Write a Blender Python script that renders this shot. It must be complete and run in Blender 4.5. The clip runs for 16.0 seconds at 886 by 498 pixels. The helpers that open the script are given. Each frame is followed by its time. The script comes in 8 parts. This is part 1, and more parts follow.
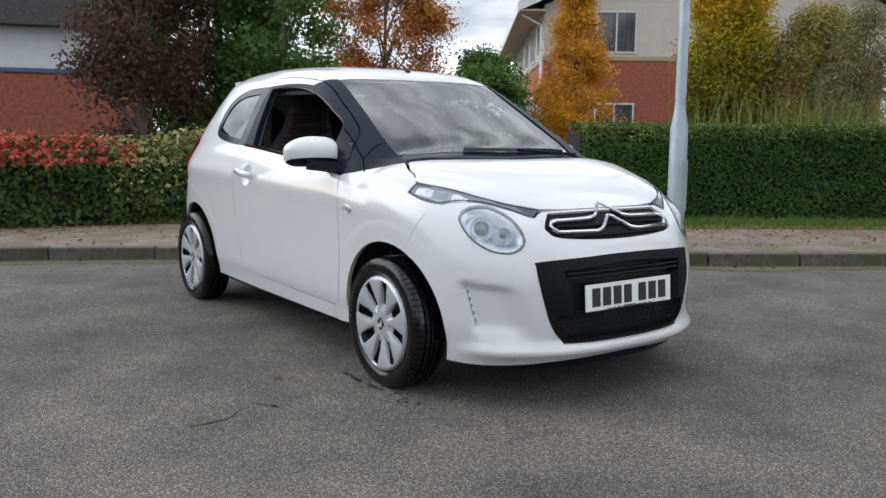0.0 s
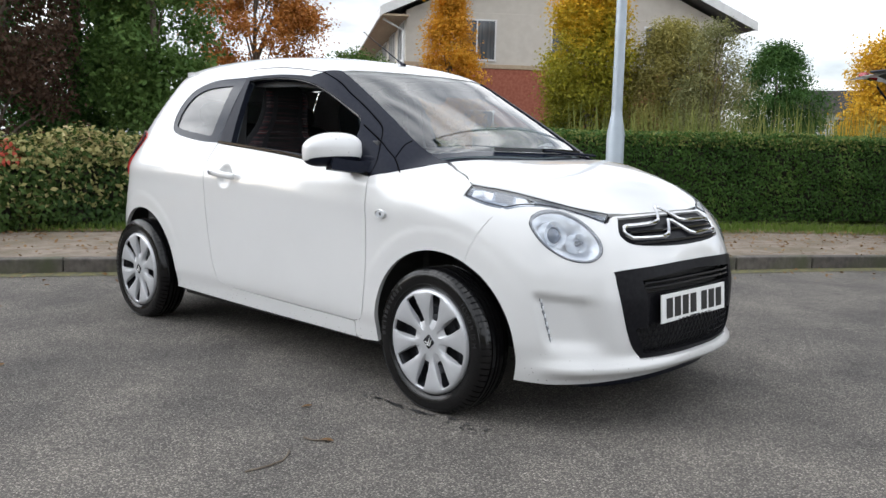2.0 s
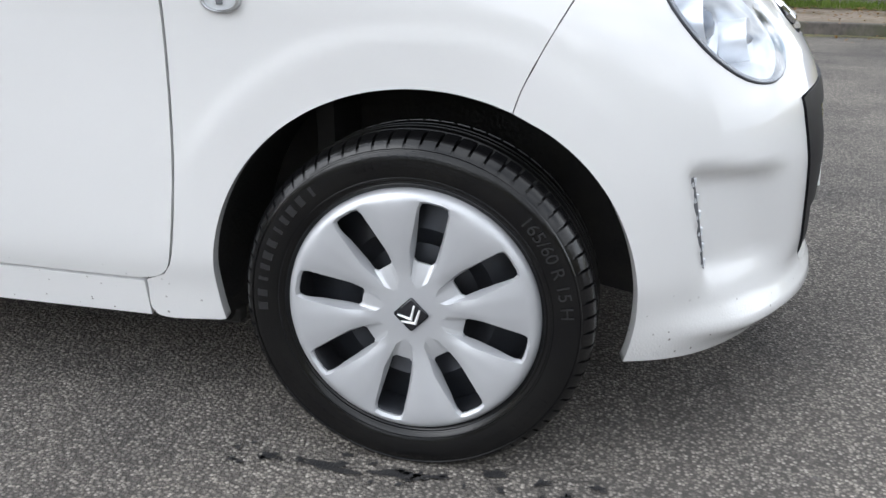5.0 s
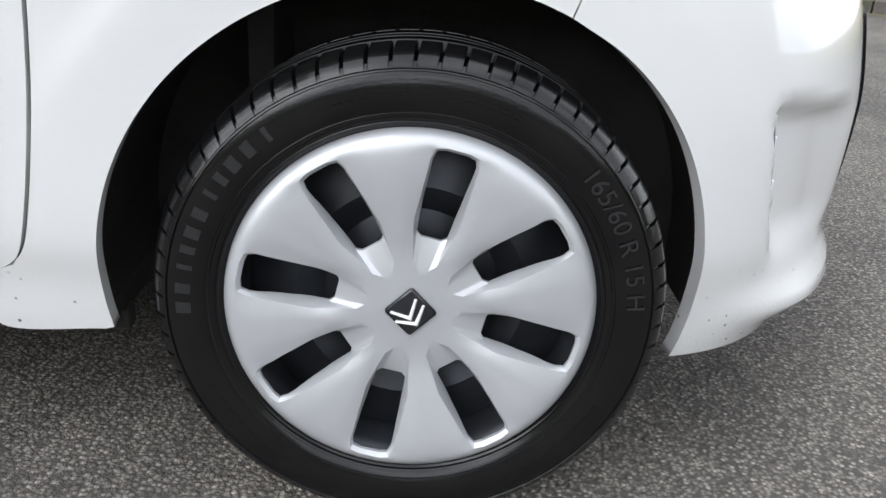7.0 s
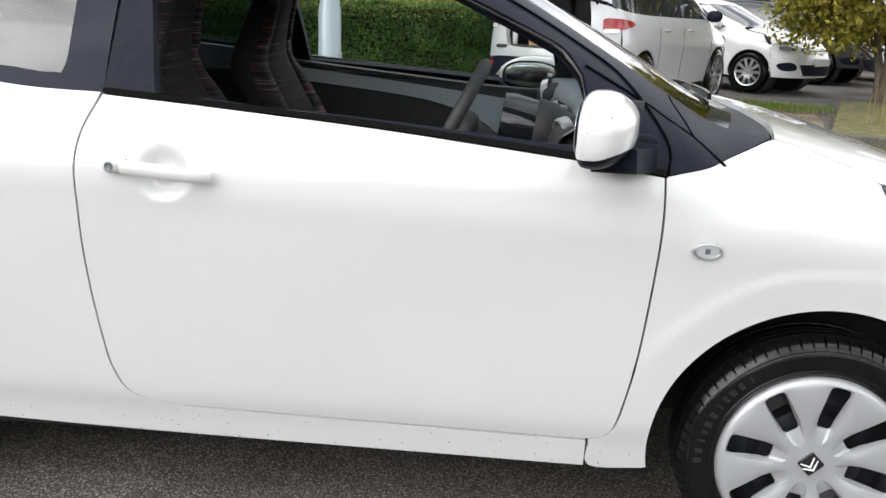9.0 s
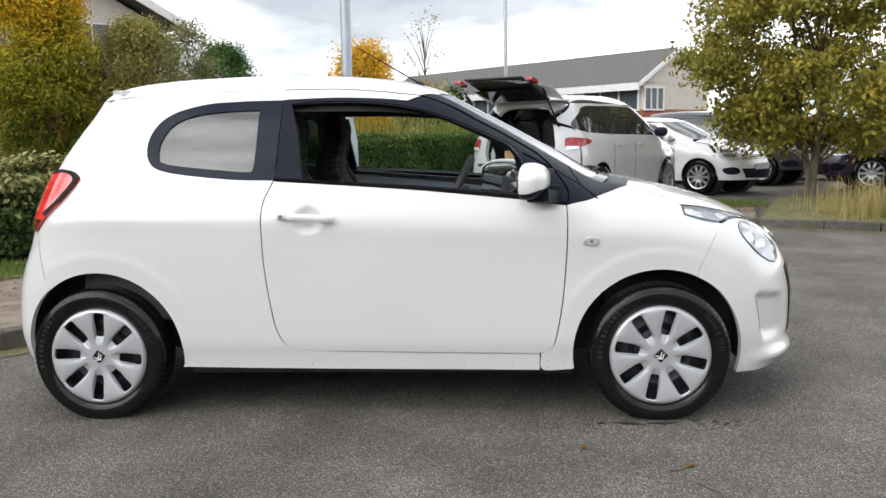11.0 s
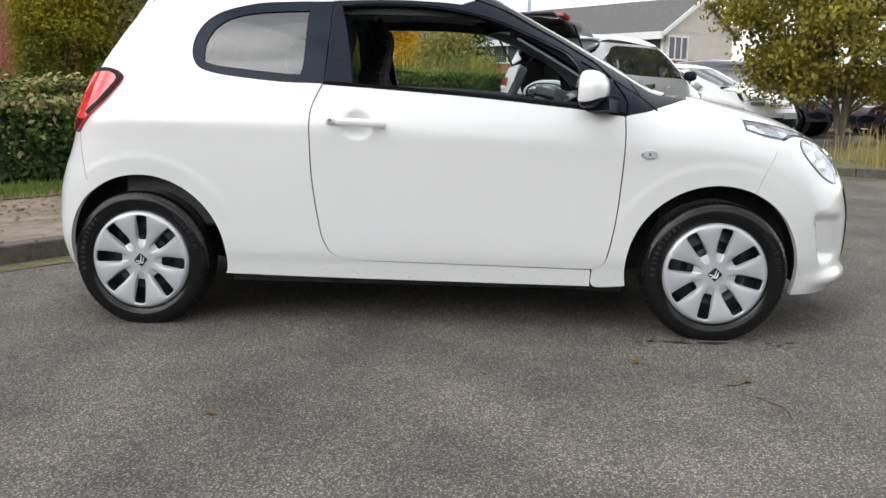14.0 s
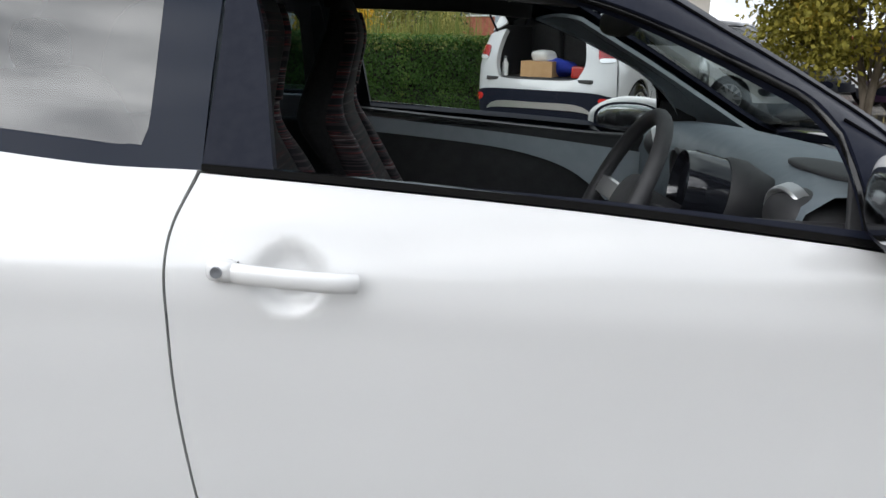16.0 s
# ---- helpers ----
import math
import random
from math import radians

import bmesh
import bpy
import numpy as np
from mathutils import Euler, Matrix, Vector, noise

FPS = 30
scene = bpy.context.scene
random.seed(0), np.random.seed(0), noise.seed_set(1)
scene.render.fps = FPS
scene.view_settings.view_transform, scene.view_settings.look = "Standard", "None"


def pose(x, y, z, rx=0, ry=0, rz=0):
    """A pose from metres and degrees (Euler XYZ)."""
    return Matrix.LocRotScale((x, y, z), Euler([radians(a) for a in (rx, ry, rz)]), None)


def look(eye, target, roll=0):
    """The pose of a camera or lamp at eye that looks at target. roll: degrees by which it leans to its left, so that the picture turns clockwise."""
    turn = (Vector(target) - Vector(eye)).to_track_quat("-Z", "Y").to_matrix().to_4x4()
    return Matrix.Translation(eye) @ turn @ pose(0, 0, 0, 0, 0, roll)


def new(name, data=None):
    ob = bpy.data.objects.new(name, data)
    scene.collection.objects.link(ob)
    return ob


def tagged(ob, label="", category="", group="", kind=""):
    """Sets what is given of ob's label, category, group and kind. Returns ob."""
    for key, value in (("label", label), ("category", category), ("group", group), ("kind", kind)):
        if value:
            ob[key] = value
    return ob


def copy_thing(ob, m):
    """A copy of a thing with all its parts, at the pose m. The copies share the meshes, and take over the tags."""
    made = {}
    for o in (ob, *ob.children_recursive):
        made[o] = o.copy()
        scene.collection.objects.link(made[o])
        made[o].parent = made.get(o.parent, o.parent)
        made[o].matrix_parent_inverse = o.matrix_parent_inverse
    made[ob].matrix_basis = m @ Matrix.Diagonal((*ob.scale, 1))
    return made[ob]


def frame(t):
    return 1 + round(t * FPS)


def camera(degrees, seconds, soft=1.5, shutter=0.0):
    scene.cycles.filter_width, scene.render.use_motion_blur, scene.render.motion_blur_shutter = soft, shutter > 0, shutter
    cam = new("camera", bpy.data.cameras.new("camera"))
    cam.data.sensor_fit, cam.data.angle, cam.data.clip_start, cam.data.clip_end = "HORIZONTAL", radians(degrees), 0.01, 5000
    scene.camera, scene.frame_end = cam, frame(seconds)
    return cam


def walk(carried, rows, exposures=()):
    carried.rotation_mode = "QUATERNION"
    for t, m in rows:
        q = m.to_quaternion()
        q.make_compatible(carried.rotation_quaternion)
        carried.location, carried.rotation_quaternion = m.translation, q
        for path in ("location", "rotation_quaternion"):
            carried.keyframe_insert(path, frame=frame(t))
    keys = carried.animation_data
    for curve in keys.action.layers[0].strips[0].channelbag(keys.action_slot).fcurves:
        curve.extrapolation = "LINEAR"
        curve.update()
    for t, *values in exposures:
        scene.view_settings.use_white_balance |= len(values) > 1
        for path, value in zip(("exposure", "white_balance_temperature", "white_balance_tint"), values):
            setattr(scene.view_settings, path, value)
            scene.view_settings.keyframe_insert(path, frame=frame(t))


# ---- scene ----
cam = camera(54.7, 16.0)
PATH = [
    (0, (4.242, -2.656, 1.085), (2.628, -1.506, 0.814), 0.5),
    (0.5, (4.07, -2.816, 1.085), (2.514, -1.588, 0.82), 1.0),
    (1, (3.898, -2.966, 1.081), (2.397, -1.67, 0.822), 1.1),
    (1.5, (3.662, -3.025, 1.057), (2.202, -1.682, 0.805), 1.1),
    (2, (3.427, -3.072, 1.038), (2.052, -1.642, 0.786), 1.3),
    (2.5, (3.125, -3.135, 1.042), (1.829, -1.639, 0.754), 1.1),
    (3, (2.77, -3.018, 1.053), (1.559, -1.464, 0.705), 0.4),
    (3.5, (2.452, -2.822, 1.013), (1.32, -1.22, 0.625), -0.5),
    (4, (2.081, -2.591, 0.967), (1.286, -0.832, 0.442), 0.9),
    (4.5, (1.71, -2.317, 0.901), (1.121, -0.485, 0.353), -0.9),
    (5, (1.48, -1.979, 0.834), (1.079, -0.146, 0.142), 0.4),
    (5.2, (1.366, -1.877, 0.779), (1.141, -0.013, 0.091), 2.1),
    (7.3, (1.129, -1.632, 0.696), (1.239, 0.212, -0.071), 5.0),
    (7.5, (1.087, -1.706, 0.753), (1.225, 0.14, -0.004), 5.6),
    (8, (0.94, -1.925, 0.94), (1.064, -0.067, 0.211), 5.6),
    (8.5, (0.687, -2.147, 1.066), (0.656, -0.281, 0.346), 3.6),
    (9, (0.466, -2.528, 1.209), (0.332, -0.61, 0.659), 2.3),
    (9.2, (0.391, -2.717, 1.229), (0.22, -0.779, 0.765), 2.0),
    (11.3, (0.512, -4.352, 1.16), (0.396, -2.372, 0.901), -1.2),
    (11.5, (0.487, -4.407, 1.154), (0.379, -2.429, 0.88), -1.0),
    (12, (0.464, -4.475, 1.073), (0.32, -2.496, 0.821), -0.3),
    (12.5, (0.439, -4.51, 1.041), (0.35, -2.524, 0.823), -0.3),
    (13, (0.42, -4.51, 1.011), (0.383, -2.522, 0.802), 0.1),
    (13.5, (0.388, -4.465, 1.007), (0.304, -2.478, 0.791), 0.8),
    (14, (0.338, -4.178, 0.993), (0.194, -2.219, 0.62), 0.6),
    (14.5, (0.253, -3.709, 1.063), (0.118, -1.762, 0.627), 0.5),
    (15, (0.154, -3.191, 1.12), (0.065, -1.243, 0.674), 1.2),
    (15.5, (0.107, -2.626, 1.158), (0.053, -0.687, 0.672), 1.8),
    (16, (0.004, -2.063, 1.213), (-0.03, -0.122, 0.729), 1.3),
]
walk(cam, [(t, look(eye, target, roll)) for t, eye, target, roll in PATH],
     exposures=[(0, 0.10, 6050, 10), (2, 0.40, 6200, 10), (3.5, 0.40, 6080, 10), (5, 0.66, 6080, 10), (7.5, 0.79, 6250, 10), (9, 0.68, 6450, 10), (11.5, 0.44, 6420, 10), (14, 0.44, 6400, 10), (15.5, 0.48, 6350, 10), (16, 0.34, 6250, 10)])

# ---- world, sun, exposure ----
SUN_ELEVATION, SUN_AZIMUTH = radians(27), radians(222)   # azimuth: anticlockwise from +x


SUN_WAY = (math.cos(SUN_AZIMUTH) * math.cos(SUN_ELEVATION), math.sin(SUN_AZIMUTH) * math.cos(SUN_ELEVATION), math.sin(SUN_ELEVATION))


def make_world():
    world = bpy.data.worlds.new("sky")
    scene.world = world
    world.use_nodes = True
    nt = world.node_tree
    nt.nodes.clear()
    N, L = nt.nodes.new, nt.links.new
    out, bg = N("ShaderNodeOutputWorld"), N("ShaderNodeBackground")
    sky = N("ShaderNodeTexSky")
    sky.sky_type, sky.sun_disc = "NISHITA", False
    sky.sun_elevation = SUN_ELEVATION
    sky.sun_rotation = radians(90) - SUN_AZIMUTH
    dim = N("ShaderNodeMix")
    dim.data_type, dim.blend_type = "RGBA", "MULTIPLY"
    dim.inputs["Factor"].default_value = 1.0
    dim.inputs["B"].default_value = (0.085, 0.085, 0.09, 1)
    tc, mp = N("ShaderNodeTexCoord"), N("ShaderNodeMapping")
    mp.inputs["Scale"].default_value = (1.0, 1.0, 2.6)
    mp.inputs["Location"].default_value = (4.3, 1.7, 0.9)
    n1, n2 = N("ShaderNodeTexNoise"), N("ShaderNodeTexNoise")
    n1.inputs["Scale"].default_value, n1.inputs["Detail"].default_value, n1.inputs["Roughness"].default_value = 2.1, 7, 0.55
    n2.inputs["Scale"].default_value, n2.inputs["Detail"].default_value = 3.4, 6
    cover, shade = N("ShaderNodeValToRGB"), N("ShaderNodeValToRGB")
    cover.color_ramp.elements[0].position, cover.color_ramp.elements[1].position = 0.28, 0.46
    shade.color_ramp.elements[0].position, shade.color_ramp.elements[1].position = 0.38, 0.66
    shade.color_ramp.elements[0].color, shade.color_ramp.elements[1].color = (0.64, 0.67, 0.715, 1), (2.0, 1.99, 1.97, 1)
    mix = N("ShaderNodeMix")
    mix.data_type = "RGBA"
    L(tc.outputs["Generated"], mp.inputs["Vector"])
    L(mp.outputs["Vector"], n1.inputs["Vector"])
    L(mp.outputs["Vector"], n2.inputs["Vector"])
    L(n1.outputs["Fac"], cover.inputs["Fac"])
    L(n2.outputs["Fac"], shade.inputs["Fac"])
    L(sky.outputs["Color"], dim.inputs["A"])
    L(cover.outputs["Color"], mix.inputs["Factor"])
    L(dim.outputs["Result"], mix.inputs["A"])
    L(shade.outputs["Color"], mix.inputs["B"])
    # the thin cloud glows softly round the hidden sun
    toward, power, gain, lit = N("ShaderNodeVectorMath"), N("ShaderNodeMath"), N("ShaderNodeMath"), N("ShaderNodeVectorMath")
    toward.operation, power.operation, gain.operation, lit.operation = "DOT_PRODUCT", "POWER", "MULTIPLY_ADD", "SCALE"
    toward.inputs[1].default_value = SUN_WAY
    power.use_clamp, power.inputs[1].default_value = True, 4.0
    gain.inputs[1].default_value, gain.inputs[2].default_value = 1.15, 0.90
    L(tc.outputs["Generated"], toward.inputs[0])
    L(toward.outputs["Value"], power.inputs[0])
    L(power.outputs["Value"], gain.inputs[0])
    L(mix.outputs["Result"], lit.inputs[0])
    L(gain.outputs["Value"], lit.inputs["Scale"])
    L(lit.outputs["Vector"], bg.inputs["Color"])
    bg.inputs["Strength"].default_value = 0.98
    L(bg.outputs["Background"], out.inputs["Surface"])


make_world()
sun = new("sun", bpy.data.lights.new("sun", "SUN"))
sun.data.energy, sun.data.angle, sun.data.color = 0.6, radians(60), (1.0, 0.96, 0.9)
sun.matrix_world = look((0, 0, 0), tuple(-c for c in SUN_WAY))


# ---- materials ----
def material(name, color, rough=0.5, metal=0.0, color2=None, scale=20.0, amount=0.5, bump=0.0, bump_scale=80.0, coat=0.0,
             color3=None, scale3=2.0, detail=6.0, stretch=None, random=0.0, low=0.35, high=0.65, spec=0.5):
    """A surface with two scales of colour variation, fine relief and an optional clear coat."""
    m = bpy.data.materials.new(name)
    m.use_nodes = True
    nt = m.node_tree
    N, L = nt.nodes.new, nt.links.new
    b = nt.nodes["Principled BSDF"]
    b.inputs["Roughness"].default_value, b.inputs["Metallic"].default_value = rough, metal
    b.inputs["Coat Weight"].default_value, b.inputs["Coat Roughness"].default_value = coat, 0.03
    b.inputs["Specular IOR Level"].default_value = spec
    b.inputs["Base Color"].default_value = (*color, 1)
    tc = N("ShaderNodeTexCoord")
    vector = tc.outputs["Object"]
    if stretch:
        mp = N("ShaderNodeMapping")
        mp.inputs["Scale"].default_value = stretch
        L(vector, mp.inputs["Vector"])
        vector = mp.outputs["Vector"]
    last = None
    if color2:
        last = blend(nt, vector, None, color, color2, scale, detail, low, high)
    if color3:
        last = blend(nt, vector, last, color, color3, scale3, 5.0, 0.45, 0.75)
    if random:
        info, hsv = N("ShaderNodeObjectInfo"), N("ShaderNodeHueSaturation")
        mr = N("ShaderNodeMapRange")
        mr.inputs["To Min"].default_value, mr.inputs["To Max"].default_value = 1 - random, 1 + random
        L(info.outputs["Random"], mr.inputs["Value"])
        L(mr.outputs["Result"], hsv.inputs["Value"])
        if last:
            L(last, hsv.inputs["Color"])
        else:
            hsv.inputs["Color"].default_value = (*color, 1)
        last = hsv.outputs["Color"]
    if last:
        L(last, b.inputs["Base Color"])
    if bump:
        n, bp = N("ShaderNodeTexNoise"), N("ShaderNodeBump")
        n.inputs["Scale"].default_value, n.inputs["Detail"].default_value = bump_scale, 4
        bp.inputs["Strength"].default_value, bp.inputs["Distance"].default_value = bump, 0.01
        L(vector, n.inputs["Vector"])
        L(n.outputs["Fac"], bp.inputs["Height"])
        L(bp.outputs["Normal"], b.inputs["Normal"])
    return m


def blend(nt, vector, last, color, color2, scale, detail, low, high):
    N, L = nt.nodes.new, nt.links.new
    n, r, mix = N("ShaderNodeTexNoise"), N("ShaderNodeValToRGB"), N("ShaderNodeMix")
    n.inputs["Scale"].default_value, n.inputs["Detail"].default_value = scale, detail
    r.color_ramp.elements[0].position, r.color_ramp.elements[1].position = low, high
    mix.data_type = "RGBA"
    mix.inputs["A"].default_value, mix.inputs["B"].default_value = (*color, 1), (*color2, 1)
    L(vector, n.inputs["Vector"])
    L(n.outputs["Fac"], r.inputs["Fac"])
    L(r.outputs["Color"], mix.inputs["Factor"])
    if last:
        L(last, mix.inputs["A"])
    return mix.outputs["Result"]


def leaf_material(name, color, color2, color3=None, turning=0.0):
    """Leaves: colour by leaf and by clump, a little light passing through. turning: height in metres over which the autumn colour sets in."""
    m = bpy.data.materials.new(name)
    m.use_nodes = True
    nt = m.node_tree
    N, L = nt.nodes.new, nt.links.new
    b = nt.nodes["Principled BSDF"]
    geo, ramp = N("ShaderNodeNewGeometry"), N("ShaderNodeValToRGB")
    ramp.color_ramp.elements[0].color, ramp.color_ramp.elements[1].color = (*color, 1), (*color2, 1)
    if color3:
        e = ramp.color_ramp.elements.new(0.52 if turning else 0.85)
        e.color = (*color2, 1)
        ramp.color_ramp.elements[2].color = (*color3, 1)
    tc, n, wide, mix = N("ShaderNodeTexCoord"), N("ShaderNodeTexNoise"), N("ShaderNodeMapRange"), N("ShaderNodeMix")
    n.inputs["Scale"].default_value, n.inputs["Detail"].default_value = 1.7, 3
    wide.inputs["From Min"].default_value, wide.inputs["From Max"].default_value = 0.34, 0.66
    mix.inputs["Factor"].default_value = 0.5
    L(tc.outputs["Object"], n.inputs["Vector"])
    L(n.outputs["Fac"], wide.inputs["Value"])
    L(geo.outputs["Random Per Island"], mix.inputs["A"])
    L(wide.outputs["Result"], mix.inputs["B"])
    last = mix.outputs["Result"]
    if turning:
        sep, up, both = N("ShaderNodeSeparateXYZ"), N("ShaderNodeMapRange"), N("ShaderNodeMix")
        up.inputs["From Min"].default_value, up.inputs["From Max"].default_value = 0.25 * turning, turning
        both.inputs["Factor"].default_value = 0.62
        L(tc.outputs["Object"], sep.inputs["Vector"])
        L(sep.outputs["Z"], up.inputs["Value"])
        L(last, both.inputs["A"])
        L(up.outputs["Result"], both.inputs["B"])
        last = both.outputs["Result"]
    L(last, ramp.inputs["Fac"])
    L(ramp.outputs["Color"], b.inputs["Base Color"])
    b.inputs["Roughness"].default_value, b.inputs["Specular IOR Level"].default_value = 0.6, 0.18
    tr, ad, out = N("ShaderNodeBsdfTranslucent"), N("ShaderNodeMixShader"), nt.nodes["Material Output"]
    L(ramp.outputs["Color"], tr.inputs["Color"])
    ad.inputs["Fac"].default_value = 0.28
    L(b.outputs["BSDF"], ad.inputs[1])
    L(tr.outputs["BSDF"], ad.inputs[2])
    L(ad.outputs["Shader"], out.inputs["Surface"])
    return m


def glass_material(name, tint=(0.9, 0.95, 0.93), clear=0.85, rough=0.0, least=0.07):
    """A thin pane: mirror-like at its surface, letting most light through."""
    m = bpy.data.materials.new(name)
    m.use_nodes = True
    nt = m.node_tree
    N, L = nt.nodes.new, nt.links.new
    nt.nodes.remove(nt.nodes["Principled BSDF"])
    tr, gl, mx, fr = N("ShaderNodeBsdfTransparent"), N("ShaderNodeBsdfGlossy"), N("ShaderNodeMixShader"), N("ShaderNodeLayerWeight")
    fr.inputs["Blend"].default_value = 0.5
    pw, ma = N("ShaderNodeMath"), N("ShaderNodeMath")
    pw.operation, ma.operation = "POWER", "MULTIPLY_ADD"
    pw.inputs[1].default_value = 4.5
    ma.inputs[1].default_value, ma.inputs[2].default_value = 1 - least, least
    L(fr.outputs["Facing"], pw.inputs[0])
    L(pw.outputs["Value"], ma.inputs[0])
    tr.inputs["Color"].default_value = (*[c * clear for c in tint], 1)
    gl.inputs["Roughness"].default_value = rough
    L(ma.outputs["Value"], mx.inputs["Fac"])
    L(tr.outputs["BSDF"], mx.inputs[1])
    L(gl.outputs["BSDF"], mx.inputs[2])
    L(mx.outputs["Shader"], nt.nodes["Material Output"].inputs["Surface"])
    return m


WHITE_PAINT = material("white_paint", (0.675, 0.677, 0.677), 0.30, coat=1.0, color2=(0.655, 0.657, 0.657), scale=3)
BLACK_TRIM = material("black_trim", (0.008, 0.010, 0.019), 0.42, color2=(0.012, 0.014, 0.023), scale=60, bump=0.05, bump_scale=600, spec=0.10)
GRILLE_BLACK = material("grille_black", (0.007, 0.007, 0.009), 0.4, spec=0.08, color2=(0.012, 0.012, 0.014), scale=60)
BORDER_GLASS = material("border_glass", (0.009, 0.013, 0.024), 0.10, spec=0.12)
BLACK_GLOSS = material("black_gloss", (0.012, 0.013, 0.017), 0.12, coat=0.6)
RUBBER = material("rubber", (0.0035, 0.0035, 0.0042), 0.19, color2=(0.006, 0.006, 0.006), scale=14, bump=0.02, bump_scale=260, spec=0.40)
UNDER = material("underbody", (0.012, 0.012, 0.012), 0.8, color2=(0.03, 0.028, 0.026), scale=9)
CAP_SILVER = material("cap_silver", (0.50, 0.51, 0.53), 0.38, 0.40, color2=(0.46, 0.47, 0.49), scale=8, coat=0.08)
LINER = material("arch_liner", (0.012, 0.012, 0.013), 0.7, color2=(0.024, 0.022, 0.020), scale=14, bump=0.2, bump_scale=120)
JOINT_BLACK = material("joint_black", (0.003, 0.003, 0.004), 0.9, spec=0.02)
STEEL = material("steel", (0.045, 0.05, 0.06), 0.4, 0.5, color2=(0.025, 0.025, 0.028), scale=12)
CHROME = material("chrome", (0.66, 0.67, 0.69), 0.10, 1.0)
SATIN = material("satin_silver", (0.6, 0.61, 0.62), 0.3, 0.8)
LAMP_REFLECTOR = material("lamp_reflector", (0.80, 0.83, 0.87), 0.30, 0.55)
LAMP_DARK = material("lamp_housing", (0.22, 0.23, 0.25), 0.3, 0.5)
LAMP_EDGE = material("lamp_seal", (0.03, 0.033, 0.04), 0.4)
LAMP_LENS = material("projector_lens", (0.14, 0.17, 0.22), 0.05, spec=0.9)
LAMP_TRAY = material("lamp_tray", (0.42, 0.46, 0.52), 0.18, 0.6, color2=(0.22, 0.25, 0.30), scale=40)
RED_LENS = material("red_lens", (0.55, 0.02, 0.02), 0.1, coat=1.0, color2=(0.75, 0.05, 0.04), scale=9)
DEEP_RED = material("deep_red_lens", (0.24, 0.010, 0.014), 0.12, coat=0.5, color2=(0.34, 0.02, 0.025), scale=9)
DARK_RED = material("dark_red_lens", (0.10, 0.008, 0.01), 0.12, coat=1.0)
CLEAR_LENS = glass_material("clear_lens", (0.95, 0.97, 1.0), 0.94, least=0.12)
SCREEN_GLASS = glass_material("screen_glass", (0.84, 0.94, 0.92), 0.56, least=0.20)
CAR_GLASS = glass_material("car_glass", (0.93, 0.98, 0.96), 0.96)
TINT_GLASS = glass_material("tinted_glass", (0.58, 0.80, 0.95), 0.22, least=0.10)
CABIN = material("cabin_plastic", (0.022, 0.022, 0.024), 0.6, color2=(0.032, 0.032, 0.034), scale=30, bump=0.15, bump_scale=500)
CABIN_GREY = material("cabin_grey", (0.125, 0.150, 0.172), 0.5, color2=(0.150, 0.176, 0.198), scale=30, bump=0.1, bump_scale=400)
HEADLINING = material("headlining", (0.28, 0.28, 0.28), 0.9, bump=0.1, bump_scale=500)
PILLAR_GREY = material("pillar_grey", (0.32, 0.355, 0.375), 0.55, color2=(0.35, 0.385, 0.405), scale=30, bump=0.1, bump_scale=400)
PALE_LINING = material("pale_lining", (0.36, 0.39, 0.41), 0.8, color2=(0.32, 0.35, 0.37), scale=20)
PLATE_WHITE = material("plate_white", (0.80, 0.81, 0.80), 0.35, color2=(0.77, 0.77, 0.77), scale=30)
PLATE_BLACK = material("plate_black", (0.012, 0.012, 0.013), 0.4)
from mathutils.geometry import delaunay_2d_cdt


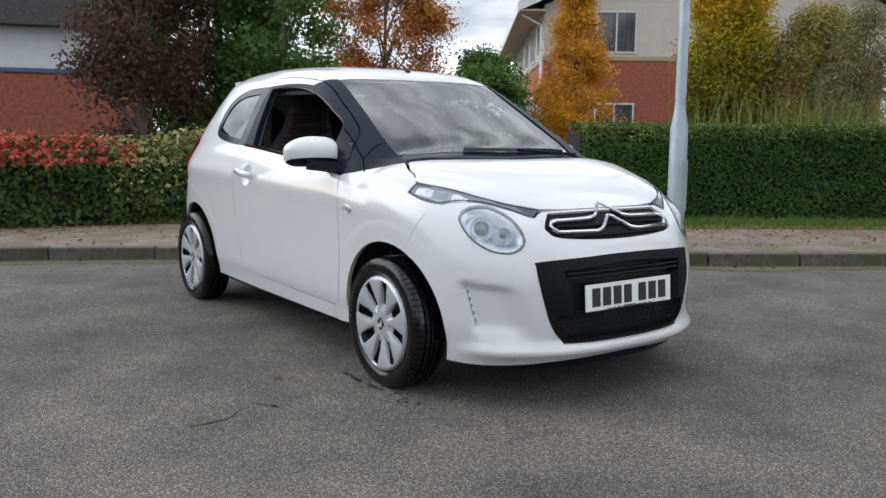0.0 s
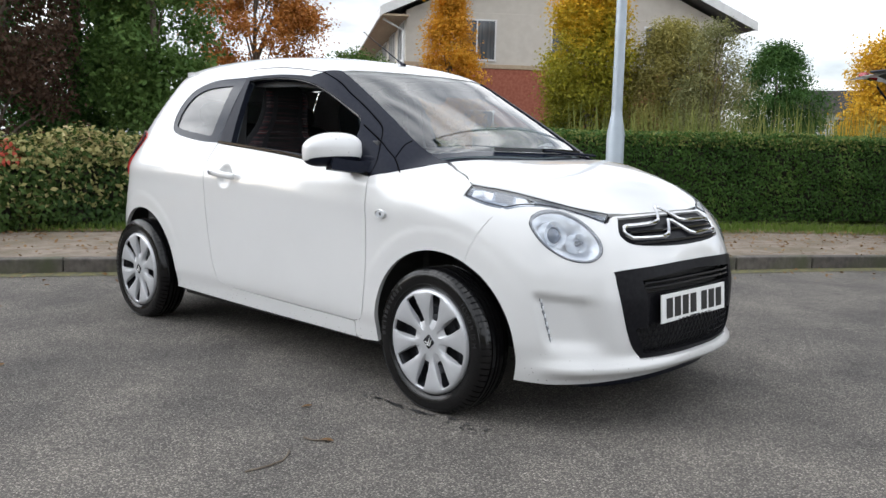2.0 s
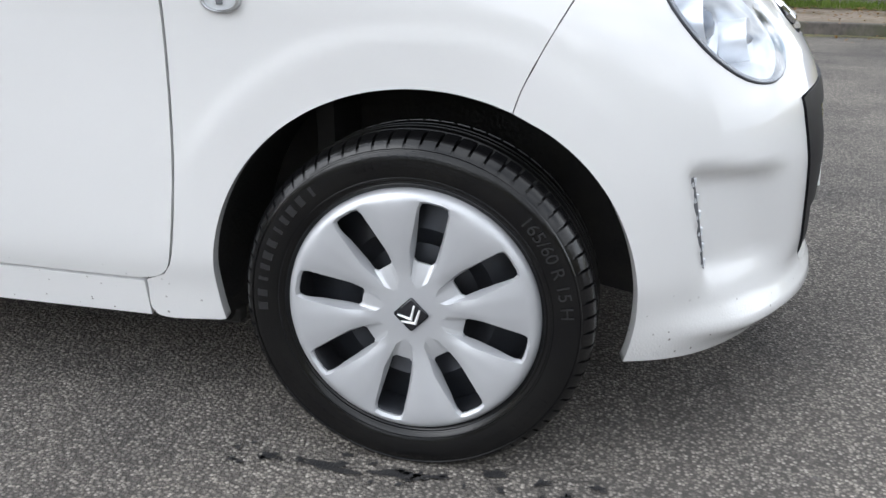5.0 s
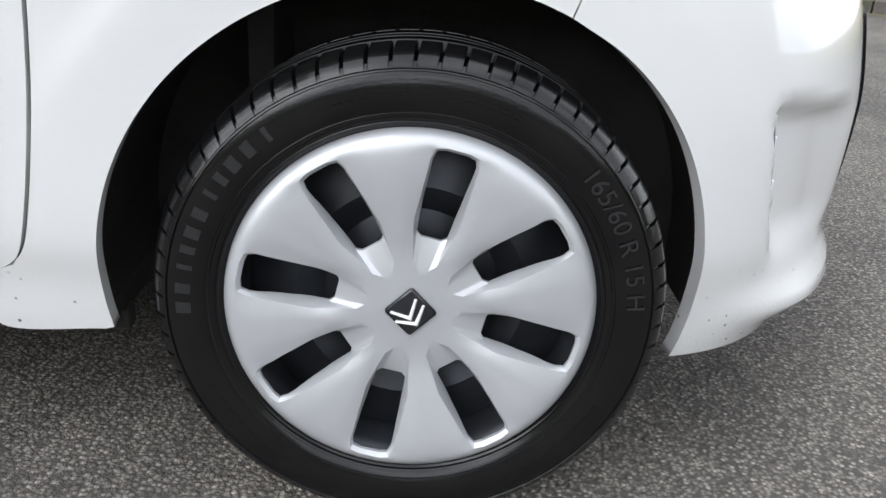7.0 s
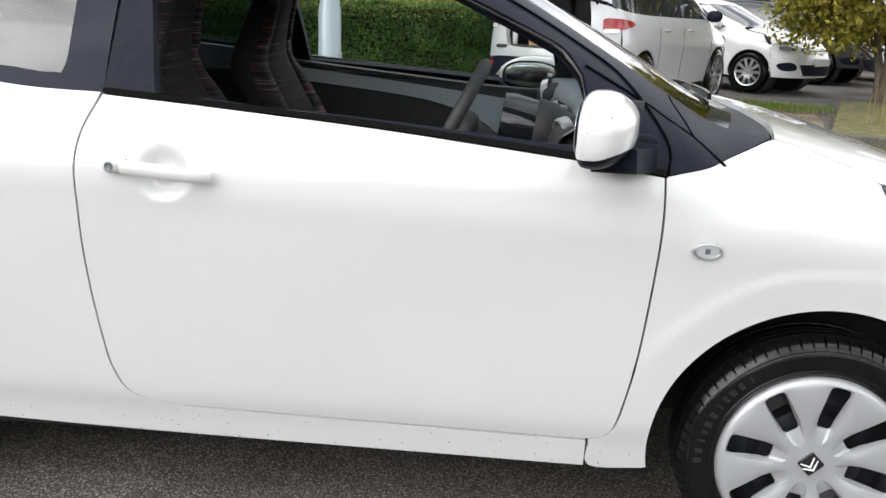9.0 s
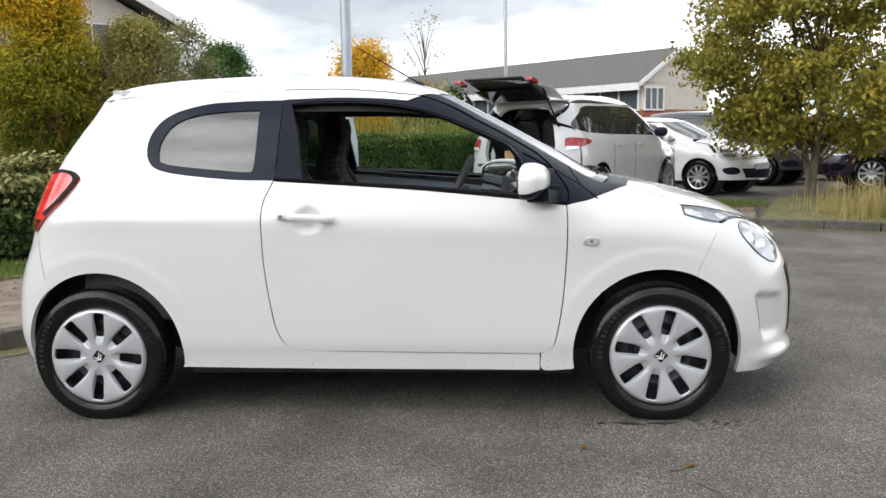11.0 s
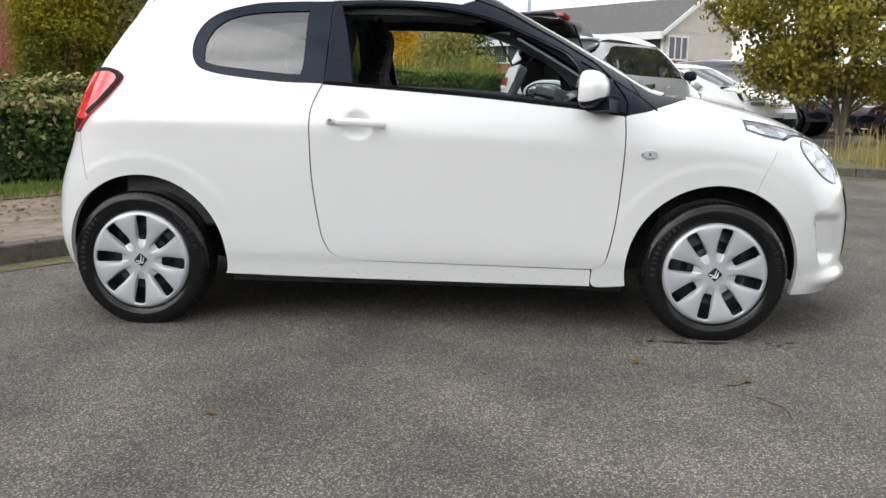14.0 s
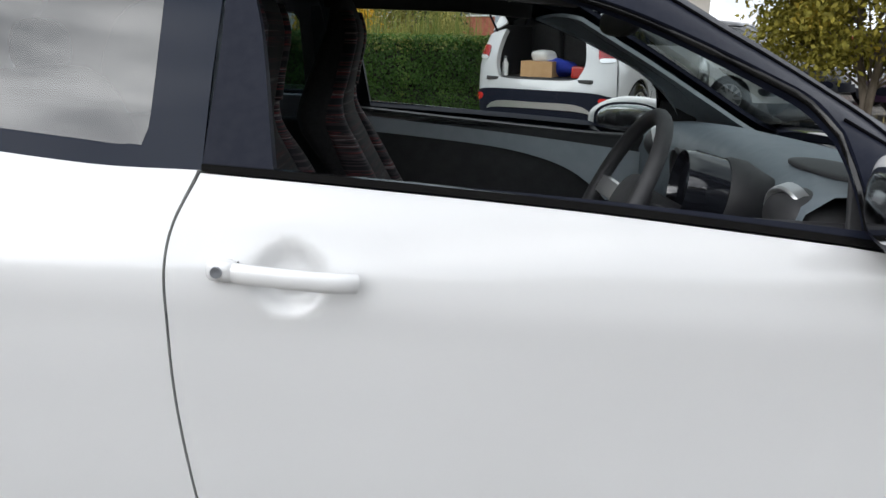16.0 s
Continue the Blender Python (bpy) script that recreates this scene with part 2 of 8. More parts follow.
def spatter(m, below):
    """Small dark specks of road dirt and a stone-chip texture on the paint below a height."""
    nt = m.node_tree
    N, L = nt.nodes.new, nt.links.new
    b = nt.nodes["Principled BSDF"]
    paint = b.inputs["Base Color"].links[0].from_socket
    tc, sep, low = N("ShaderNodeTexCoord"), N("ShaderNodeSeparateXYZ"), N("ShaderNodeMapRange")
    low.inputs["From Min"].default_value, low.inputs["From Max"].default_value = below + 0.05, below - 0.06
    vor, dot, many, mul, mul2 = N("ShaderNodeTexVoronoi"), N("ShaderNodeMath"), N("ShaderNodeMath"), N("ShaderNodeMath"), N("ShaderNodeMath")
    vor.inputs["Scale"].default_value = 75
    dot.operation, dot.inputs[1].default_value = "LESS_THAN", 0.16
    part_of = N("ShaderNodeSeparateColor")
    many.operation, many.inputs[1].default_value = "GREATER_THAN", 0.80
    mul.operation = mul2.operation = "MULTIPLY"
    mix = N("ShaderNodeMix")
    mix.data_type = "RGBA"
    mix.inputs["B"].default_value = (0.10, 0.085, 0.07, 1)
    L(tc.outputs["Object"], sep.inputs["Vector"])
    L(sep.outputs["Z"], low.inputs["Value"])
    L(tc.outputs["Object"], vor.inputs["Vector"])
    L(vor.outputs["Distance"], dot.inputs[0])
    L(vor.outputs["Color"], part_of.inputs["Color"])
    L(part_of.outputs["Red"], many.inputs[0])
    L(dot.outputs["Value"], mul.inputs[0])
    L(many.outputs["Value"], mul.inputs[1])
    L(mul.outputs["Value"], mul2.inputs[0])
    L(low.outputs["Result"], mul2.inputs[1])
    L(mul2.outputs["Value"], mix.inputs["Factor"])
    L(paint, mix.inputs["A"])
    L(mix.outputs["Result"], b.inputs["Base Color"])
    n, bp, soft = N("ShaderNodeTexNoise"), N("ShaderNodeBump"), N("ShaderNodeMath")
    n.inputs["Scale"].default_value = 260
    soft.operation, soft.inputs[1].default_value = "MULTIPLY", 0.22
    bp.inputs["Distance"].default_value = 0.004
    L(tc.outputs["Object"], n.inputs["Vector"])
    L(low.outputs["Result"], soft.inputs[0])
    L(soft.outputs["Value"], bp.inputs["Strength"])
    L(n.outputs["Fac"], bp.inputs["Height"])
    L(bp.outputs["Normal"], b.inputs["Normal"])


spatter(WHITE_PAINT, 0.255)


# ---- mesh tools ----
def mesh_object(name, verts, faces, mat, parent=None, smooth=True, label=""):
    me = bpy.data.meshes.new(name)
    me.from_pydata([tuple(map(float, v)) for v in verts], [], [tuple(int(i) for i in f) for f in faces])
    me.materials.append(mat)
    me.shade_smooth() if smooth else me.shade_flat()
    ob = new(name, me)
    if parent:
        ob.parent = parent
    if label:
        ob["label"] = label
    return ob


def part(name, bm, mat, parent=None, label="", smooth=None):
    """Links a bmesh as one mesh object under a thing or a part. smooth: sharp edges above that angle in degrees."""
    me = bpy.data.meshes.new(name)
    bm.normal_update()
    bm.to_mesh(me)
    bm.free()
    me.materials.append(mat)
    if smooth:
        me.shade_smooth()
        me.set_sharp_from_angle(angle=radians(smooth))
    ob = new(name, me)
    if parent:
        ob.parent = parent
    if label:
        ob["label"] = label
    return ob


def thing(name, label, category, at=None, group="", kind=""):
    ob = new(name)
    ob.empty_display_size = 0.1
    if at is not None:
        ob.matrix_world = at
    return tagged(ob, label, category, group, kind)


def bm_box(size, centre=(0, 0, 0), bevel=0.0, turn=None, segments=2):
    bm = bmesh.new()
    bmesh.ops.create_cube(bm, size=1.0)
    bmesh.ops.scale(bm, vec=size, verts=bm.verts)
    if bevel:
        bmesh.ops.bevel(bm, geom=bm.edges[:], offset=bevel, segments=segments, affect="EDGES", profile=0.5)
    m = Matrix.Translation(centre) @ (turn.to_4x4() if turn else Matrix.Identity(4))
    bmesh.ops.transform(bm, matrix=m, verts=bm.verts)
    return bm


def bm_add(bm, other):
    me = bpy.data.meshes.new("tmp")
    other.to_mesh(me)
    other.free()
    bm.from_mesh(me)
    bpy.data.meshes.remove(me)
    return bm


def bm_lathe(profile, segments=48, axis="Z", close=False):
    """Turns (radius, height) points round the axis."""
    bm = bmesh.new()
    rings = []
    for r, h in profile:
        ring = []
        for i in range(segments):
            a = 2 * math.pi * i / segments
            p = (r * math.cos(a), r * math.sin(a), h)
            if axis == "Y":
                p = (p[0], p[2], p[1])
            elif axis == "X":
                p = (p[2], p[0], p[1])
            ring.append(bm.verts.new(p))
        rings.append(ring)
    pairs = list(zip(rings, rings[1:])) + ([(rings[-1], rings[0])] if close else [])
    for a, b in pairs:
        for i in range(segments):
            j = (i + 1) % segments
            bm.faces.new((a[i], a[j], b[j], b[i]))
    bmesh.ops.recalc_face_normals(bm, faces=bm.faces)
    return bm


def bm_tube(points, radius, sides=8, cap=True):
    """A tube along points; radius: one number, or one for each point."""
    pts = [Vector(p) for p in points]
    radii = radius if isinstance(radius, (list, tuple)) else [radius] * len(pts)
    bm = bmesh.new()
    rings, up = [], Vector((0, 0, 1))
    for i, p in enumerate(pts):
        d = (pts[min(i + 1, len(pts) - 1)] - pts[max(i - 1, 0)]).normalized()
        a = d.cross(up)
        a = d.cross(Vector((1, 0, 0))) if a.length < 0.05 else a
        a.normalize()
        b = d.cross(a)
        rings.append([bm.verts.new(p + (a * math.cos(t) + b * math.sin(t)) * radii[i]) for t in [2 * math.pi * k / sides for k in range(sides)]])
    for r, s in zip(rings, rings[1:]):
        for k in range(sides):
            bm.faces.new((r[k], r[(k + 1) % sides], s[(k + 1) % sides], s[k]))
    if cap:
        bm.faces.new(rings[0][::-1])
        bm.faces.new(rings[-1])
    bmesh.ops.recalc_face_normals(bm, faces=bm.faces)
    return bm


def bm_sweep(points, section, up=(0, 0, 1), cap=True):
    """Sweeps a closed section of (across, up) points along a line."""
    pts = [Vector(p) for p in points]
    bm = bmesh.new()
    rings = []
    for i, p in enumerate(pts):
        d = (pts[min(i + 1, len(pts) - 1)] - pts[max(i - 1, 0)]).normalized()
        a = d.cross(Vector(up)).normalized()
        b = a.cross(d)
        rings.append([bm.verts.new(p + a * u + b * v) for u, v in section])
    n = len(section)
    for r, s in zip(rings, rings[1:]):
        for k in range(n):
            bm.faces.new((r[k], r[(k + 1) % n], s[(k + 1) % n], s[k]))
    if cap:
        bm.faces.new(rings[0][::-1])
        bm.faces.new(rings[-1])
    bmesh.ops.recalc_face_normals(bm, faces=bm.faces)
    return bm


def resample(points, step, closed=True):
    """A smooth line through points, cut at even steps. A point given twice is a corner."""
    P = [np.array(p, float) for p in points]
    n = len(P)
    out = []
    for i in range(n if closed else n - 1):
        a, b = P[i], P[(i + 1) % n]
        if np.allclose(a, b):
            continue
        p0 = P[i - 1] if closed or i > 0 else a
        p3 = P[(i + 2) % n] if closed or i + 2 < n else b
        t0 = np.zeros_like(a) if np.allclose(p0, a) else (b - p0) / 2
        t1 = np.zeros_like(a) if np.allclose(p3, b) else (p3 - a) / 2
        if np.allclose(p0, a):
            t0 = (b - a)
        if np.allclose(p3, b):
            t1 = (b - a)
        k = max(1, int(round(np.linalg.norm(b - a) / step)))
        for j in range(k):
            s = j / k
            h1, h2, h3, h4 = 2 * s**3 - 3 * s**2 + 1, -2 * s**3 + 3 * s**2, s**3 - 2 * s**2 + s, s**3 - s**2
            out.append(h1 * a + h2 * b + h3 * t0 + h4 * t1)
    if not closed:
        out.append(P[-1])
    return np.array(out)


def inside(pts, poly):
    """Which points lie inside a polygon."""
    x, y = pts[:, 0][:, None], pts[:, 1][:, None]
    a, b = poly, np.roll(poly, -1, 0)
    crosses = (a[:, 1] > y) != (b[:, 1] > y)
    with np.errstate(divide="ignore", invalid="ignore"):
        xi = (b[:, 0] - a[:, 0]) * (y - a[:, 1]) / (b[:, 1] - a[:, 1]) + a[:, 0]
    return (np.sum(crosses & (x < xi), axis=1) % 2) == 1


def near(pts, poly):
    """Distance of points from a polygon's edges."""
    a, b = poly[None], np.roll(poly, -1, 0)[None]
    p = pts[:, None]
    ab = b - a
    t = np.clip(np.sum((p - a) * ab, -1) / np.maximum(np.sum(ab * ab, -1), 1e-12), 0, 1)
    return np.sqrt(np.min(np.sum((p - a - ab * t[..., None]) ** 2, -1), 1))


def fill(outline, step, holes=()):
    """Triangles over an outline in the plane, with even inner points. Returns points, triangles and the count of rim points of each loop."""
    loops = [np.asarray(outline)] + [np.asarray(h) for h in holes]
    lo, hi = loops[0].min(0), loops[0].max(0)
    gx, gy = np.meshgrid(np.arange(lo[0], hi[0] + step, step), np.arange(lo[1], hi[1] + step * 0.87, step * 0.87))
    gx[1::2] += step / 2
    g = np.column_stack((gx.ravel(), gy.ravel()))
    g = g[inside(g, loops[0])]
    for l in loops:
        if len(g):
            g = g[near(g, l) > step * 0.45]
    for h in loops[1:]:
        if len(g):
            g = g[~inside(g, h)]
    pts, edges, n = [], [], 0
    for l in loops:
        pts += [Vector(p) for p in l]
        edges += [(n + i, n + (i + 1) % len(l)) for i in range(len(l))]
        n += len(l)
    pts += [Vector(p) for p in g]
    v, _, f, _, _, _ = delaunay_2d_cdt(pts, edges, [], 1, 1e-6)
    v = np.array([tuple(p) for p in v])
    f = np.array([t for t in f])
    mid = v[f].mean(1)
    keep = inside(mid, loops[0])
    for h in loops[1:]:
        keep &= ~inside(mid, h)
    return v, f[keep]


# ---- ground, kerb, verge ----
def asphalt_material():
    """Worn tarmac: bright stone chips, dark bitumen with recess shade painted between them, pale worn patches, damp
    dark blotches.
    """
    m = bpy.data.materials.new("asphalt")
    m.use_nodes = True
    nt = m.node_tree
    N, L = nt.nodes.new, nt.links.new
    b = nt.nodes["Principled BSDF"]
    b.inputs["Roughness"].default_value, b.inputs["Specular IOR Level"].default_value = 0.85, 0.25
    tc = N("ShaderNodeTexCoord")
    vor, fine = N("ShaderNodeTexVoronoi"), N("ShaderNodeTexVoronoi")
    vor.inputs["Scale"].default_value, fine.inputs["Scale"].default_value = 150, 330
    sep, ramp = N("ShaderNodeSeparateColor"), N("ShaderNodeValToRGB")
    e = ramp.color_ramp.elements
    e[0].position, e[0].color = 0.0, (0.100, 0.092, 0.083, 1)
    e[1].position, e[1].color = 1.0, (0.345, 0.322, 0.292, 1)
    for pos, col in ((0.35, (0.152, 0.140, 0.126, 1)), (0.75, (0.215, 0.199, 0.179, 1)), (0.93, (0.295, 0.273, 0.245, 1))):
        k = e.new(pos)
        k.color = col
    # dark bitumen in the joints between the chips, recess shade painted in with it
    gap, binder_shade = N("ShaderNodeValToRGB"), N("ShaderNodeMix")
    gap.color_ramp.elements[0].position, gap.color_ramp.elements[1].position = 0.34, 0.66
    binder_shade.data_type = "RGBA"
    binder_shade.inputs["B"].default_value = (0.074, 0.069, 0.064, 1)
    L(tc.outputs["Object"], vor.inputs["Vector"])
    L(tc.outputs["Object"], fine.inputs["Vector"])
    L(vor.outputs["Color"], sep.inputs["Color"])
    L(sep.outputs["Red"], ramp.inputs["Fac"])
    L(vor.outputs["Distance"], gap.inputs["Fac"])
    L(gap.outputs["Color"], binder_shade.inputs["Factor"])
    L(ramp.outputs["Color"], binder_shade.inputs["A"])
    mix, n, r = N("ShaderNodeMix"), N("ShaderNodeTexNoise"), N("ShaderNodeValToRGB")
    n.inputs["Scale"].default_value, n.inputs["Detail"].default_value, n.inputs["Roughness"].default_value = 1.3, 8, 0.62
    r.color_ramp.elements[0].position, r.color_ramp.elements[0].color = 0.34, (0.62, 0.625, 0.64, 1)
    r.color_ramp.elements[1].position, r.color_ramp.elements[1].color = 0.70, (1.34, 1.32, 1.285, 1)
    mix.data_type, mix.blend_type = "RGBA", "MULTIPLY"
    mix.inputs["Factor"].default_value = 1.0
    L(tc.outputs["Object"], n.inputs["Vector"])
    L(n.outputs["Fac"], r.inputs["Fac"])
    L(binder_shade.outputs["Result"], mix.inputs["A"])
    L(r.outputs["Color"], mix.inputs["B"])
    # pale scuffs
    n2, r2, mix2 = N("ShaderNodeTexNoise"), N("ShaderNodeValToRGB"), N("ShaderNodeMix")
    n2.inputs["Scale"].default_value, n2.inputs["Detail"].default_value, n2.inputs["Roughness"].default_value = 6.5, 10, 0.75
    r2.color_ramp.elements[0].position, r2.color_ramp.elements[1].position = 0.62, 0.74
    mix2.data_type = "RGBA"
    mix2.inputs["B"].default_value = (0.25, 0.245, 0.235, 1)
    scale = N("ShaderNodeMath")
    scale.operation = "MULTIPLY"
    scale.inputs[1].default_value = 0.55
    L(tc.outputs["Object"], n2.inputs["Vector"])
    L(n2.outputs["Fac"], r2.inputs["Fac"])
    L(r2.outputs["Color"], scale.inputs[0])
    L(scale.outputs["Value"], mix2.inputs["Factor"])
    L(mix.outputs["Result"], mix2.inputs["A"])
    L(mix2.outputs["Result"], b.inputs["Base Color"])
    bp = N("ShaderNodeBump")
    bp.inputs["Strength"].default_value, bp.inputs["Distance"].default_value, bp.invert = 0.65, 0.006, True
    both = N("ShaderNodeMath")
    both.operation, both.inputs[1].default_value = "MULTIPLY_ADD", 0.4
    L(fine.outputs["Distance"], both.inputs[0])
    L(vor.outputs["Distance"], both.inputs[2])
    L(both.outputs["Value"], bp.inputs["Height"])
    L(bp.outputs["Normal"], b.inputs["Normal"])
    return m


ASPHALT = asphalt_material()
KERB_STONE = material("kerb_stone", (0.060, 0.053, 0.048), 0.9, color2=(0.110, 0.098, 0.086), scale=14, bump=0.5, bump_scale=90, random=0.18, color3=(0.06, 0.065, 0.035), scale3=4)
DIRT = material("dirt_path", (0.15, 0.118, 0.088), 0.95, color2=(0.235, 0.195, 0.155), scale=7, bump=0.8, bump_scale=60, color3=(0.10, 0.08, 0.045), scale3=1.6)
GRASS_SOIL = material("turf", (0.062, 0.076, 0.02), 0.95, color2=(0.17, 0.14, 0.06), scale=8, bump=0.8, bump_scale=60)
MOSS = material("moss", (0.085, 0.082, 0.055), 0.95, color2=(0.15, 0.14, 0.05), scale=22, bump=0.8, bump_scale=120)

KERB = resample([(-6.2, -9.0), (-4.4, -4.0), (-3.35, -1.25), (-2.35, 0.30), (-1.1, 1.95), (-0.05, 3.38), (0.75, 4.65), (1.4, 5.5), (2.2, 6.15), (3.2, 6.45), (4.2, 6.15), (5.2, 5.55), (8.0, 3.9), (14.0, 1.2)], 0.25, False)


def offset(line, d):
    """The line moved to its left by d metres."""
    t = np.gradient(line, axis=0)
    t /= np.linalg.norm(t, axis=1)[:, None]
    return line + np.column_stack((-t[:, 1], t[:, 0])) * d


bm = bmesh.new()
bmesh.ops.create_grid(bm, x_segments=40, y_segments=40, size=400.0)
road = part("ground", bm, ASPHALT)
tagged(road, "grey worn asphalt car park surface with fine stones", "ground", kind="structure")


def strip(name, inner, outer, z0, z1, mat, label, category):
    v = [(*a, z0) for a in inner] + [(*b, z1) for b in outer]
    n = len(inner)
    ob = mesh_object(name, v, [(i, i + 1, n + i + 1, n + i) for i in range(n - 1)], mat)
    return tagged(ob, label, category, kind="structure")


along = np.concatenate(([0], np.cumsum(np.linalg.norm(np.diff(KERB, axis=0), axis=1))))
first_turf = int(np.argmin(np.hypot(KERB[:, 0] - 3.8, KERB[:, 1] - 6.3)))
path_line = KERB[:first_turf + 1]
strip("pavement", offset(path_line, 0.12), offset(path_line, 2.7), 0.100, 0.05, DIRT, "worn brown dirt and gravel verge behind the kerb", "verge")
island = KERB[first_turf:]
strip("grass_verge", offset(island, 0.12), offset(island, 4.2), 0.100, 0.10, GRASS_SOIL, "rough grass verge with long dry grass", "verge")
strip("grass_strip", offset(path_line, 2.3), offset(path_line, 3.3), 0.066, 0.062, GRASS_SOIL, "narrow strip of green grass along the hedge", "grass")
wander = np.array([0.16 + 0.22 * max(0.0, noise.noise((float(k) * 0.37, 4.0, 1.0))) + 0.05 * noise.noise((float(k) * 1.9, 2.0, 1.0)) for k in range(len(KERB))])
strip("moss_line", offset(KERB, 0.0) - (offset(KERB, 1.0) - KERB) * wander[:, None], offset(KERB, 0.01), 0.004, 0.006, MOSS, "strip of moss and silt along the kerb foot", "moss")

kerb = thing("kerb", "weathered grey brown concrete kerb stones beside the road", "kerb", kind="structure")
line = offset(KERB, 0.06)
k = 0
stone_mesh = None
while k + 4 < len(line):
    a, b = line[k], line[k + 3 if k + 3 < len(line) else -1]
    d = b - a
    length = float(np.hypot(*d))
    if stone_mesh is None:
        bm = bm_box((1.0, 0.125, 0.22), bevel=0.012)
        stone = part("kerb_stone", bm, KERB_STONE, kerb)
        stone_mesh = stone.data
    else:
        stone = new("kerb_stone", stone_mesh)
        stone.parent = kerb
    mid = (a + b) / 2
    stone.matrix_local = Matrix.Translation((mid[0], mid[1], random.uniform(-0.004, 0.003))) @ Matrix.Rotation(math.atan2(d[1], d[0]), 4, "Z") @ Matrix.Diagonal((length - 0.012, 1, 1, 1))
    k += 3


# unseen dark bank added behind the camera, closing the car park for reflections
backdrop_line = resample([(-16.0, -13.0), (-8.0, -19.0), (2.0, -21.0), (12.0, -18.0), (18.0, -10.0), (21.0, -2.0)], 0.5, False)
backdrop_top = [3.6 + 2.2 * noise.noise((float(k) * 0.13, 2.5, 7.0)) + 0.9 * noise.noise((float(k) * 0.6, 1.0, 3.0)) for k in range(len(backdrop_line))]
n = len(backdrop_line)
far_line = offset(backdrop_line, -2.0)
bank = mesh_object("backdrop", [(x, y, 0.0) for x, y in backdrop_line] + [(x, y, h) for (x, y), h in zip(backdrop_line, backdrop_top)] + [(x, y, 0.0) for x, y in far_line], [(i, i + 1, n + i + 1, n + i) for i in range(n - 1)] + [(n + i, n + i + 1, 2 * n + i + 1, 2 * n + i) for i in range(n - 1)], GRASS_SOIL, None, False)
tagged(bank, "unseen dark green backdrop added behind the camera for reflections", "bank", kind="structure")


# ---- leaves ----
def leaf_cloud(name, centres, size, mat, parent=None, facing=None, spread=0.6, bend=0.25, aspect=0.55, hang=0.0, seed=1, label=""):
    """Many small folded leaves, one mesh. centres: (n, 3); facing: preferred normals."""
    rng = np.random.default_rng(seed)
    n = len(centres)
    up = rng.normal(size=(n, 3))
    if facing is not None:
        up = facing + up * spread
    up /= np.linalg.norm(up, axis=1)[:, None]
    d = rng.normal(size=(n, 3)) + np.array((0, 0, -hang))
    d -= up * np.sum(d * up, 1)[:, None]
    d /= np.linalg.norm(d, axis=1)[:, None]
    w = np.cross(up, d)
    s = (size * rng.uniform(0.6, 1.3, n))[:, None]
    base, tip = centres - d * s * 0.5, centres + d * s * 0.5
    fold = up * s * bend * 0.3
    left, right = centres + w * s * aspect * 0.5 + fold, centres - w * s * aspect * 0.5 + fold
    v = np.stack((base, left, tip, right), 1).reshape(-1, 3).astype(np.float32)
    me = bpy.data.meshes.new(name)
    me.vertices.add(4 * n)
    me.vertices.foreach_set("co", v.ravel())
    me.loops.add(4 * n)
    me.loops.foreach_set("vertex_index", np.arange(4 * n, dtype=np.int32))
    me.polygons.add(n)
    me.polygons.foreach_set("loop_start", np.arange(0, 4 * n, 4, dtype=np.int32))
    me.update(calc_edges=True)
    me.materials.append(mat)
    ob = new(name, me)
    if parent:
        ob.parent = parent
    if label:
        ob["label"] = label
    return ob


def hedge(name, line, width, height, base, leaf, mats, count, label, seed, wave=0.05, top_mat=None):
    """A clipped hedge: a dark solid core with leaves all over its face and top. mats: [(share, material, lowest,
    highest)]
    """
    rng = np.random.default_rng(seed)
    pts = np.array(line, float)
    t = np.gradient(pts, axis=0)
    t /= np.linalg.norm(t, axis=1)[:, None]
    nrm = np.column_stack((-t[:, 1], t[:, 0]))
    h = thing(name, label, "hedge")
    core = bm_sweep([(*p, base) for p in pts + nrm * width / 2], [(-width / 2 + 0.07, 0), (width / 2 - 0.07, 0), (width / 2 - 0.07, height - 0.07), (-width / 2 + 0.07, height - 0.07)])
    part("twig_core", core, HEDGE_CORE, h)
    cum = np.concatenate(([0], np.cumsum(np.linalg.norm(np.diff(pts, axis=0), axis=1))))
    for share, mat, lo, hi, part_name, *reach in mats:
        n = int(count * share)
        s = cum[-1] * rng.uniform(*(reach or (0, 1)), n)
        x, y = np.interp(s, cum, pts[:, 0]), np.interp(s, cum, pts[:, 1])
        nx, ny = np.interp(s, cum, nrm[:, 0]), np.interp(s, cum, nrm[:, 1])
        f = rng.uniform(0, height + width, n)
        bump = wave * np.array([noise.noise((a * 1.3, b * 3.1, seed)) for a, b in zip(s, f)]) + 0.3 * wave * rng.normal(size=n)
        side = f < height
        z = np.where(side, f, height + bump) + base
        d = np.where(side, -bump, f - height)
        keep = (z - base >= lo * height - 0.03 * rng.uniform(0, 1, n)) & (z - base <= hi * height + 2 * wave)
        c = np.column_stack((x + nx * d, y + ny * d, z))[keep]
        face = np.where(side[:, None], np.column_stack((-nx, -ny, np.full(n, 0.35))), np.array((0.0, 0.0, 1.0)))[keep]
        leaf_cloud(part_name, c, leaf, mat, h, face, 0.55, seed=seed + n)
    return h


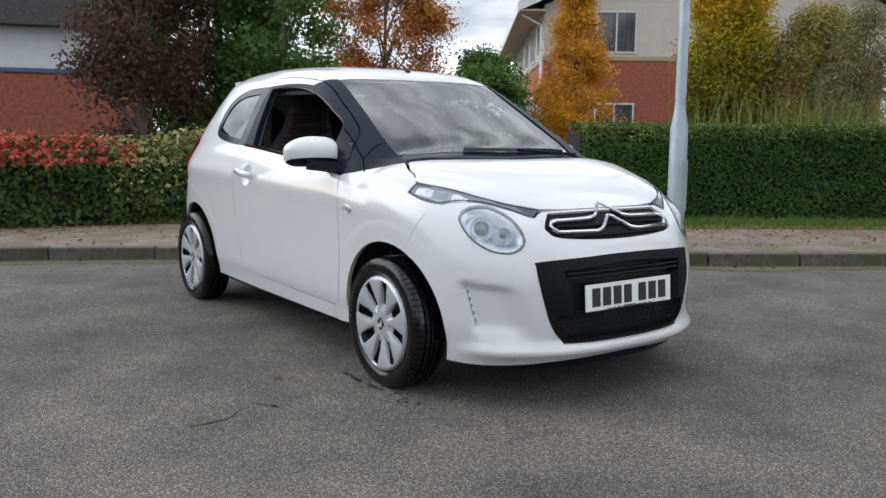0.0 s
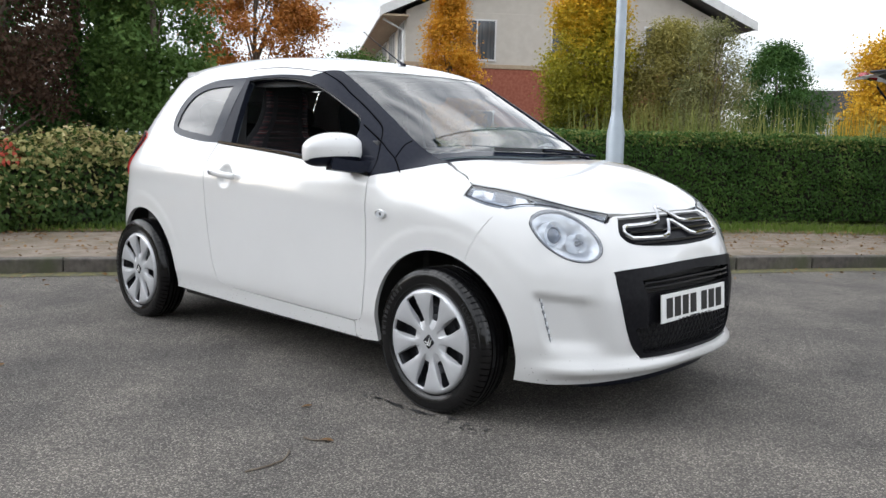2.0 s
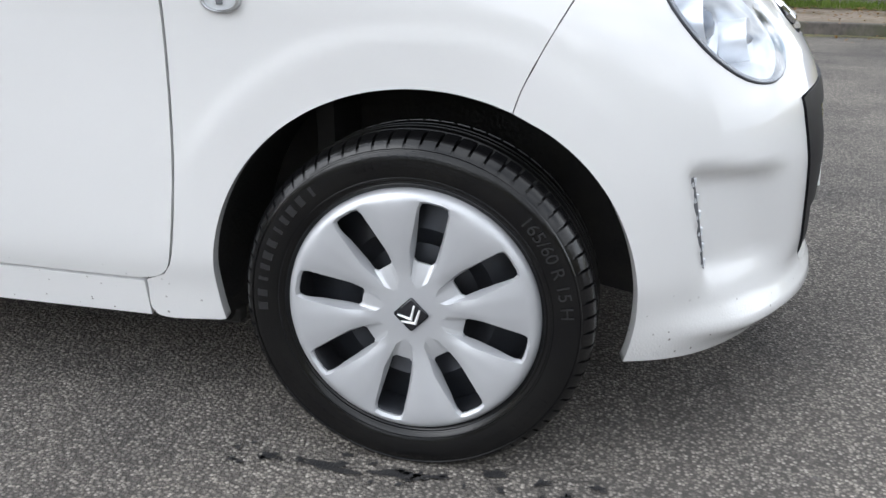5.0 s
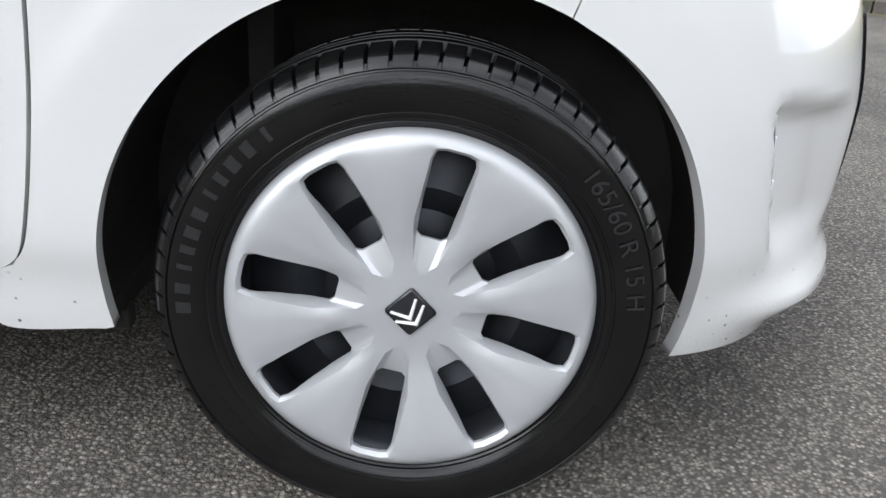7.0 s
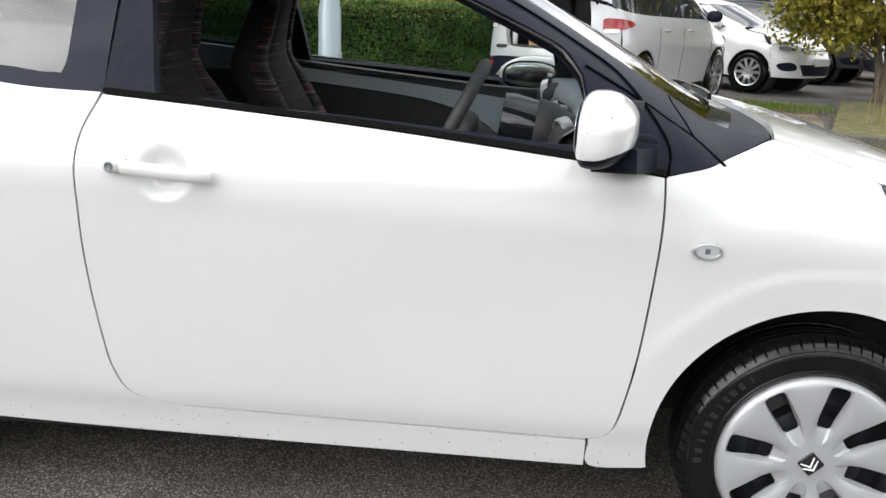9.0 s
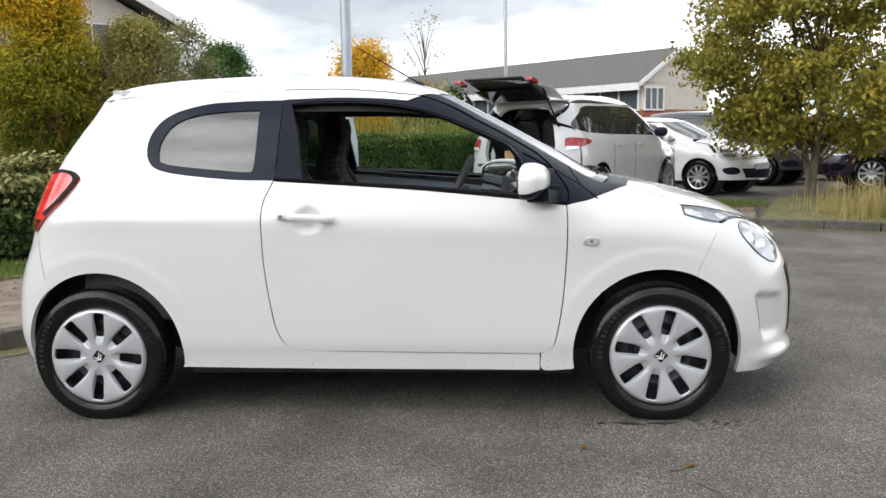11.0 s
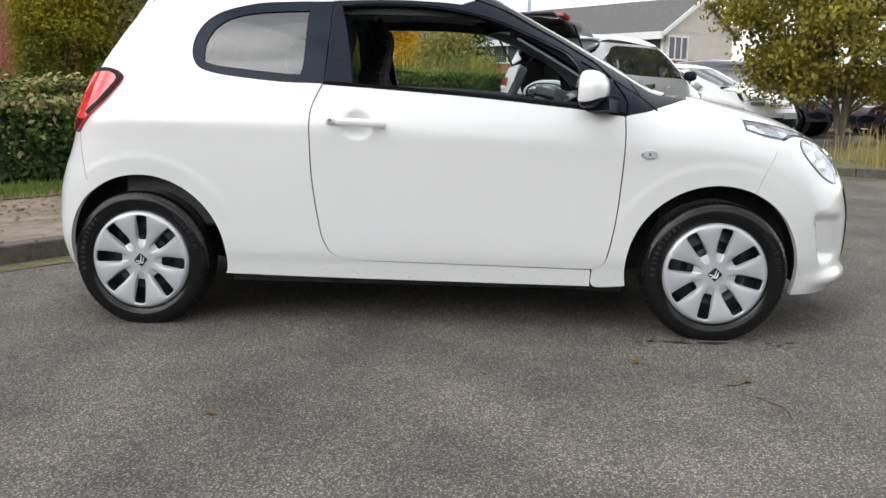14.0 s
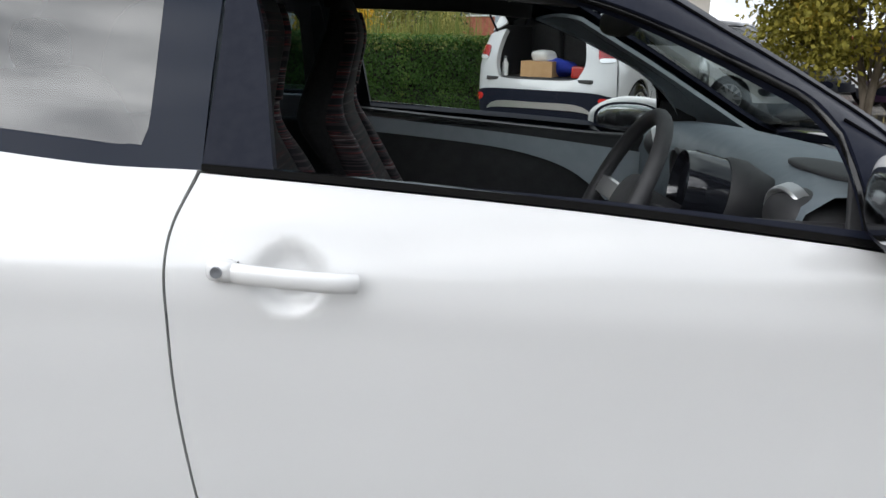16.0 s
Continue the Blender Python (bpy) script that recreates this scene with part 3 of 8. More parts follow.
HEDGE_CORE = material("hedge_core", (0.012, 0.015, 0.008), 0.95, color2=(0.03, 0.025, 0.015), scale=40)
HEDGE_GREEN = leaf_material("hedge_leaf", (0.028, 0.070, 0.014), (0.080, 0.155, 0.030), (0.185, 0.250, 0.062))
HEDGE_TIPS = leaf_material("hedge_tips", (0.095, 0.135, 0.030), (0.250, 0.262, 0.072), (0.380, 0.335, 0.130))
PHOTINIA_GREEN = leaf_material("photinia_green", (0.018, 0.045, 0.011), (0.068, 0.115, 0.026), (0.170, 0.150, 0.050))
PHOTINIA_RED = leaf_material("photinia_red", (0.34, 0.05, 0.03), (0.62, 0.13, 0.09), (0.60, 0.26, 0.16))
PHOTINIA_CREAM = leaf_material("photinia_cream", (0.195, 0.195, 0.060), (0.413, 0.375, 0.165), (0.450, 0.338, 0.210))
BARK = material("bark", (0.09, 0.07, 0.05), 0.95, color2=(0.17, 0.14, 0.11), scale=12, bump=0.8, bump_scale=30, stretch=(1, 1, 0.25))

hedge_line = resample([(-3.55, 5.0), (-2.8, 6.1), (-2.0, 7.3), (-0.9, 9.0), (0.4, 10.9), (2.0, 13.2), (4.2, 16.4)], 0.4, False)
hedge("clipped_hedge", hedge_line, 1.1, 1.12, 0.05, 0.046, [(0.80, HEDGE_GREEN, 0.0, 1.0, "foliage"), (0.34, HEDGE_TIPS, 0.88, 1.3, "new_growth")], 105000, "dark green clipped hedge with pale new growth on top", 3, 0.06)
photinia_line = resample([(-8.6, -9.0), (-6.7, -4.4), (-5.6, -1.6), (-5.35, -0.6), (-5.3, 0.6), (-5.15, 1.8), (-4.75, 3.2), (-3.75, 4.85)], 0.3, False)
hedge("photinia_hedge", photinia_line, 1.3, 0.80, 0.07, 0.07, [(1.1, PHOTINIA_GREEN, 0.0, 1.0, "foliage"), (0.9, PHOTINIA_RED, 0.82, 1.5, "red_growth", 0.0, 0.655), (0.12, PHOTINIA_CREAM, 0.30, 1.4, "cream_growth", 0.63, 1.0), (0.6, PHOTINIA_CREAM, 0.80, 1.5, "cream_growth", 0.635, 1.0)], 46000, "mixed hedge with red and cream shoots over green leaves", 5, 0.17)


def tall_stems(name, line, count, low, high, mat, label, category, width=0.5, seed=7, droop=0.25, thick=0.004, base=0.06):
    """Loose upright blades or stems along a line; one object of kind stuff."""
    rng = np.random.default_rng(seed)
    pts = np.array(line, float)
    cum = np.concatenate(([0], np.cumsum(np.linalg.norm(np.diff(pts, axis=0), axis=1))))
    s = rng.uniform(0, cum[-1], count)
    x = np.interp(s, cum, pts[:, 0]) + rng.uniform(-width, width, count)
    y = np.interp(s, cum, pts[:, 1]) + rng.uniform(-width, width, count)
    h = rng.uniform(low, high, count)
    a = rng.uniform(0, 2 * np.pi, count)
    lean = rng.uniform(0, droop, count) * h
    wx, wy = np.cos(a + 1.57) * thick, np.sin(a + 1.57) * thick
    p0 = np.column_stack((x, y, np.full(count, base)))
    p1 = p0 + np.column_stack((np.cos(a) * lean * 0.3, np.sin(a) * lean * 0.3, h * 0.6))
    p2 = p0 + np.column_stack((np.cos(a) * lean, np.sin(a) * lean, h))
    w = np.column_stack((wx, wy, np.zeros(count)))
    v = np.stack((p0 - w, p0 + w, p1 + w * 0.8, p1 - w * 0.8, p2), 1).reshape(-1, 3)
    i = np.arange(count)[:, None] * 5
    faces = [tuple(q) for q in np.hstack((i, i + 1, i + 2, i + 3))] + [tuple(q) for q in np.hstack((i + 3, i + 2, i + 4))]
    ob = mesh_object(name, v, faces, mat, None, False)
    return tagged(ob, label, category, kind="stuff")


GRASS_GREEN = leaf_material("grass_green", (0.061, 0.112, 0.015), (0.132, 0.182, 0.035), (0.223, 0.223, 0.071))
GRASS_DRY = leaf_material("grass_dry", (0.240, 0.192, 0.072), (0.408, 0.336, 0.144), (0.144, 0.180, 0.048))
tall_stems("grass_blades", offset(path_line, 2.75), 26000, 0.03, 0.10, GRASS_GREEN, "short green grass at the foot of the hedge", "grass", 0.42, 11, 0.5, 0.004)
tall_stems("long_grass", offset(island, 1.3)[5:60], 19000, 0.12, 0.55, GRASS_DRY, "long dry straw coloured grass on the verge", "grass", 0.9, 12, 0.6, 0.005, 0.09)
tall_stems("verge_grass", offset(island, 0.9)[8:60], 26000, 0.04, 0.16, GRASS_GREEN, "short green grass behind the kerb", "grass", 0.8, 13, 0.6, 0.004, 0.09)
tall_stems("weed_stems", hedge_line[4:][hedge_line[4:, 0] < 1.2] + np.array((-0.9, 0.5)), 900, 1.15, 1.75, HEDGE_TIPS, "loose pale shoots rising above the hedge", "weeds", 0.35, 14, 0.25, 0.012)
tall_stems("wild_grass", hedge_line[5:][hedge_line[5:, 0] < 1.2] + np.array((-1.6, 0.9)), 4000, 0.85, 1.22, HEDGE_TIPS, "tall yellow green growth behind the hedge", "weeds", 0.8, 15, 0.7, 0.014)

# ---- fallen leaves, stains, twigs on the ground ----
FALLEN = leaf_material("fallen_leaf", (0.10, 0.055, 0.025), (0.24, 0.14, 0.06), (0.34, 0.24, 0.09))
WET = material("damp_stain", (0.022, 0.022, 0.024), 0.35, color2=(0.035, 0.034, 0.034), scale=60, bump=0.3, bump_scale=200)
rng = np.random.default_rng(41)
n = 5200
pick = rng.integers(0, len(path_line), n)
spread = np.where(rng.uniform(0, 1, n) < 0.5, rng.uniform(0.13, 2.6, n), rng.normal(1.9, 0.45, n))
base = offset(path_line, 1.0) - path_line
spots = np.column_stack((path_line[pick] + base[pick] * spread[:, None] + rng.normal(size=(n, 2)) * 0.15, np.interp(spread, [0.1, 2.7], [0.112, 0.075])))
litter = leaf_cloud("leaf_litter", spots, 0.045, FALLEN, None, np.tile((0.0, 0.0, 1.0), (n, 1)), 0.25, seed=42)
tagged(litter, "brown fallen leaves scattered over the dirt verge", "leaf litter", kind="stuff")
n = 700
pick = rng.integers(0, len(KERB), n)
spread = -np.abs(rng.normal(0.0, 0.22, n)) - 0.02
base = offset(KERB, 1.0) - KERB
spots = np.column_stack((KERB[pick] + base[pick] * spread[:, None] + rng.normal(size=(n, 2)) * 0.12, np.full(n, 0.012)))
gutter = leaf_cloud("gutter_leaf", spots, 0.04, FALLEN, None, np.tile((0.0, 0.0, 1.0), (n, 1)), 0.3, seed=43)
tagged(gutter, "small fallen leaves lying along the kerb foot", "leaf litter", kind="stuff")


def fallen_leaf(x, y, size, turn):
    bm = bmesh.new()
    edge = [(0.5, 0), (0.28, 0.16), (0.05, 0.27), (-0.2, 0.22), (-0.42, 0.06), (-0.55, 0), (-0.42, -0.06), (-0.2, -0.2), (0.05, -0.25), (0.28, -0.14)]
    ring = [bm.verts.new((size * a, size * b, 0.004 + size * 0.35 * abs(b) + 0.10 * size * max(0, a))) for a, b in edge]
    mid = bm.verts.new((0, 0, 0.004))
    for i in range(len(ring)):
        bm.faces.new((mid, ring[i], ring[(i + 1) % len(ring)]))
    ob = part("fallen_leaf", bm, FALLEN, None, "", 60)
    ob.matrix_world = pose(x, y, 0, 0, 0, turn)
    return tagged(ob, "curled brown autumn leaf lying on the asphalt", "leaf", "leaves on the asphalt")


for spot in ((1.18, -1.29, 0.055, 20), (0.83, -1.11, 0.045, 70), (-0.55, -1.75, 0.05, 140), (2.6, -1.9, 0.04, 30), (-1.9, -1.3, 0.045, 80)):
    fallen_leaf(*spot)
specks = [(float(rng.uniform(0.85, 1.5)), float(rng.normal(-0.835, 0.02)), float(rng.uniform(0.006, 0.018)), float(rng.uniform(0.004, 0.010)), float(rng.uniform(0, 180))) for _ in range(26)]
for x, y, w, d, turn in specks + [(0.93, -0.835, 0.035, 0.016, 10), (1.03, -0.840, 0.075, 0.017, -4), (1.17, -0.835, 0.085, 0.016, 3), (1.31, -0.80, 0.035, 0.014, 0), (1.39, -0.805, 0.022, 0.012, 20), (1.48, -0.80, 0.02, 0.012, -10)]:
    edge = []
    for k in range(26):
        a = 2 * math.pi * k / 26
        r = 0.62 + 0.75 * noise.noise((math.cos(a) * 1.6 + x * 7, math.sin(a) * 1.6 + y * 7, 0.3)) + 0.25 * noise.noise((math.cos(a) * 5 + x * 3, math.sin(a) * 5, 2.0))
        edge.append((w * r * math.cos(a), d * r * math.sin(a)))
    bm = bmesh.new()
    bm.faces.new([bm.verts.new((a, b, 0.0035)) for a, b in edge])
    stain = part("damp_stain", bm, WET)
    stain.matrix_world = pose(x, y, 0, 0, 0, turn)
    tagged(stain, "dark damp stain on the asphalt beside a tyre", "stain", "damp stains")
for line in (((1.17, -1.44), (1.20, -1.47), (1.23, -1.51), (1.238, -1.57), (1.23, -1.65)), ((1.10, -1.33), (1.14, -1.325), (1.18, -1.29))):
    tw = part("twig", bm_tube([(x, y, 0.004) for x, y in line], 0.0032, 5), BARK, None, "", 60)
    tagged(tw, "thin dry brown twig lying on the asphalt", "twig", "twigs on the asphalt")
n = 420
spots = np.column_stack((rng.uniform(-2.8, 5.0, n), rng.uniform(-4.2, 2.4, n), np.full(n, 0.003)))
bm = bmesh.new()
for x, y, z in spots:
    r = float(rng.uniform(0.002, 0.0065))
    vs = [bm.verts.new((x + r * a, y + r * b, z + r * c)) for a, b, c in ((1, 0, 0), (0, 1, 0.1), (-1, 0.2, 0), (0.1, -1, 0), (0.1, 0.1, 0.9))]
    for i in range(4):
        bm.faces.new((vs[i], vs[(i + 1) % 4], vs[4]))
grit = part("loose_grit", bm, KERB_STONE)
tagged(grit, "scattered loose pale grit on the asphalt", "grit", kind="stuff")


# ---- the white hatchback: one smooth body form, from which its panels are cut ----
def curve(xs, ys):
    """A smooth function through points (monotone cubic)."""
    xs, ys = np.array(xs, float), np.array(ys, float)
    h, d = np.diff(xs), np.diff(ys) / np.diff(xs)
    m = np.zeros_like(ys)
    m[0], m[-1] = d[0], d[-1]
    for i in range(1, len(xs) - 1):
        m[i] = 0 if d[i - 1] * d[i] <= 0 else (h[i - 1] + h[i]) * 3 / ((2 * h[i] + h[i - 1]) / d[i - 1] + (h[i] + 2 * h[i - 1]) / d[i])

    def f(x):
        x = np.clip(np.asarray(x, float), xs[0], xs[-1])
        i = np.clip(np.searchsorted(xs, x) - 1, 0, len(xs) - 2)
        s = (x - xs[i]) / h[i]
        return (2 * s**3 - 3 * s**2 + 1) * ys[i] + (-2 * s**3 + 3 * s**2) * ys[i + 1] + (s**3 - 2 * s**2 + s) * h[i] * m[i] + (s**3 - s**2) * h[i] * m[i + 1]
    return f


AXLE_F, AXLE_R, HUB_Z, TYRE_R = 1.17, -1.17, 0.272, 0.287

side_z = curve([0.10, 0.20, 0.26, 0.32, 0.45, 0.60, 0.74, 0.84, 0.92, 1.00, 1.10, 1.20, 1.30, 1.40, 1.50],
               [0.715, 0.742, 0.752, 0.766, 0.776, 0.785, 0.793, 0.792, 0.772, 0.738, 0.700, 0.655, 0.604, 0.545, 0.48])
top_x = curve([-1.62, -1.50, -1.40, -1.30, -1.10, -0.80, -0.50, -0.20, 0.05, 0.22, 0.50, 0.80, 1.00, 1.08, 1.20, 1.40, 1.55, 1.66, 1.74, 1.90],
              [1.33, 1.360, 1.382, 1.402, 1.432, 1.454, 1.462, 1.455, 1.433, 1.396, 1.264, 1.102, 0.992, 0.968, 0.948, 0.908, 0.862, 0.812, 0.762, 0.62])
crown_x = curve([-1.6, -0.9, 0.1, 0.4, 0.9, 1.1, 1.4, 1.8], [0.16, 0.11, 0.12, 0.18, 0.22, 0.12, 0.21, 0.24])
front_z = curve([0.05, 0.14, 0.18, 0.24, 0.32, 0.45, 0.56, 0.66, 0.74, 0.80, 0.86, 0.92, 1.1],
                [1.70, 1.800, 1.828, 1.840, 1.856, 1.860, 1.843, 1.805, 1.755, 1.70, 1.62, 1.52, 1.2])
rear_z = curve([0.05, 0.16, 0.24, 0.36, 0.52, 0.62, 0.72, 0.85, 0.96, 1.08, 1.20, 1.32, 1.40, 1.5],
               [-1.52, -1.61, -1.665, -1.690, -1.680, -1.655, -1.615, -1.575, -1.53, -1.46, -1.38, -1.32, -1.34, -1.32])
slim_x = curve([-1.7, -1.3, -0.8, -0.3, 0.5, 1.0, 1.4, 1.9], [0.93, 0.965, 0.99, 1.0, 1.0, 0.995, 0.975, 0.95])
lean_x = curve([-1.7, -1.2, -0.6, 0.0, 0.6, 1.2, 1.9], [0.055, 0.03, 0.008, 0.0, 0.004, 0.02, 0.05])

HATCH = {"side": side_z, "slim": slim_x, "lean": lean_x, "top": top_x, "crown": crown_x, "front": front_z, "rear": rear_z, "nose": 0.788,
         "axles": (AXLE_F, AXLE_R), "hub": HUB_Z, "arch": 0.34}
FORM = dict(HATCH)


def ease(a, b, x):
    t = np.clip((x - a) / (b - a), 0, 1)
    return t * t * (3 - 2 * t)


def half_width(x, z):
    w = FORM["side"](z) * FORM["slim"](x) - FORM["lean"](x) * ease(0.8, 1.3, z)
    for ax in FORM["axles"]:
        r = np.hypot(x - ax, z - FORM["hub"])
        w = w + (0.0035 * ease(FORM["arch"] + 0.100, FORM["arch"] + 0.088, r) - 0.0025 * ease(FORM["arch"] + 0.088, FORM["arch"], r)) * ease(0.36, 0.58, z)
    # a soft crease along the door's shoulder
    w = w + 0.006 * np.exp(-((z - (0.80 - 0.035 * x)) / 0.05) ** 2)
    return w


def crown_drop(x, y):
    """How far the top falls away to the sides; the bonnet stays flat and turns down near its edges."""
    k = ease(0.90, 1.15, x)
    return FORM["crown"](x) * ((1 - k) * y**2.2 + k * 2.6 * y**6)


def body_form(x, y, z):
    """Below 1 inside the body, above 1 outside."""
    y = np.abs(y)
    a = y / half_width(x, z)
    f = (x - 0.0) / (FORM["front"](z) - FORM["nose"] * y**2.85)
    t = (z - 0.3) / (FORM["top"](x) - crown_drop(x, y) - 0.3)
    r = x / (FORM["rear"](z) + 0.34 * y**2.8)
    p = 16.0
    s = np.maximum(a, 0) ** p + np.maximum(f, 0) ** p + np.maximum(t, 0) ** p + np.maximum(r, 0) ** p
    return s ** (1 / p)


def cast(start, way, far):
    """The last point of the body along rays from inside."""
    lo, hi = np.zeros(len(start)), np.full(len(start), far)
    for _ in range(34):
        mid = (lo + hi) / 2
        p = start + way * mid[:, None]
        out = body_form(p[:, 0], p[:, 1], p[:, 2]) > 1
        hi, lo = np.where(out, mid, hi), np.where(out, lo, mid)
    return start + way * lo[:, None]


FRONT_AXIS = 0.95


def on_side(q):
    """(x, z) seen from the car's right."""
    q = np.atleast_2d(q)
    o = np.column_stack((q[:, 0], np.zeros(len(q)), q[:, 1]))
    return cast(o, np.tile((0.0, -1.0, 0.0), (len(q), 1)), 1.0)


def on_top(q):
    """(x, y) seen from above."""
    q = np.atleast_2d(q)
    o = np.column_stack((q[:, 0], q[:, 1], np.full(len(q), 0.5)))
    return cast(o, np.tile((0.0, 0.0, 1.0), (len(q), 1)), 1.2)


def on_front(q):
    """(angle * 0.8, z) seen from an upright axis in the nose; angle 0 looks ahead, positive to the car's right."""
    q = np.atleast_2d(q)
    a = q[:, 0] / 0.8
    o = np.column_stack((np.full(len(q), FRONT_AXIS), np.zeros(len(q)), q[:, 1]))
    return cast(o, np.column_stack((np.cos(a), -np.sin(a), np.zeros(len(q)))), 2.2)


def on_rear(q):
    q = np.atleast_2d(q)
    a = q[:, 0] / 0.8
    o = np.column_stack((np.full(len(q), -0.95), np.zeros(len(q)), q[:, 1]))
    return cast(o, np.column_stack((-np.cos(a), -np.sin(a), np.zeros(len(q)))), 2.2)


def on_pillar(q):
    """(x, angle * 0.7) seen from a line along the cabin; angle 0 looks to the car's right, a quarter turn up."""
    q = np.atleast_2d(q)
    a = q[:, 1] / 0.7
    o = np.column_stack((q[:, 0], np.zeros(len(q)), np.full(len(q), 0.75)))
    return cast(o, np.column_stack((np.zeros(len(q)), -np.cos(a), np.sin(a))), 1.2)


def to_pillar(p):
    p = np.atleast_2d(p)
    return np.column_stack((p[:, 0], np.arctan2(p[:, 2] - 0.75, -p[:, 1]) * 0.7))


def to_front(p):
    p = np.atleast_2d(p)
    return np.column_stack((np.arctan2(-p[:, 1], p[:, 0] - FRONT_AXIS) * 0.8, p[:, 2]))


def to_rear(p):
    p = np.atleast_2d(p)
    return np.column_stack((np.arctan2(-p[:, 1], -0.95 - p[:, 0]) * 0.8, p[:, 2]))


def outward(p):
    """The body's normal."""
    e = 1e-3
    n = np.column_stack([body_form(*(p + d).T) - body_form(*(p - d).T) for d in np.eye(3) * e])
    return n / np.maximum(np.linalg.norm(n, axis=1)[:, None], 1e-9)


def panel(name, way, outline, mat, parent, step=0.03, lift=0.0, depth=0.012, holes=(), left=False, shape=None, label="", curved=True):
    """A piece of the body's skin inside an outline, with its edges turned in. lift: metres proud. left: also its mirror image, as a second part."""
    o = resample(outline, step * 0.6) if curved else np.asarray(outline, float)
    hs = [resample(h, step * 0.5) if curved else np.asarray(h, float) for h in holes]
    v, f = fill(o, step, hs)
    p = way(v)
    n = outward(p)
    amount = np.full(len(p), float(lift))
    if shape is not None:
        amount = amount + shape(v, p)
    p = p + n * amount[:, None]
    # face outwards
    c = np.cross(p[f[:, 1]] - p[f[:, 0]], p[f[:, 2]] - p[f[:, 0]])
    flip = np.sum(c * n[f[:, 0]], 1) < 0
    f[flip] = f[flip][:, ::-1]
    faces = [tuple(t) for t in f]
    verts = [tuple(q) for q in p]
    if depth:
        count = {}
        for t in faces:
            for a, b in ((t[0], t[1]), (t[1], t[2]), (t[2], t[0])):
                count[(a, b)] = 1
        rim = [(a, b) for a, b in count if (b, a) not in count]
        top, low = {}, {}
        for a, b in rim:
            for i in (a, b):
                if i not in top:
                    top[i] = len(verts)
                    verts.append(tuple(p[i]))
                    low[i] = len(verts)
                    verts.append(tuple(p[i] - n[i] * depth))
        for a, b in rim:
            faces.append((top[b], top[a], low[a], low[b]))
    made = [mesh_object(name, verts, faces, mat, parent, True, label)]
    if left:
        made.append(mesh_object(name, [(x, -y, z) for x, y, z in verts], [t[::-1] for t in faces], mat, parent, True, label))
    return made[0]


hatchback = thing("hatchback", "white three-door small hatchback with driver's window open, parked on asphalt", "car")

# outlines on the right side, as (x, z)
GAP = 0.0024
DOOR_BACK = [(-0.405, 0.995), (-0.445, 0.90), (-0.45, 0.78), (-0.445, 0.62), (-0.425, 0.46), (-0.405, 0.37), (-0.36, 0.308), (-0.25, 0.287)]
DOOR_FRONT = [(0.68, 0.273), (0.725, 0.286), (0.748, 0.33), (0.775, 0.48), (0.79, 0.66), (0.795, 0.80), (0.793, 0.885)]
BELT = [(0.793, 0.885), (0.60, 0.912), (0.20, 0.952), (-0.20, 0.982), (-0.405, 0.995)]


def arch(ax, r, a0, a1, n=26, squash=1.0):
    return [(ax + r * math.cos(radians(a)), HUB_Z + squash * r * math.sin(radians(a))) for a in np.linspace(a0, a1, n)]


def corner(pts):
    return [pts[0]] + pts + [pts[-1]]


def turned(points, there, back):
    """Outline points of one projection, given in another."""
    return [tuple(q) for q in back(there(np.array(points, float)))]


# -- door skin with the hollow behind its handle --
def door_shape(v, p):
    d = np.hypot((v[:, 0] + 0.256) / 0.058, (v[:, 1] - 0.840) / 0.054)
    return -0.020 * ease(1.02, 0.70, d)


door_outline = corner([(x + GAP, z) for x, z in DOOR_BACK]) + corner([(x - GAP, z) for x, z in DOOR_FRONT]) + corner([(x, z) for x, z in BELT[1:-1]])
panel("door", on_side, door_outline, WHITE_PAINT, hatchback, 0.016, left=True, shape=door_shape)

SEAM_FB = [(1.412, 0.798), (1.395, 0.755), (1.367, 0.705), (1.331, 0.635), (1.3146, 0.5907)]
LAMP_TOP = [(0.905, 0.876), (0.757, 0.858), (0.61, 0.828), (0.485, 0.800), (0.360, 0.779)]
LAMP_LOW = [(0.372, 0.764), (0.400, 0.750), (0.480, 0.776), (0.595, 0.803), (0.690, 0.808), (0.761, 0.797)]
LAMP_END = [(0.84, 0.812), (0.918, 0.836)]
HOOD_SEAM = [(1.058, 0.950), (1.11, 0.939), (1.155, 0.924), (1.215, 0.902), (1.262, 0.876)]

fender_outline = (corner([(x + GAP, z) for x, z in DOOR_FRONT[1:]] + [(0.800, 0.888)]) + corner([(0.83, 0.8945), (0.883, 0.904), (0.92, 0.9145), (0.98, 0.931), (1.025, 0.944), (1.052, 0.9485)])
                  + corner([(x, z - GAP) for x, z in HOOD_SEAM[1:]])
                  + corner(turned([(0.925, 0.835), (0.845, 0.808), (0.772, 0.794)], on_front, lambda p: p[:, [0, 2]]))
                  + corner([(x - 0.001, z) for x, z in SEAM_FB[1:]])
                  + corner(arch(AXLE_F, 0.350, 65.6, 191)) + corner([(0.815, 0.202), (0.697, 0.201), (0.690, 0.271)]))
panel("fender", on_side, fender_outline, WHITE_PAINT, hatchback, 0.014, depth=0.02, left=True)

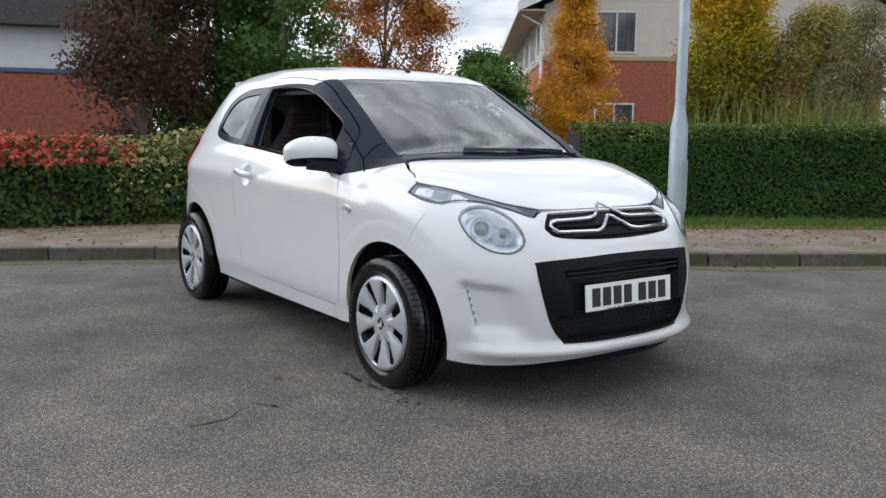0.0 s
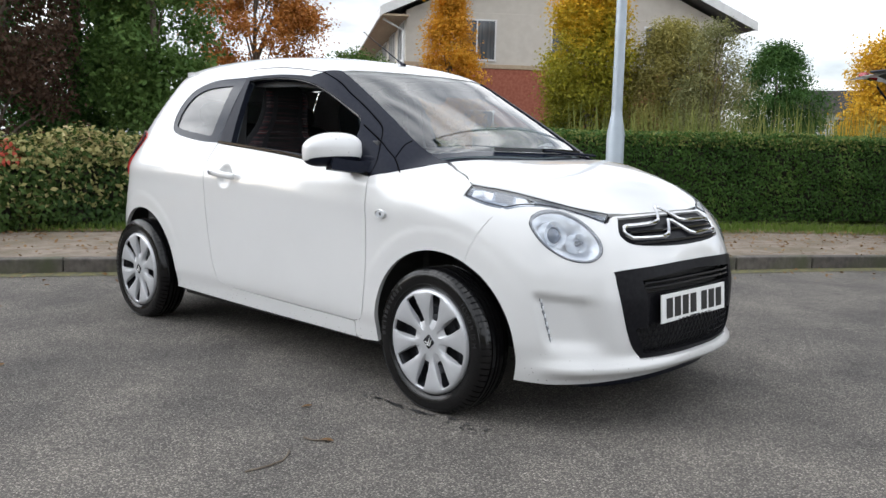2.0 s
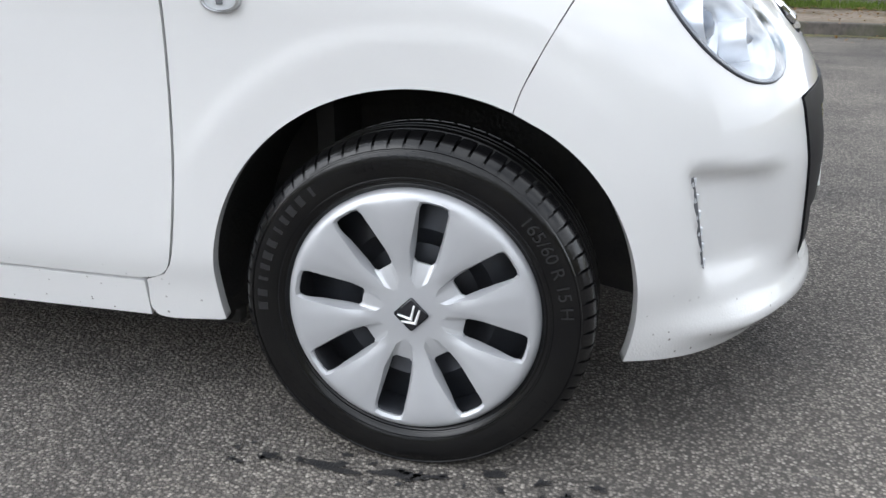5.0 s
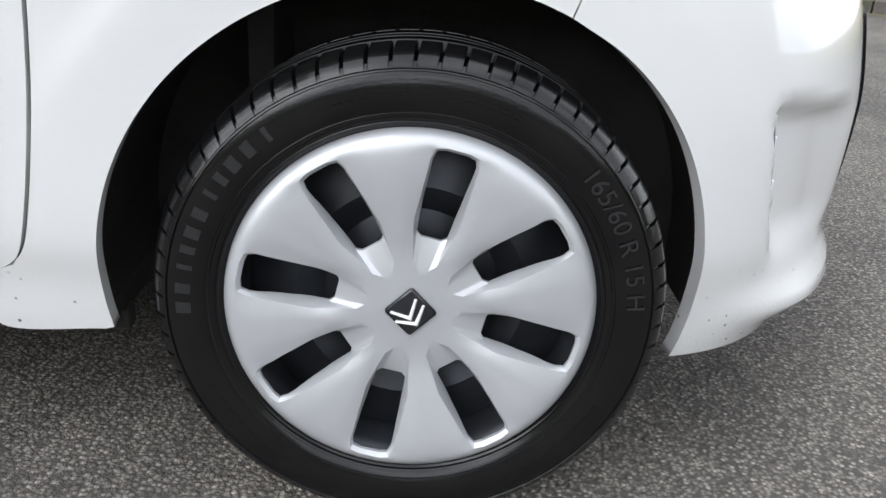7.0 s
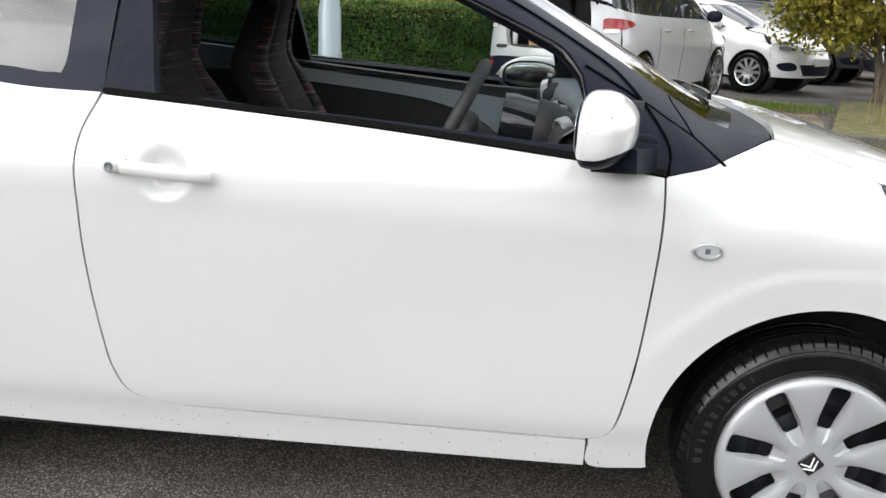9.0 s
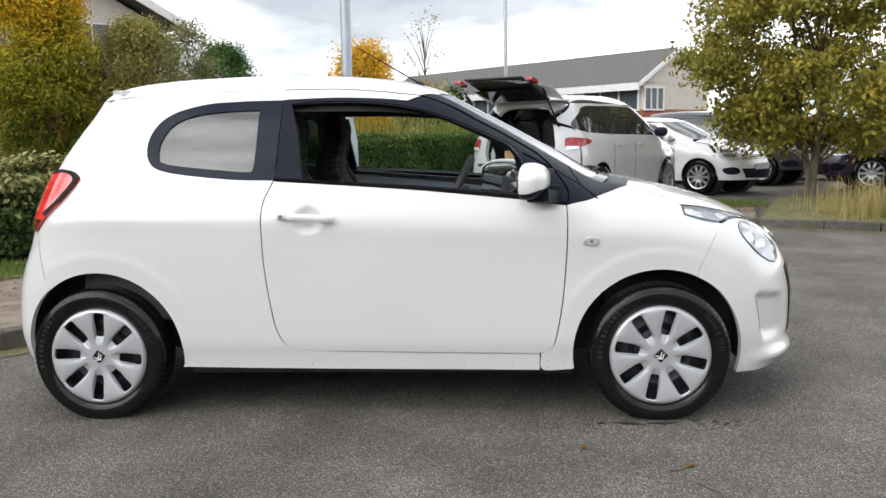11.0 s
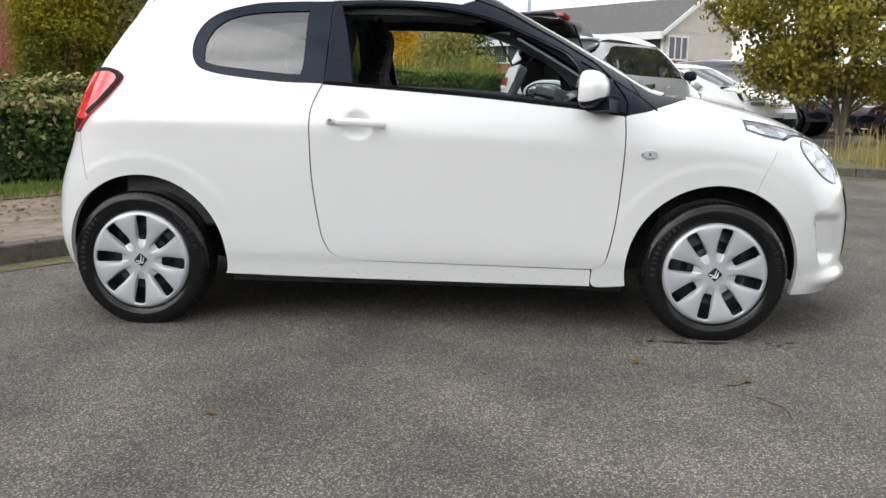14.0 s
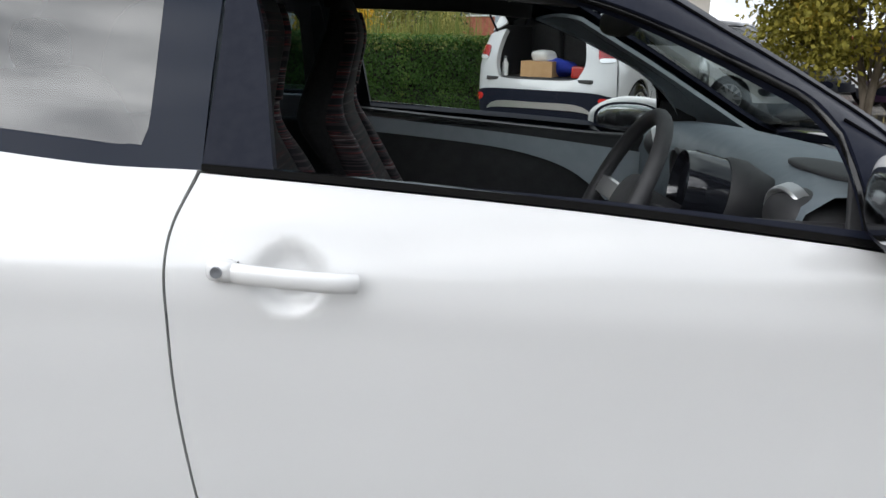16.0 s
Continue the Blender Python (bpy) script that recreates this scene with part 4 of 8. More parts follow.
QWIN = [(-0.388, 1.332), (-0.56, 1.331), (-0.73, 1.320), (-0.88, 1.275), (-0.952, 1.192), (-0.950, 1.092), (-0.87, 1.040), (-0.60, 1.006), (-0.402, 0.999)]
ROOF_EDGE = [(-1.15, 1.352), (-1.0, 1.366), (-0.80, 1.374), (-0.385, 1.377), (-0.158, 1.376), (0.025, 1.362), (0.12, 1.351), (0.195, 1.342)]
WS_EDGE = [(0.962, -0.548), (0.87, -0.548), (0.75, -0.538), (0.62, -0.522), (0.50, -0.508), (0.36, -0.494), (0.262, -0.488)]
JOINT = [(0.195, 1.342), (0.326, 1.293), (0.432, 1.235), (0.52, 1.188), (0.62, 1.130), (0.69, 1.085), (0.75, 1.022), (0.80, 0.943), (0.797, 0.889)]
FRAME_TOP = [(-0.386, 1.334), (-0.158, 1.3385), (0.022, 1.3315), (0.141, 1.3205)]
quarter_outline = (corner([(-0.408, 0.999)] + [(x - GAP, z) for x, z in DOOR_BACK[1:]] + [(-0.24, 0.2835), (0.2, 0.275), (0.684, 0.267)]) + corner([(0.684, 0.199), (-0.20, 0.206), (-0.83, 0.213)])
                   + corner(arch(AXLE_R, 0.352, -8, 128)) + corner([(-1.405, 0.60), (-1.425, 0.70), (-1.438, 0.795)])
                   + corner([(-1.376, 0.863), (-1.312, 0.924), (-1.258, 0.991), (-1.247, 1.022), (-1.284, 1.047), (-1.330, 1.054), (-1.385, 1.051)]) + corner([(-1.395, 1.058), (-1.33, 1.16), (-1.22, 1.29), (-1.16, 1.348)])
                   + corner(ROOF_EDGE[1:4]) + corner(QWIN))
panel("quarter_panel", on_side, quarter_outline, WHITE_PAINT, hatchback, 0.016, depth=0.02, left=True)

roof_side = turned(ROOF_EDGE, on_side, lambda p: p[:, [0, 1]])
front_half = [(0.322, 0.0), (0.305, -0.24), (0.264, -0.484)]
roof_outline = corner(front_half) + corner(roof_side[::-1]) + corner([(-1.22, -0.46), (-1.285, -0.38), (-1.325, -0.2), (-1.335, 0.0), (-1.325, 0.2), (-1.285, 0.38), (-1.22, 0.46)]) + corner([(x, -y) for x, y in roof_side]) + corner([(0.264, 0.484), (0.305, 0.24)])
panel("roof", on_top, roof_outline, WHITE_PAINT, hatchback, 0.03, depth=0.02)
rail_top = turned([(x, z) for x, z in ROOF_EDGE[3:]], on_side, to_pillar)
rail_low = turned(FRAME_TOP, on_side, to_pillar)
panel("roof_rail", on_pillar, corner([(x, a - 0.002) for x, a in rail_top]) + corner([(x, a + 0.001) for x, a in rail_low[::-1]]), WHITE_PAINT, hatchback, 0.02, left=True)

for s in (1, -1):
    channel = np.array(turned(ROOF_EDGE[3:], on_side, lambda p: p)) * np.array((1, s, 1))
    part("roof_channel", bm_tube(resample(channel, 0.04, False), 0.0022, 6), UNDER, hatchback)

# -- bonnet --
hood_front = turned(LAMP_TOP[1:], on_front, lambda p: p[:, [0, 1]])
hood_seam = [(x, y + 0.003) for x, y in turned(HOOD_SEAM, on_side, lambda p: p[:, [0, 1]])]
nose = turned([(0.25, 0.7745), (0.12, 0.7745), (0.0, 0.7745)], on_front, lambda p: p[:, [0, 1]])
hood_r = corner([(1.125, 0.0), (1.105, -0.30), (1.082, -0.46)] + hood_seam[:1]) + hood_seam[1:] + corner(hood_front) + nose[:2]
hood_l = [(x, -y) for x, y in hood_r[1:][::-1]]
panel("bonnet", on_top, hood_r + [nose[2]] + hood_l, WHITE_PAINT, hatchback, 0.03, depth=0.018)
scuttle = [(1.121, 0.0), (1.100, -0.30), (1.077, -0.46), (1.050, -0.585)]
scuttle2 = [(0.955, -0.552), (0.985, -0.42), (1.02, -0.29), (1.055, 0.0)]
cowl = corner(scuttle) + corner(scuttle2) + [(x, -y) for x, y in scuttle2[::-1][1:]] + [(0.955, 0.552)] + corner([(x, -y) for x, y in scuttle[::-1]])[:-2]
panel("scuttle_grille", on_top, cowl, BLACK_TRIM, hatchback, 0.04, lift=-0.012, depth=0.02)

# -- windscreen and its pillars --
ws_half = [(1.058, 0.0), (1.022, -0.29), (0.995, -0.43)] + corner([(x, y + 0.004) for x, y in WS_EDGE]) + [(0.308, -0.24)]
ws_outline = ws_half + [(0.326, 0.0)] + [(x, -y) for x, y in ws_half[1:]][::-1]
windscreen = panel("windscreen", on_top, ws_outline, SCREEN_GLASS, hatchback, 0.04, lift=-0.004, depth=0, label="clear windscreen with cloud reflections")
windscreen.visible_shadow = False
frit = corner([(1.058, 0.0), (1.022, -0.29), (0.995, -0.43), (0.962, -0.544)]) + corner([(0.905, -0.544), (0.942, -0.43), (0.968, -0.29), (1.002, 0.0)])
for k in (1, -1):
    panel("screen_border", on_top, [(x, k * y) for x, y in frit][::k], BORDER_GLASS, windscreen, 0.03, lift=-0.002, depth=0, label="black border along the foot of the windscreen")
cover_in = turned(WS_EDGE, on_top, to_pillar)
joint_line = turned(JOINT, on_side, to_pillar)
cover_base = turned([(0.802, 0.889), (0.83, 0.8955), (0.883, 0.905), (0.92, 0.9155), (0.98, 0.932), (1.025, 0.945), (1.046, 0.9505)], on_side, to_pillar)
panel("pillar_cover", on_pillar, corner(cover_in) + corner([(x + 0.001, a + 0.001) for x, a in joint_line[:-1]]) + corner(cover_base), BLACK_TRIM, hatchback, 0.02, lift=0.002, left=True, label="matt black plastic cover over the windscreen pillar")

# -- black door frame round the open window, belt seal --
OPENING = [(-0.288, 1.001), (-0.318, 1.198), (-0.352, 1.316), (-0.352, 1.316), (-0.219, 1.325), (-0.038, 1.321), (0.108, 1.304), (0.251, 1.270), (0.39, 1.217), (0.517, 1.160), (0.578, 1.128), (0.618, 1.079), (0.618, 1.079), (0.636, 1.0), (0.642, 0.934), (0.642, 0.934), (0.20, 0.972), (-0.288, 1.001)]
frame_outline = corner(turned([(-0.402, 0.999), (-0.386, 1.18), (-0.387, 1.332)], on_side, to_pillar)) + corner(rail_low) + corner([(x - 0.001, a - 0.001) for x, a in joint_line]) + corner(turned([(0.794, 0.889), (0.60, 0.916), (0.20, 0.956), (-0.20, 0.986)], on_side, to_pillar))
panel("door_frame", on_pillar, frame_outline, BLACK_TRIM, hatchback, 0.018, lift=-0.001, depth=0.03, holes=[turned(OPENING, on_side, to_pillar)], left=True)
edge = turned(OPENING[2:15], on_side, lambda p: p)
edge = np.array(edge) - outward(np.array(edge)) * 0.012
for k in (1, -1):
    part("window_seal", bm_tube(resample([(x, y * k, z) for x, y, z in edge], 0.03, False), 0.007, 6), RUBBER, hatchback, smooth=60)
seal = turned([(0.79, 0.893), (0.60, 0.920), (0.20, 0.960), (-0.20, 0.990), (-0.40, 1.002)], on_side, lambda p: p)
part("belt_seal", bm_sweep(resample(seal, 0.05, False), [(-0.006, -0.004), (0.010, -0.004), (0.010, 0.008), (-0.006, 0.008)]), RUBBER, hatchback)
part("belt_seal", bm_sweep(resample([(x, -y, z) for x, y, z in seal], 0.05, False), [(-0.006, -0.004), (0.006, -0.004), (0.006, 0.008), (-0.006, 0.008)]), RUBBER, hatchback)

# -- rear side glass --
QGLASS = [(-0.50, 1.292), (-0.72, 1.282), (-0.842, 1.245), (-0.897, 1.180), (-0.905, 1.112), (-0.868, 1.073), (-0.60, 1.042), (-0.52, 1.037), (-0.492, 1.06), (-0.488, 1.27)]
qwin_closed = corner(QWIN)
panel("window_border", on_side, [(x, z) for x, z in qwin_closed], BORDER_GLASS, hatchback, 0.03, lift=-0.002, depth=0.004, holes=[QGLASS], left=True)
for pane in [panel("side_glass", on_side, qwin_closed, TINT_GLASS, hatchback, 0.04, lift=-0.007, depth=0, left=True)]:
    pane.visible_shadow = False

# passenger's door glass on the far side, wound up
pane = panel("door_glass", on_side, OPENING[:-1], CAR_GLASS, hatchback, 0.04, lift=-0.012, depth=0)
for v in pane.data.vertices:
    v.co.y = -v.co.y
pane.visible_shadow = False

# -- front bumper with lamp and grille openings --
HEAD = [(0.681, 0.748), (0.650, 0.784), (0.572, 0.789), (0.490, 0.752), (0.440, 0.692), (0.440, 0.648), (0.483, 0.620), (0.558, 0.629), (0.633, 0.677)]
HEAD = [(0.558 + (u - 0.561) * 0.985, 0.704 + (z - 0.705) * 1.03) for u, z in HEAD]
GRILLE = [(0.325, 0.763), (0.0, 0.765), (-0.325, 0.763), (-0.325, 0.763), (-0.350, 0.722), (-0.345, 0.695), (-0.28, 0.668), (0.0, 0.655), (0.28, 0.668), (0.345, 0.695), (0.350, 0.722), (0.325, 0.763)]
BLACK = [(0.398, 0.560), (0.380, 0.584), (0.15, 0.598), (0.0, 0.600), (-0.15, 0.598), (-0.380, 0.584), (-0.398, 0.560), (-0.372, 0.425), (-0.340, 0.320), (-0.300, 0.264), (-0.270, 0.252), (0.0, 0.246), (0.270, 0.252), (0.300, 0.264), (0.340, 0.320), (0.372, 0.425)]


def bumper_shape(v, p):
    u = np.column_stack((np.abs(v[:, 0]), v[:, 1]))
    def beyond(ax, az, bx, bz):
        """Metres past the line from a to b, towards the hollow's middle."""
        n = np.array((az - bz, bx - ax)) / math.hypot(bx - ax, bz - az)
        if n @ np.array((0.52 - ax, 0.38 - az)) < 0:
            n = -n
        return (u[:, 0] - ax) * n[0] + (u[:, 1] - az) * n[1]
    hollow = (ease(-0.003, 0.022, beyond(0.668, 0.505, 0.612, 0.280)) * ease(-0.003, 0.017, beyond(0.655, 0.502, 0.440, 0.478))
              * ease(0.0, 0.10, beyond(0.430, 0.468, 0.365, 0.275)) * ease(0.0, 0.075, beyond(0.60, 0.268, 0.38, 0.258)))
    lip = np.exp(-((u[:, 1] - 0.226) / 0.028) ** 2) * ease(0.70, 0.50, u[:, 0])
    return -0.027 * hollow + 0.034 * lip


arch_front = turned([(AXLE_F + (0.350 - 0.004 * ease(50, 15, a)) * math.cos(radians(a)), HUB_Z + (0.350 - 0.004 * ease(50, 15, a)) * math.sin(radians(a))) for a in (65.6, 55, 45, 35, 25, 15, 5, -4, -12)], on_side, to_front)
seam_front = turned([(x + 0.001, z) for x, z in SEAM_FB], on_side, to_front)
bumper_half = corner([(0.64, 0.168), (0.712, 0.172)]) + corner(arch_front[::-1]) + corner(seam_front[::-1]) + corner([(u - 0.004, z - 0.004) for u, z in LAMP_LOW[::-1]]) + corner([(0.345, 0.768), (0.2, 0.770)])
low_half = [(0.58, 0.166), (0.45, 0.170), (0.25, 0.184)]
bumper_outline = bumper_half + [(0.0, 0.7705)] + [(-u, z) for u, z in bumper_half[::-1]] + [(-u, z) for u, z in low_half] + [(0.0, 0.192)] + low_half[::-1]
panel("front_bumper", on_front, bumper_outline, WHITE_PAINT, hatchback, 0.017, depth=0.02, holes=[HEAD, [(-u, z) for u, z in HEAD[::-1]], GRILLE, BLACK], shape=bumper_shape, label="white moulded front bumper with side hollows")
lip_outline = [(0.52, 0.168), (0.30, 0.182), (0.0, 0.189), (-0.30, 0.182), (-0.52, 0.168), (-0.52, 0.168), (-0.48, 0.135), (-0.25, 0.125), (0.0, 0.125), (0.25, 0.125), (0.48, 0.135), (0.52, 0.168)]
panel("air_dam", on_front, lip_outline, BLACK_TRIM, hatchback, 0.03, lift=-0.02)

# -- black surround, slots, mesh --
SLOT = [(0.300, 0.548), (0.0, 0.566), (-0.300, 0.548), (-0.300, 0.548), (-0.285, 0.504), (-0.23, 0.497), (0.23, 0.497), (0.285, 0.504), (0.300, 0.548)]
MESH = [(0.325, 0.372), (0.0, 0.376), (-0.325, 0.372), (-0.325, 0.372), (-0.280, 0.272), (0.0, 0.263), (0.280, 0.272), (0.280, 0.272), (0.325, 0.372)]
def plate_seat(v, p):
    return -0.030 * ease(0.275, 0.250, np.abs(v[:, 0])) * ease(0.072, 0.058, np.abs(v[:, 1] - 0.431))


panel("grille_surround", on_front, [(u * 0.994, 0.42 + (z - 0.42) * 0.992) for u, z in BLACK], GRILLE_BLACK, hatchback, 0.02, lift=0.004, depth=0.03, holes=[SLOT, MESH], shape=plate_seat, label="matt black plastic lower grille surround")
panel("grille_backing", on_front, [(u * 0.97, 0.42 + (z - 0.42) * 0.97) for u, z in BLACK], UNDER, hatchback, 0.04, lift=-0.05, depth=0)
for z in (0.516, 0.534):
    part("slat", bm_sweep(on_front([(u, z + 0.006 * (1 - (u / 0.3) ** 2)) for u in np.linspace(-0.285, 0.285, 21)]) - np.array((0.012, 0, 0)), [(-0.012, -0.003), (0.012, -0.003), (0.012, 0.003), (-0.012, 0.003)]), BLACK_GLOSS, hatchback)
bm = bmesh.new()
for row in range(5):
    z = 0.282 + row * 0.0225
    for k in range(-12, 13):
        u0 = (k + 0.5 * (row % 2)) * 0.0265
        if abs(u0) > 0.275 + (z - 0.272) * 0.45:
            continue
        cell = []
        for a, b in ((-0.012, 0), (-0.006, 0.0095), (0.006, 0.0095), (0.012, 0), (0.006, -0.0095), (-0.006, -0.0095)):
            cell.append(on_front([(u0 + a, z + b)])[0])
        cell = np.array(cell) - np.array((0.006, 0, 0))
        bm_add(bm, bm_tube([*cell, cell[0]], 0.0024, 5, False))
part("mesh_grille", bm, GRILLE_BLACK, hatchback, "black honeycomb lower grille")

# -- upper grille with its bright bars --
panel("upper_grille", on_front, [(u * 0.99, 0.712 + (z - 0.712) * 0.985) for u, z in GRILLE], GRILLE_BLACK, hatchback, 0.02, lift=-0.010, depth=0.02)
bar_high = [(0.322, 0.728), (0.30, 0.7345), (0.12, 0.738), (0.082, 0.744), (0.014, 0.787), (0.0, 0.790)]
bar_low = [(0.322, 0.708), (0.30, 0.6935), (0.115, 0.690), (0.078, 0.697), (0.014, 0.740), (0.0, 0.743)]
for bar in (bar_high, bar_low):
    whole = bar + [(-u, z) for u, z in bar[:-1][::-1]]
    line = [np.array(p) + (np.array(q) - np.array(p)) * k / 5 for p, q in zip(whole, whole[1:]) for k in range(5)] + [np.array(whole[-1])]
    skin = on_front(line)
    part("chrome_bar", bm_sweep([p + np.array((0.001, 0, 0)) for p in skin], [(-0.006, -0.0085), (0.004, -0.0070), (0.006, -0.0030), (0.006, 0.0030), (0.004, 0.0070), (-0.006, 0.0085)]), CHROME, hatchback, "polished chrome grille bar", 40)
for s in (1, -1):
    part("chrome_bar", bm_tube([on_front([(s * u, z)])[0] + np.array((0.003, 0, 0)) for u, z in ((0.322, 0.730), (0.330, 0.718), (0.322, 0.706))], 0.0065, 8), CHROME, hatchback, "", 40)

for z in (0.7135, 0.676):
    part("slat", bm_sweep(on_front([(u, z) for u in np.linspace(-0.30, 0.30, 25)]) - np.array((0.006, 0, 0)), [(-0.008, -0.004), (0.008, -0.004), (0.008, 0.004), (-0.008, 0.004)]), BLACK_GLOSS, hatchback)

# -- number plate; its characters as plain bars --
plate = part("number_plate", bm_box((0.006, 0.506, 0.108), bevel=0.002), PLATE_WHITE, hatchback, "white number plate with dark bars")
plate.matrix_local = pose(1.845, 0.003, 0.431, 0, -4, 0)
for y in (-0.196, -0.135, -0.074, -0.013, 0.074, 0.135, 0.196):
    b = part("bar", bm_box((0.002, 0.046, 0.075)), PLATE_BLACK, plate)
    b.matrix_local = pose(0.0035, y, 0.0)
part("maker_bar", bm_box((0.002, 0.07, 0.004), (0.0035, 0.0, -0.048)), PLATE_BLACK, plate)


# -- headlamps and upper lamps, both sides --
def flip(ob):
    """The mirror image of a part on the car's other side."""
    me = ob.data.copy()
    for v in me.vertices:
        v.co.y = -v.co.y
    me.flip_normals()
    twin = new(ob.name.split(".")[0], me)
    twin.parent = ob.parent
    if "label" in ob:
        twin["label"] = ob["label"]
    return twin


def on_skin(u, z, sink=0.0):
    """A point of the nose and its normal, sunk below the skin."""
    p = on_front([(u, z)])
    n = outward(p)
    return Vector(p[0] - n[0] * sink), Vector(n[0])


def seat_frame(p, n):
    """A pose at p whose z axis looks along n and whose x axis is level."""
    z = Vector(n).normalized()
    x = Vector((0, 0, 1)).cross(z).normalized()
    return Matrix.Translation(p) @ Matrix((x, z.cross(x), z)).transposed().to_4x4()


for s in (1, -1):
    head = [(s * u, z) for u, z in HEAD][::s]
    mid = np.mean(HEAD, axis=0)
    shrink = lambda k: [(s * (mid[0] + (u - mid[0]) * k), mid[1] + (z - mid[1]) * k) for u, z in HEAD][::s]
    lens = panel("headlamp", on_front, shrink(0.985), CLEAR_LENS, hatchback, 0.02, lift=0.004, depth=0.0, label="clear rounded headlamp lens", shape=lambda v, p: 0.014 * ease(0, 0.09, near(v, resample(shrink(0.985), 0.012))))
    lens.visible_shadow = False
    panel("bezel", on_front, shrink(0.99), LAMP_DARK, lens, 0.02, lift=0.003, depth=0.03, holes=[shrink(0.93)])
    panel("reflector_bowl", on_front, shrink(0.97), LAMP_REFLECTOR, lens, 0.015, lift=-0.006, depth=0, shape=lambda v, p: -0.055 * ease(0.0, 0.05, near(v, resample(shrink(0.97), 0.012))))
    for du, dz, r in ((0.050, 0.016, 0.050), (-0.034, -0.012, 0.034)):
        p, n = on_skin(s * (mid[0] + du), mid[1] + dz, 0.035)
        axis = (n + Vector((1.4, 0, 0))).normalized()
        ring = part("projector", bm_lathe([(r * 0.35, 0.006), (r * 0.55, 0.0), (r * 0.62, 0.016), (r * 0.8, 0.002), (r * 0.92, 0.02), (r, 0.024), (r * 1.02, -0.02)], 28), LAMP_REFLECTOR, lens, smooth=40)
        ring.matrix_local = seat_frame(p, axis)
        dome = 0.66 if du > 0 else 0.34
        bulb = part("bulb", bm_lathe([(0.0005, 0.030), (r * dome * 0.5, 0.026), (r * dome * 0.85, 0.014), (r * dome, 0.0)], 20), LAMP_LENS if du > 0 else LAMP_DARK, lens, smooth=50)
        bulb.matrix_local = seat_frame(p, axis)
    strip_line = [(s * u, z) for u, z in corner([(u, z - 0.004) for u, z in LAMP_TOP]) + corner([(u + 0.002, z + 0.004) for u, z in LAMP_LOW]) + corner([(u, z + 0.003) for u, z in LAMP_END])][::s]
    upper = panel("indicator_lamp", on_front, strip_line, CLEAR_LENS, hatchback, 0.02, lift=0.001, depth=0, label="clear slim upper lamp unit")
    upper.visible_shadow = False
    panel("lamp_tray", on_front, strip_line, LAMP_TRAY, upper, 0.02, lift=-0.012, depth=0.02)
    for host, loop in ((lens, shrink(1.0)), (upper, strip_line)):
        rim = on_front(resample(loop, 0.02))
        part("lamp_seal", bm_tube([*rim, rim[0]], 0.0028, 6, False), LAMP_EDGE, host, smooth=60)
    low_u = [q[0] for q in LAMP_LOW[1:] + LAMP_END]
    low_z = [q[1] for q in LAMP_LOW[1:] + LAMP_END]
    top_u, top_z = [q[0] for q in LAMP_TOP[::-1]], [q[1] for q in LAMP_TOP[::-1]]
    for k, (u0, u1) in enumerate(((0.895, 0.815), (0.805, 0.735), (0.725, 0.655), (0.645, 0.570), (0.560, 0.495), (0.485, 0.425))):
        tz = [float(np.interp(q, top_u, top_z)) - 0.008 for q in (u0, u1)]
        lz = [float(np.interp(q, low_u, low_z)) + 0.009 for q in (u0, u1)]
        cell = [(s * u0, tz[0] - 0.004), (s * (u0 + u1) / 2, sum(tz) / 2), (s * u1, tz[1]), (s * u1, max(lz[1], tz[1] - 0.03 + 0.012 * (k > 2))), (s * u0, max(lz[0], tz[0] - 0.03 + 0.012 * (k > 2)))][::s]
        panel("lamp_cell", on_front, cell, (CHROME, LAMP_DARK)[k % 2], upper, 0.012, lift=-0.007, depth=0.006, curved=False, shape=lambda v, p: -0.004 * ease(0, 0.02, np.abs(v[:, 0] - s * (u0 + u1) / 2)))
    # daytime lights along the edge of the bumper's hollow
    a, b = np.array((0.645, 0.490)), np.array((0.602, 0.318))
    strip = part("daytime_light", bm_sweep([on_skin(s * u, z, 0.030)[0] for u, z in np.linspace(a, b, 12)], [(-0.008, -0.006), (0.008, -0.006), (0.008, 0.006), (-0.008, 0.006)], up=(0, -s, 0)), LAMP_DARK, hatchback, "slim upright daytime running light")
    for k in range(6):
        u, z = a + (b - a) * (k + 0.5) / 6
        p, n = on_skin(s * (u - 0.004), z, 0.0242)
        cell = part("light_cell", bm_box((0.008, 0.016, 0.006), bevel=0.002), LAMP_REFLECTOR, strip)
        cell.matrix_local = seat_frame(p, n)

# -- rear end --
tail_side = turned([(-1.252, 1.020), (-1.262, 0.990), (-1.316, 0.921), (-1.380, 0.861), (-1.443, 0.797)], on_side, to_rear)
tail_top = turned([(-1.385, 1.047), (-1.330, 1.050), (-1.284, 1.043)], on_side, to_rear)
TAIL = corner(tail_top + tail_side) + corner([(0.60, 0.80), (0.56, 0.87), (0.545, 0.96), (0.56, 1.045)])
lampR = panel("tail_lamp", on_rear, TAIL, RED_LENS, hatchback, 0.02, lift=0.012, depth=0.02, label="red tail lamp with dark border")
low_tail = corner([(tail_side[-2][0] - 0.02, 0.845), tail_side[-1]]) + corner([(0.60, 0.80), (0.565, 0.850)])
panel("lamp_border", on_rear, low_tail, DARK_RED, lampR, 0.02, lift=0.014, depth=0.01)
rim_line = tail_top + tail_side[:-1]
centre = np.array([(0.66, 0.94)])
inner_line = [tuple(np.array(q) + (centre[0] - np.array(q)) / np.linalg.norm(centre[0] - np.array(q)) * 0.022) for q in rim_line]
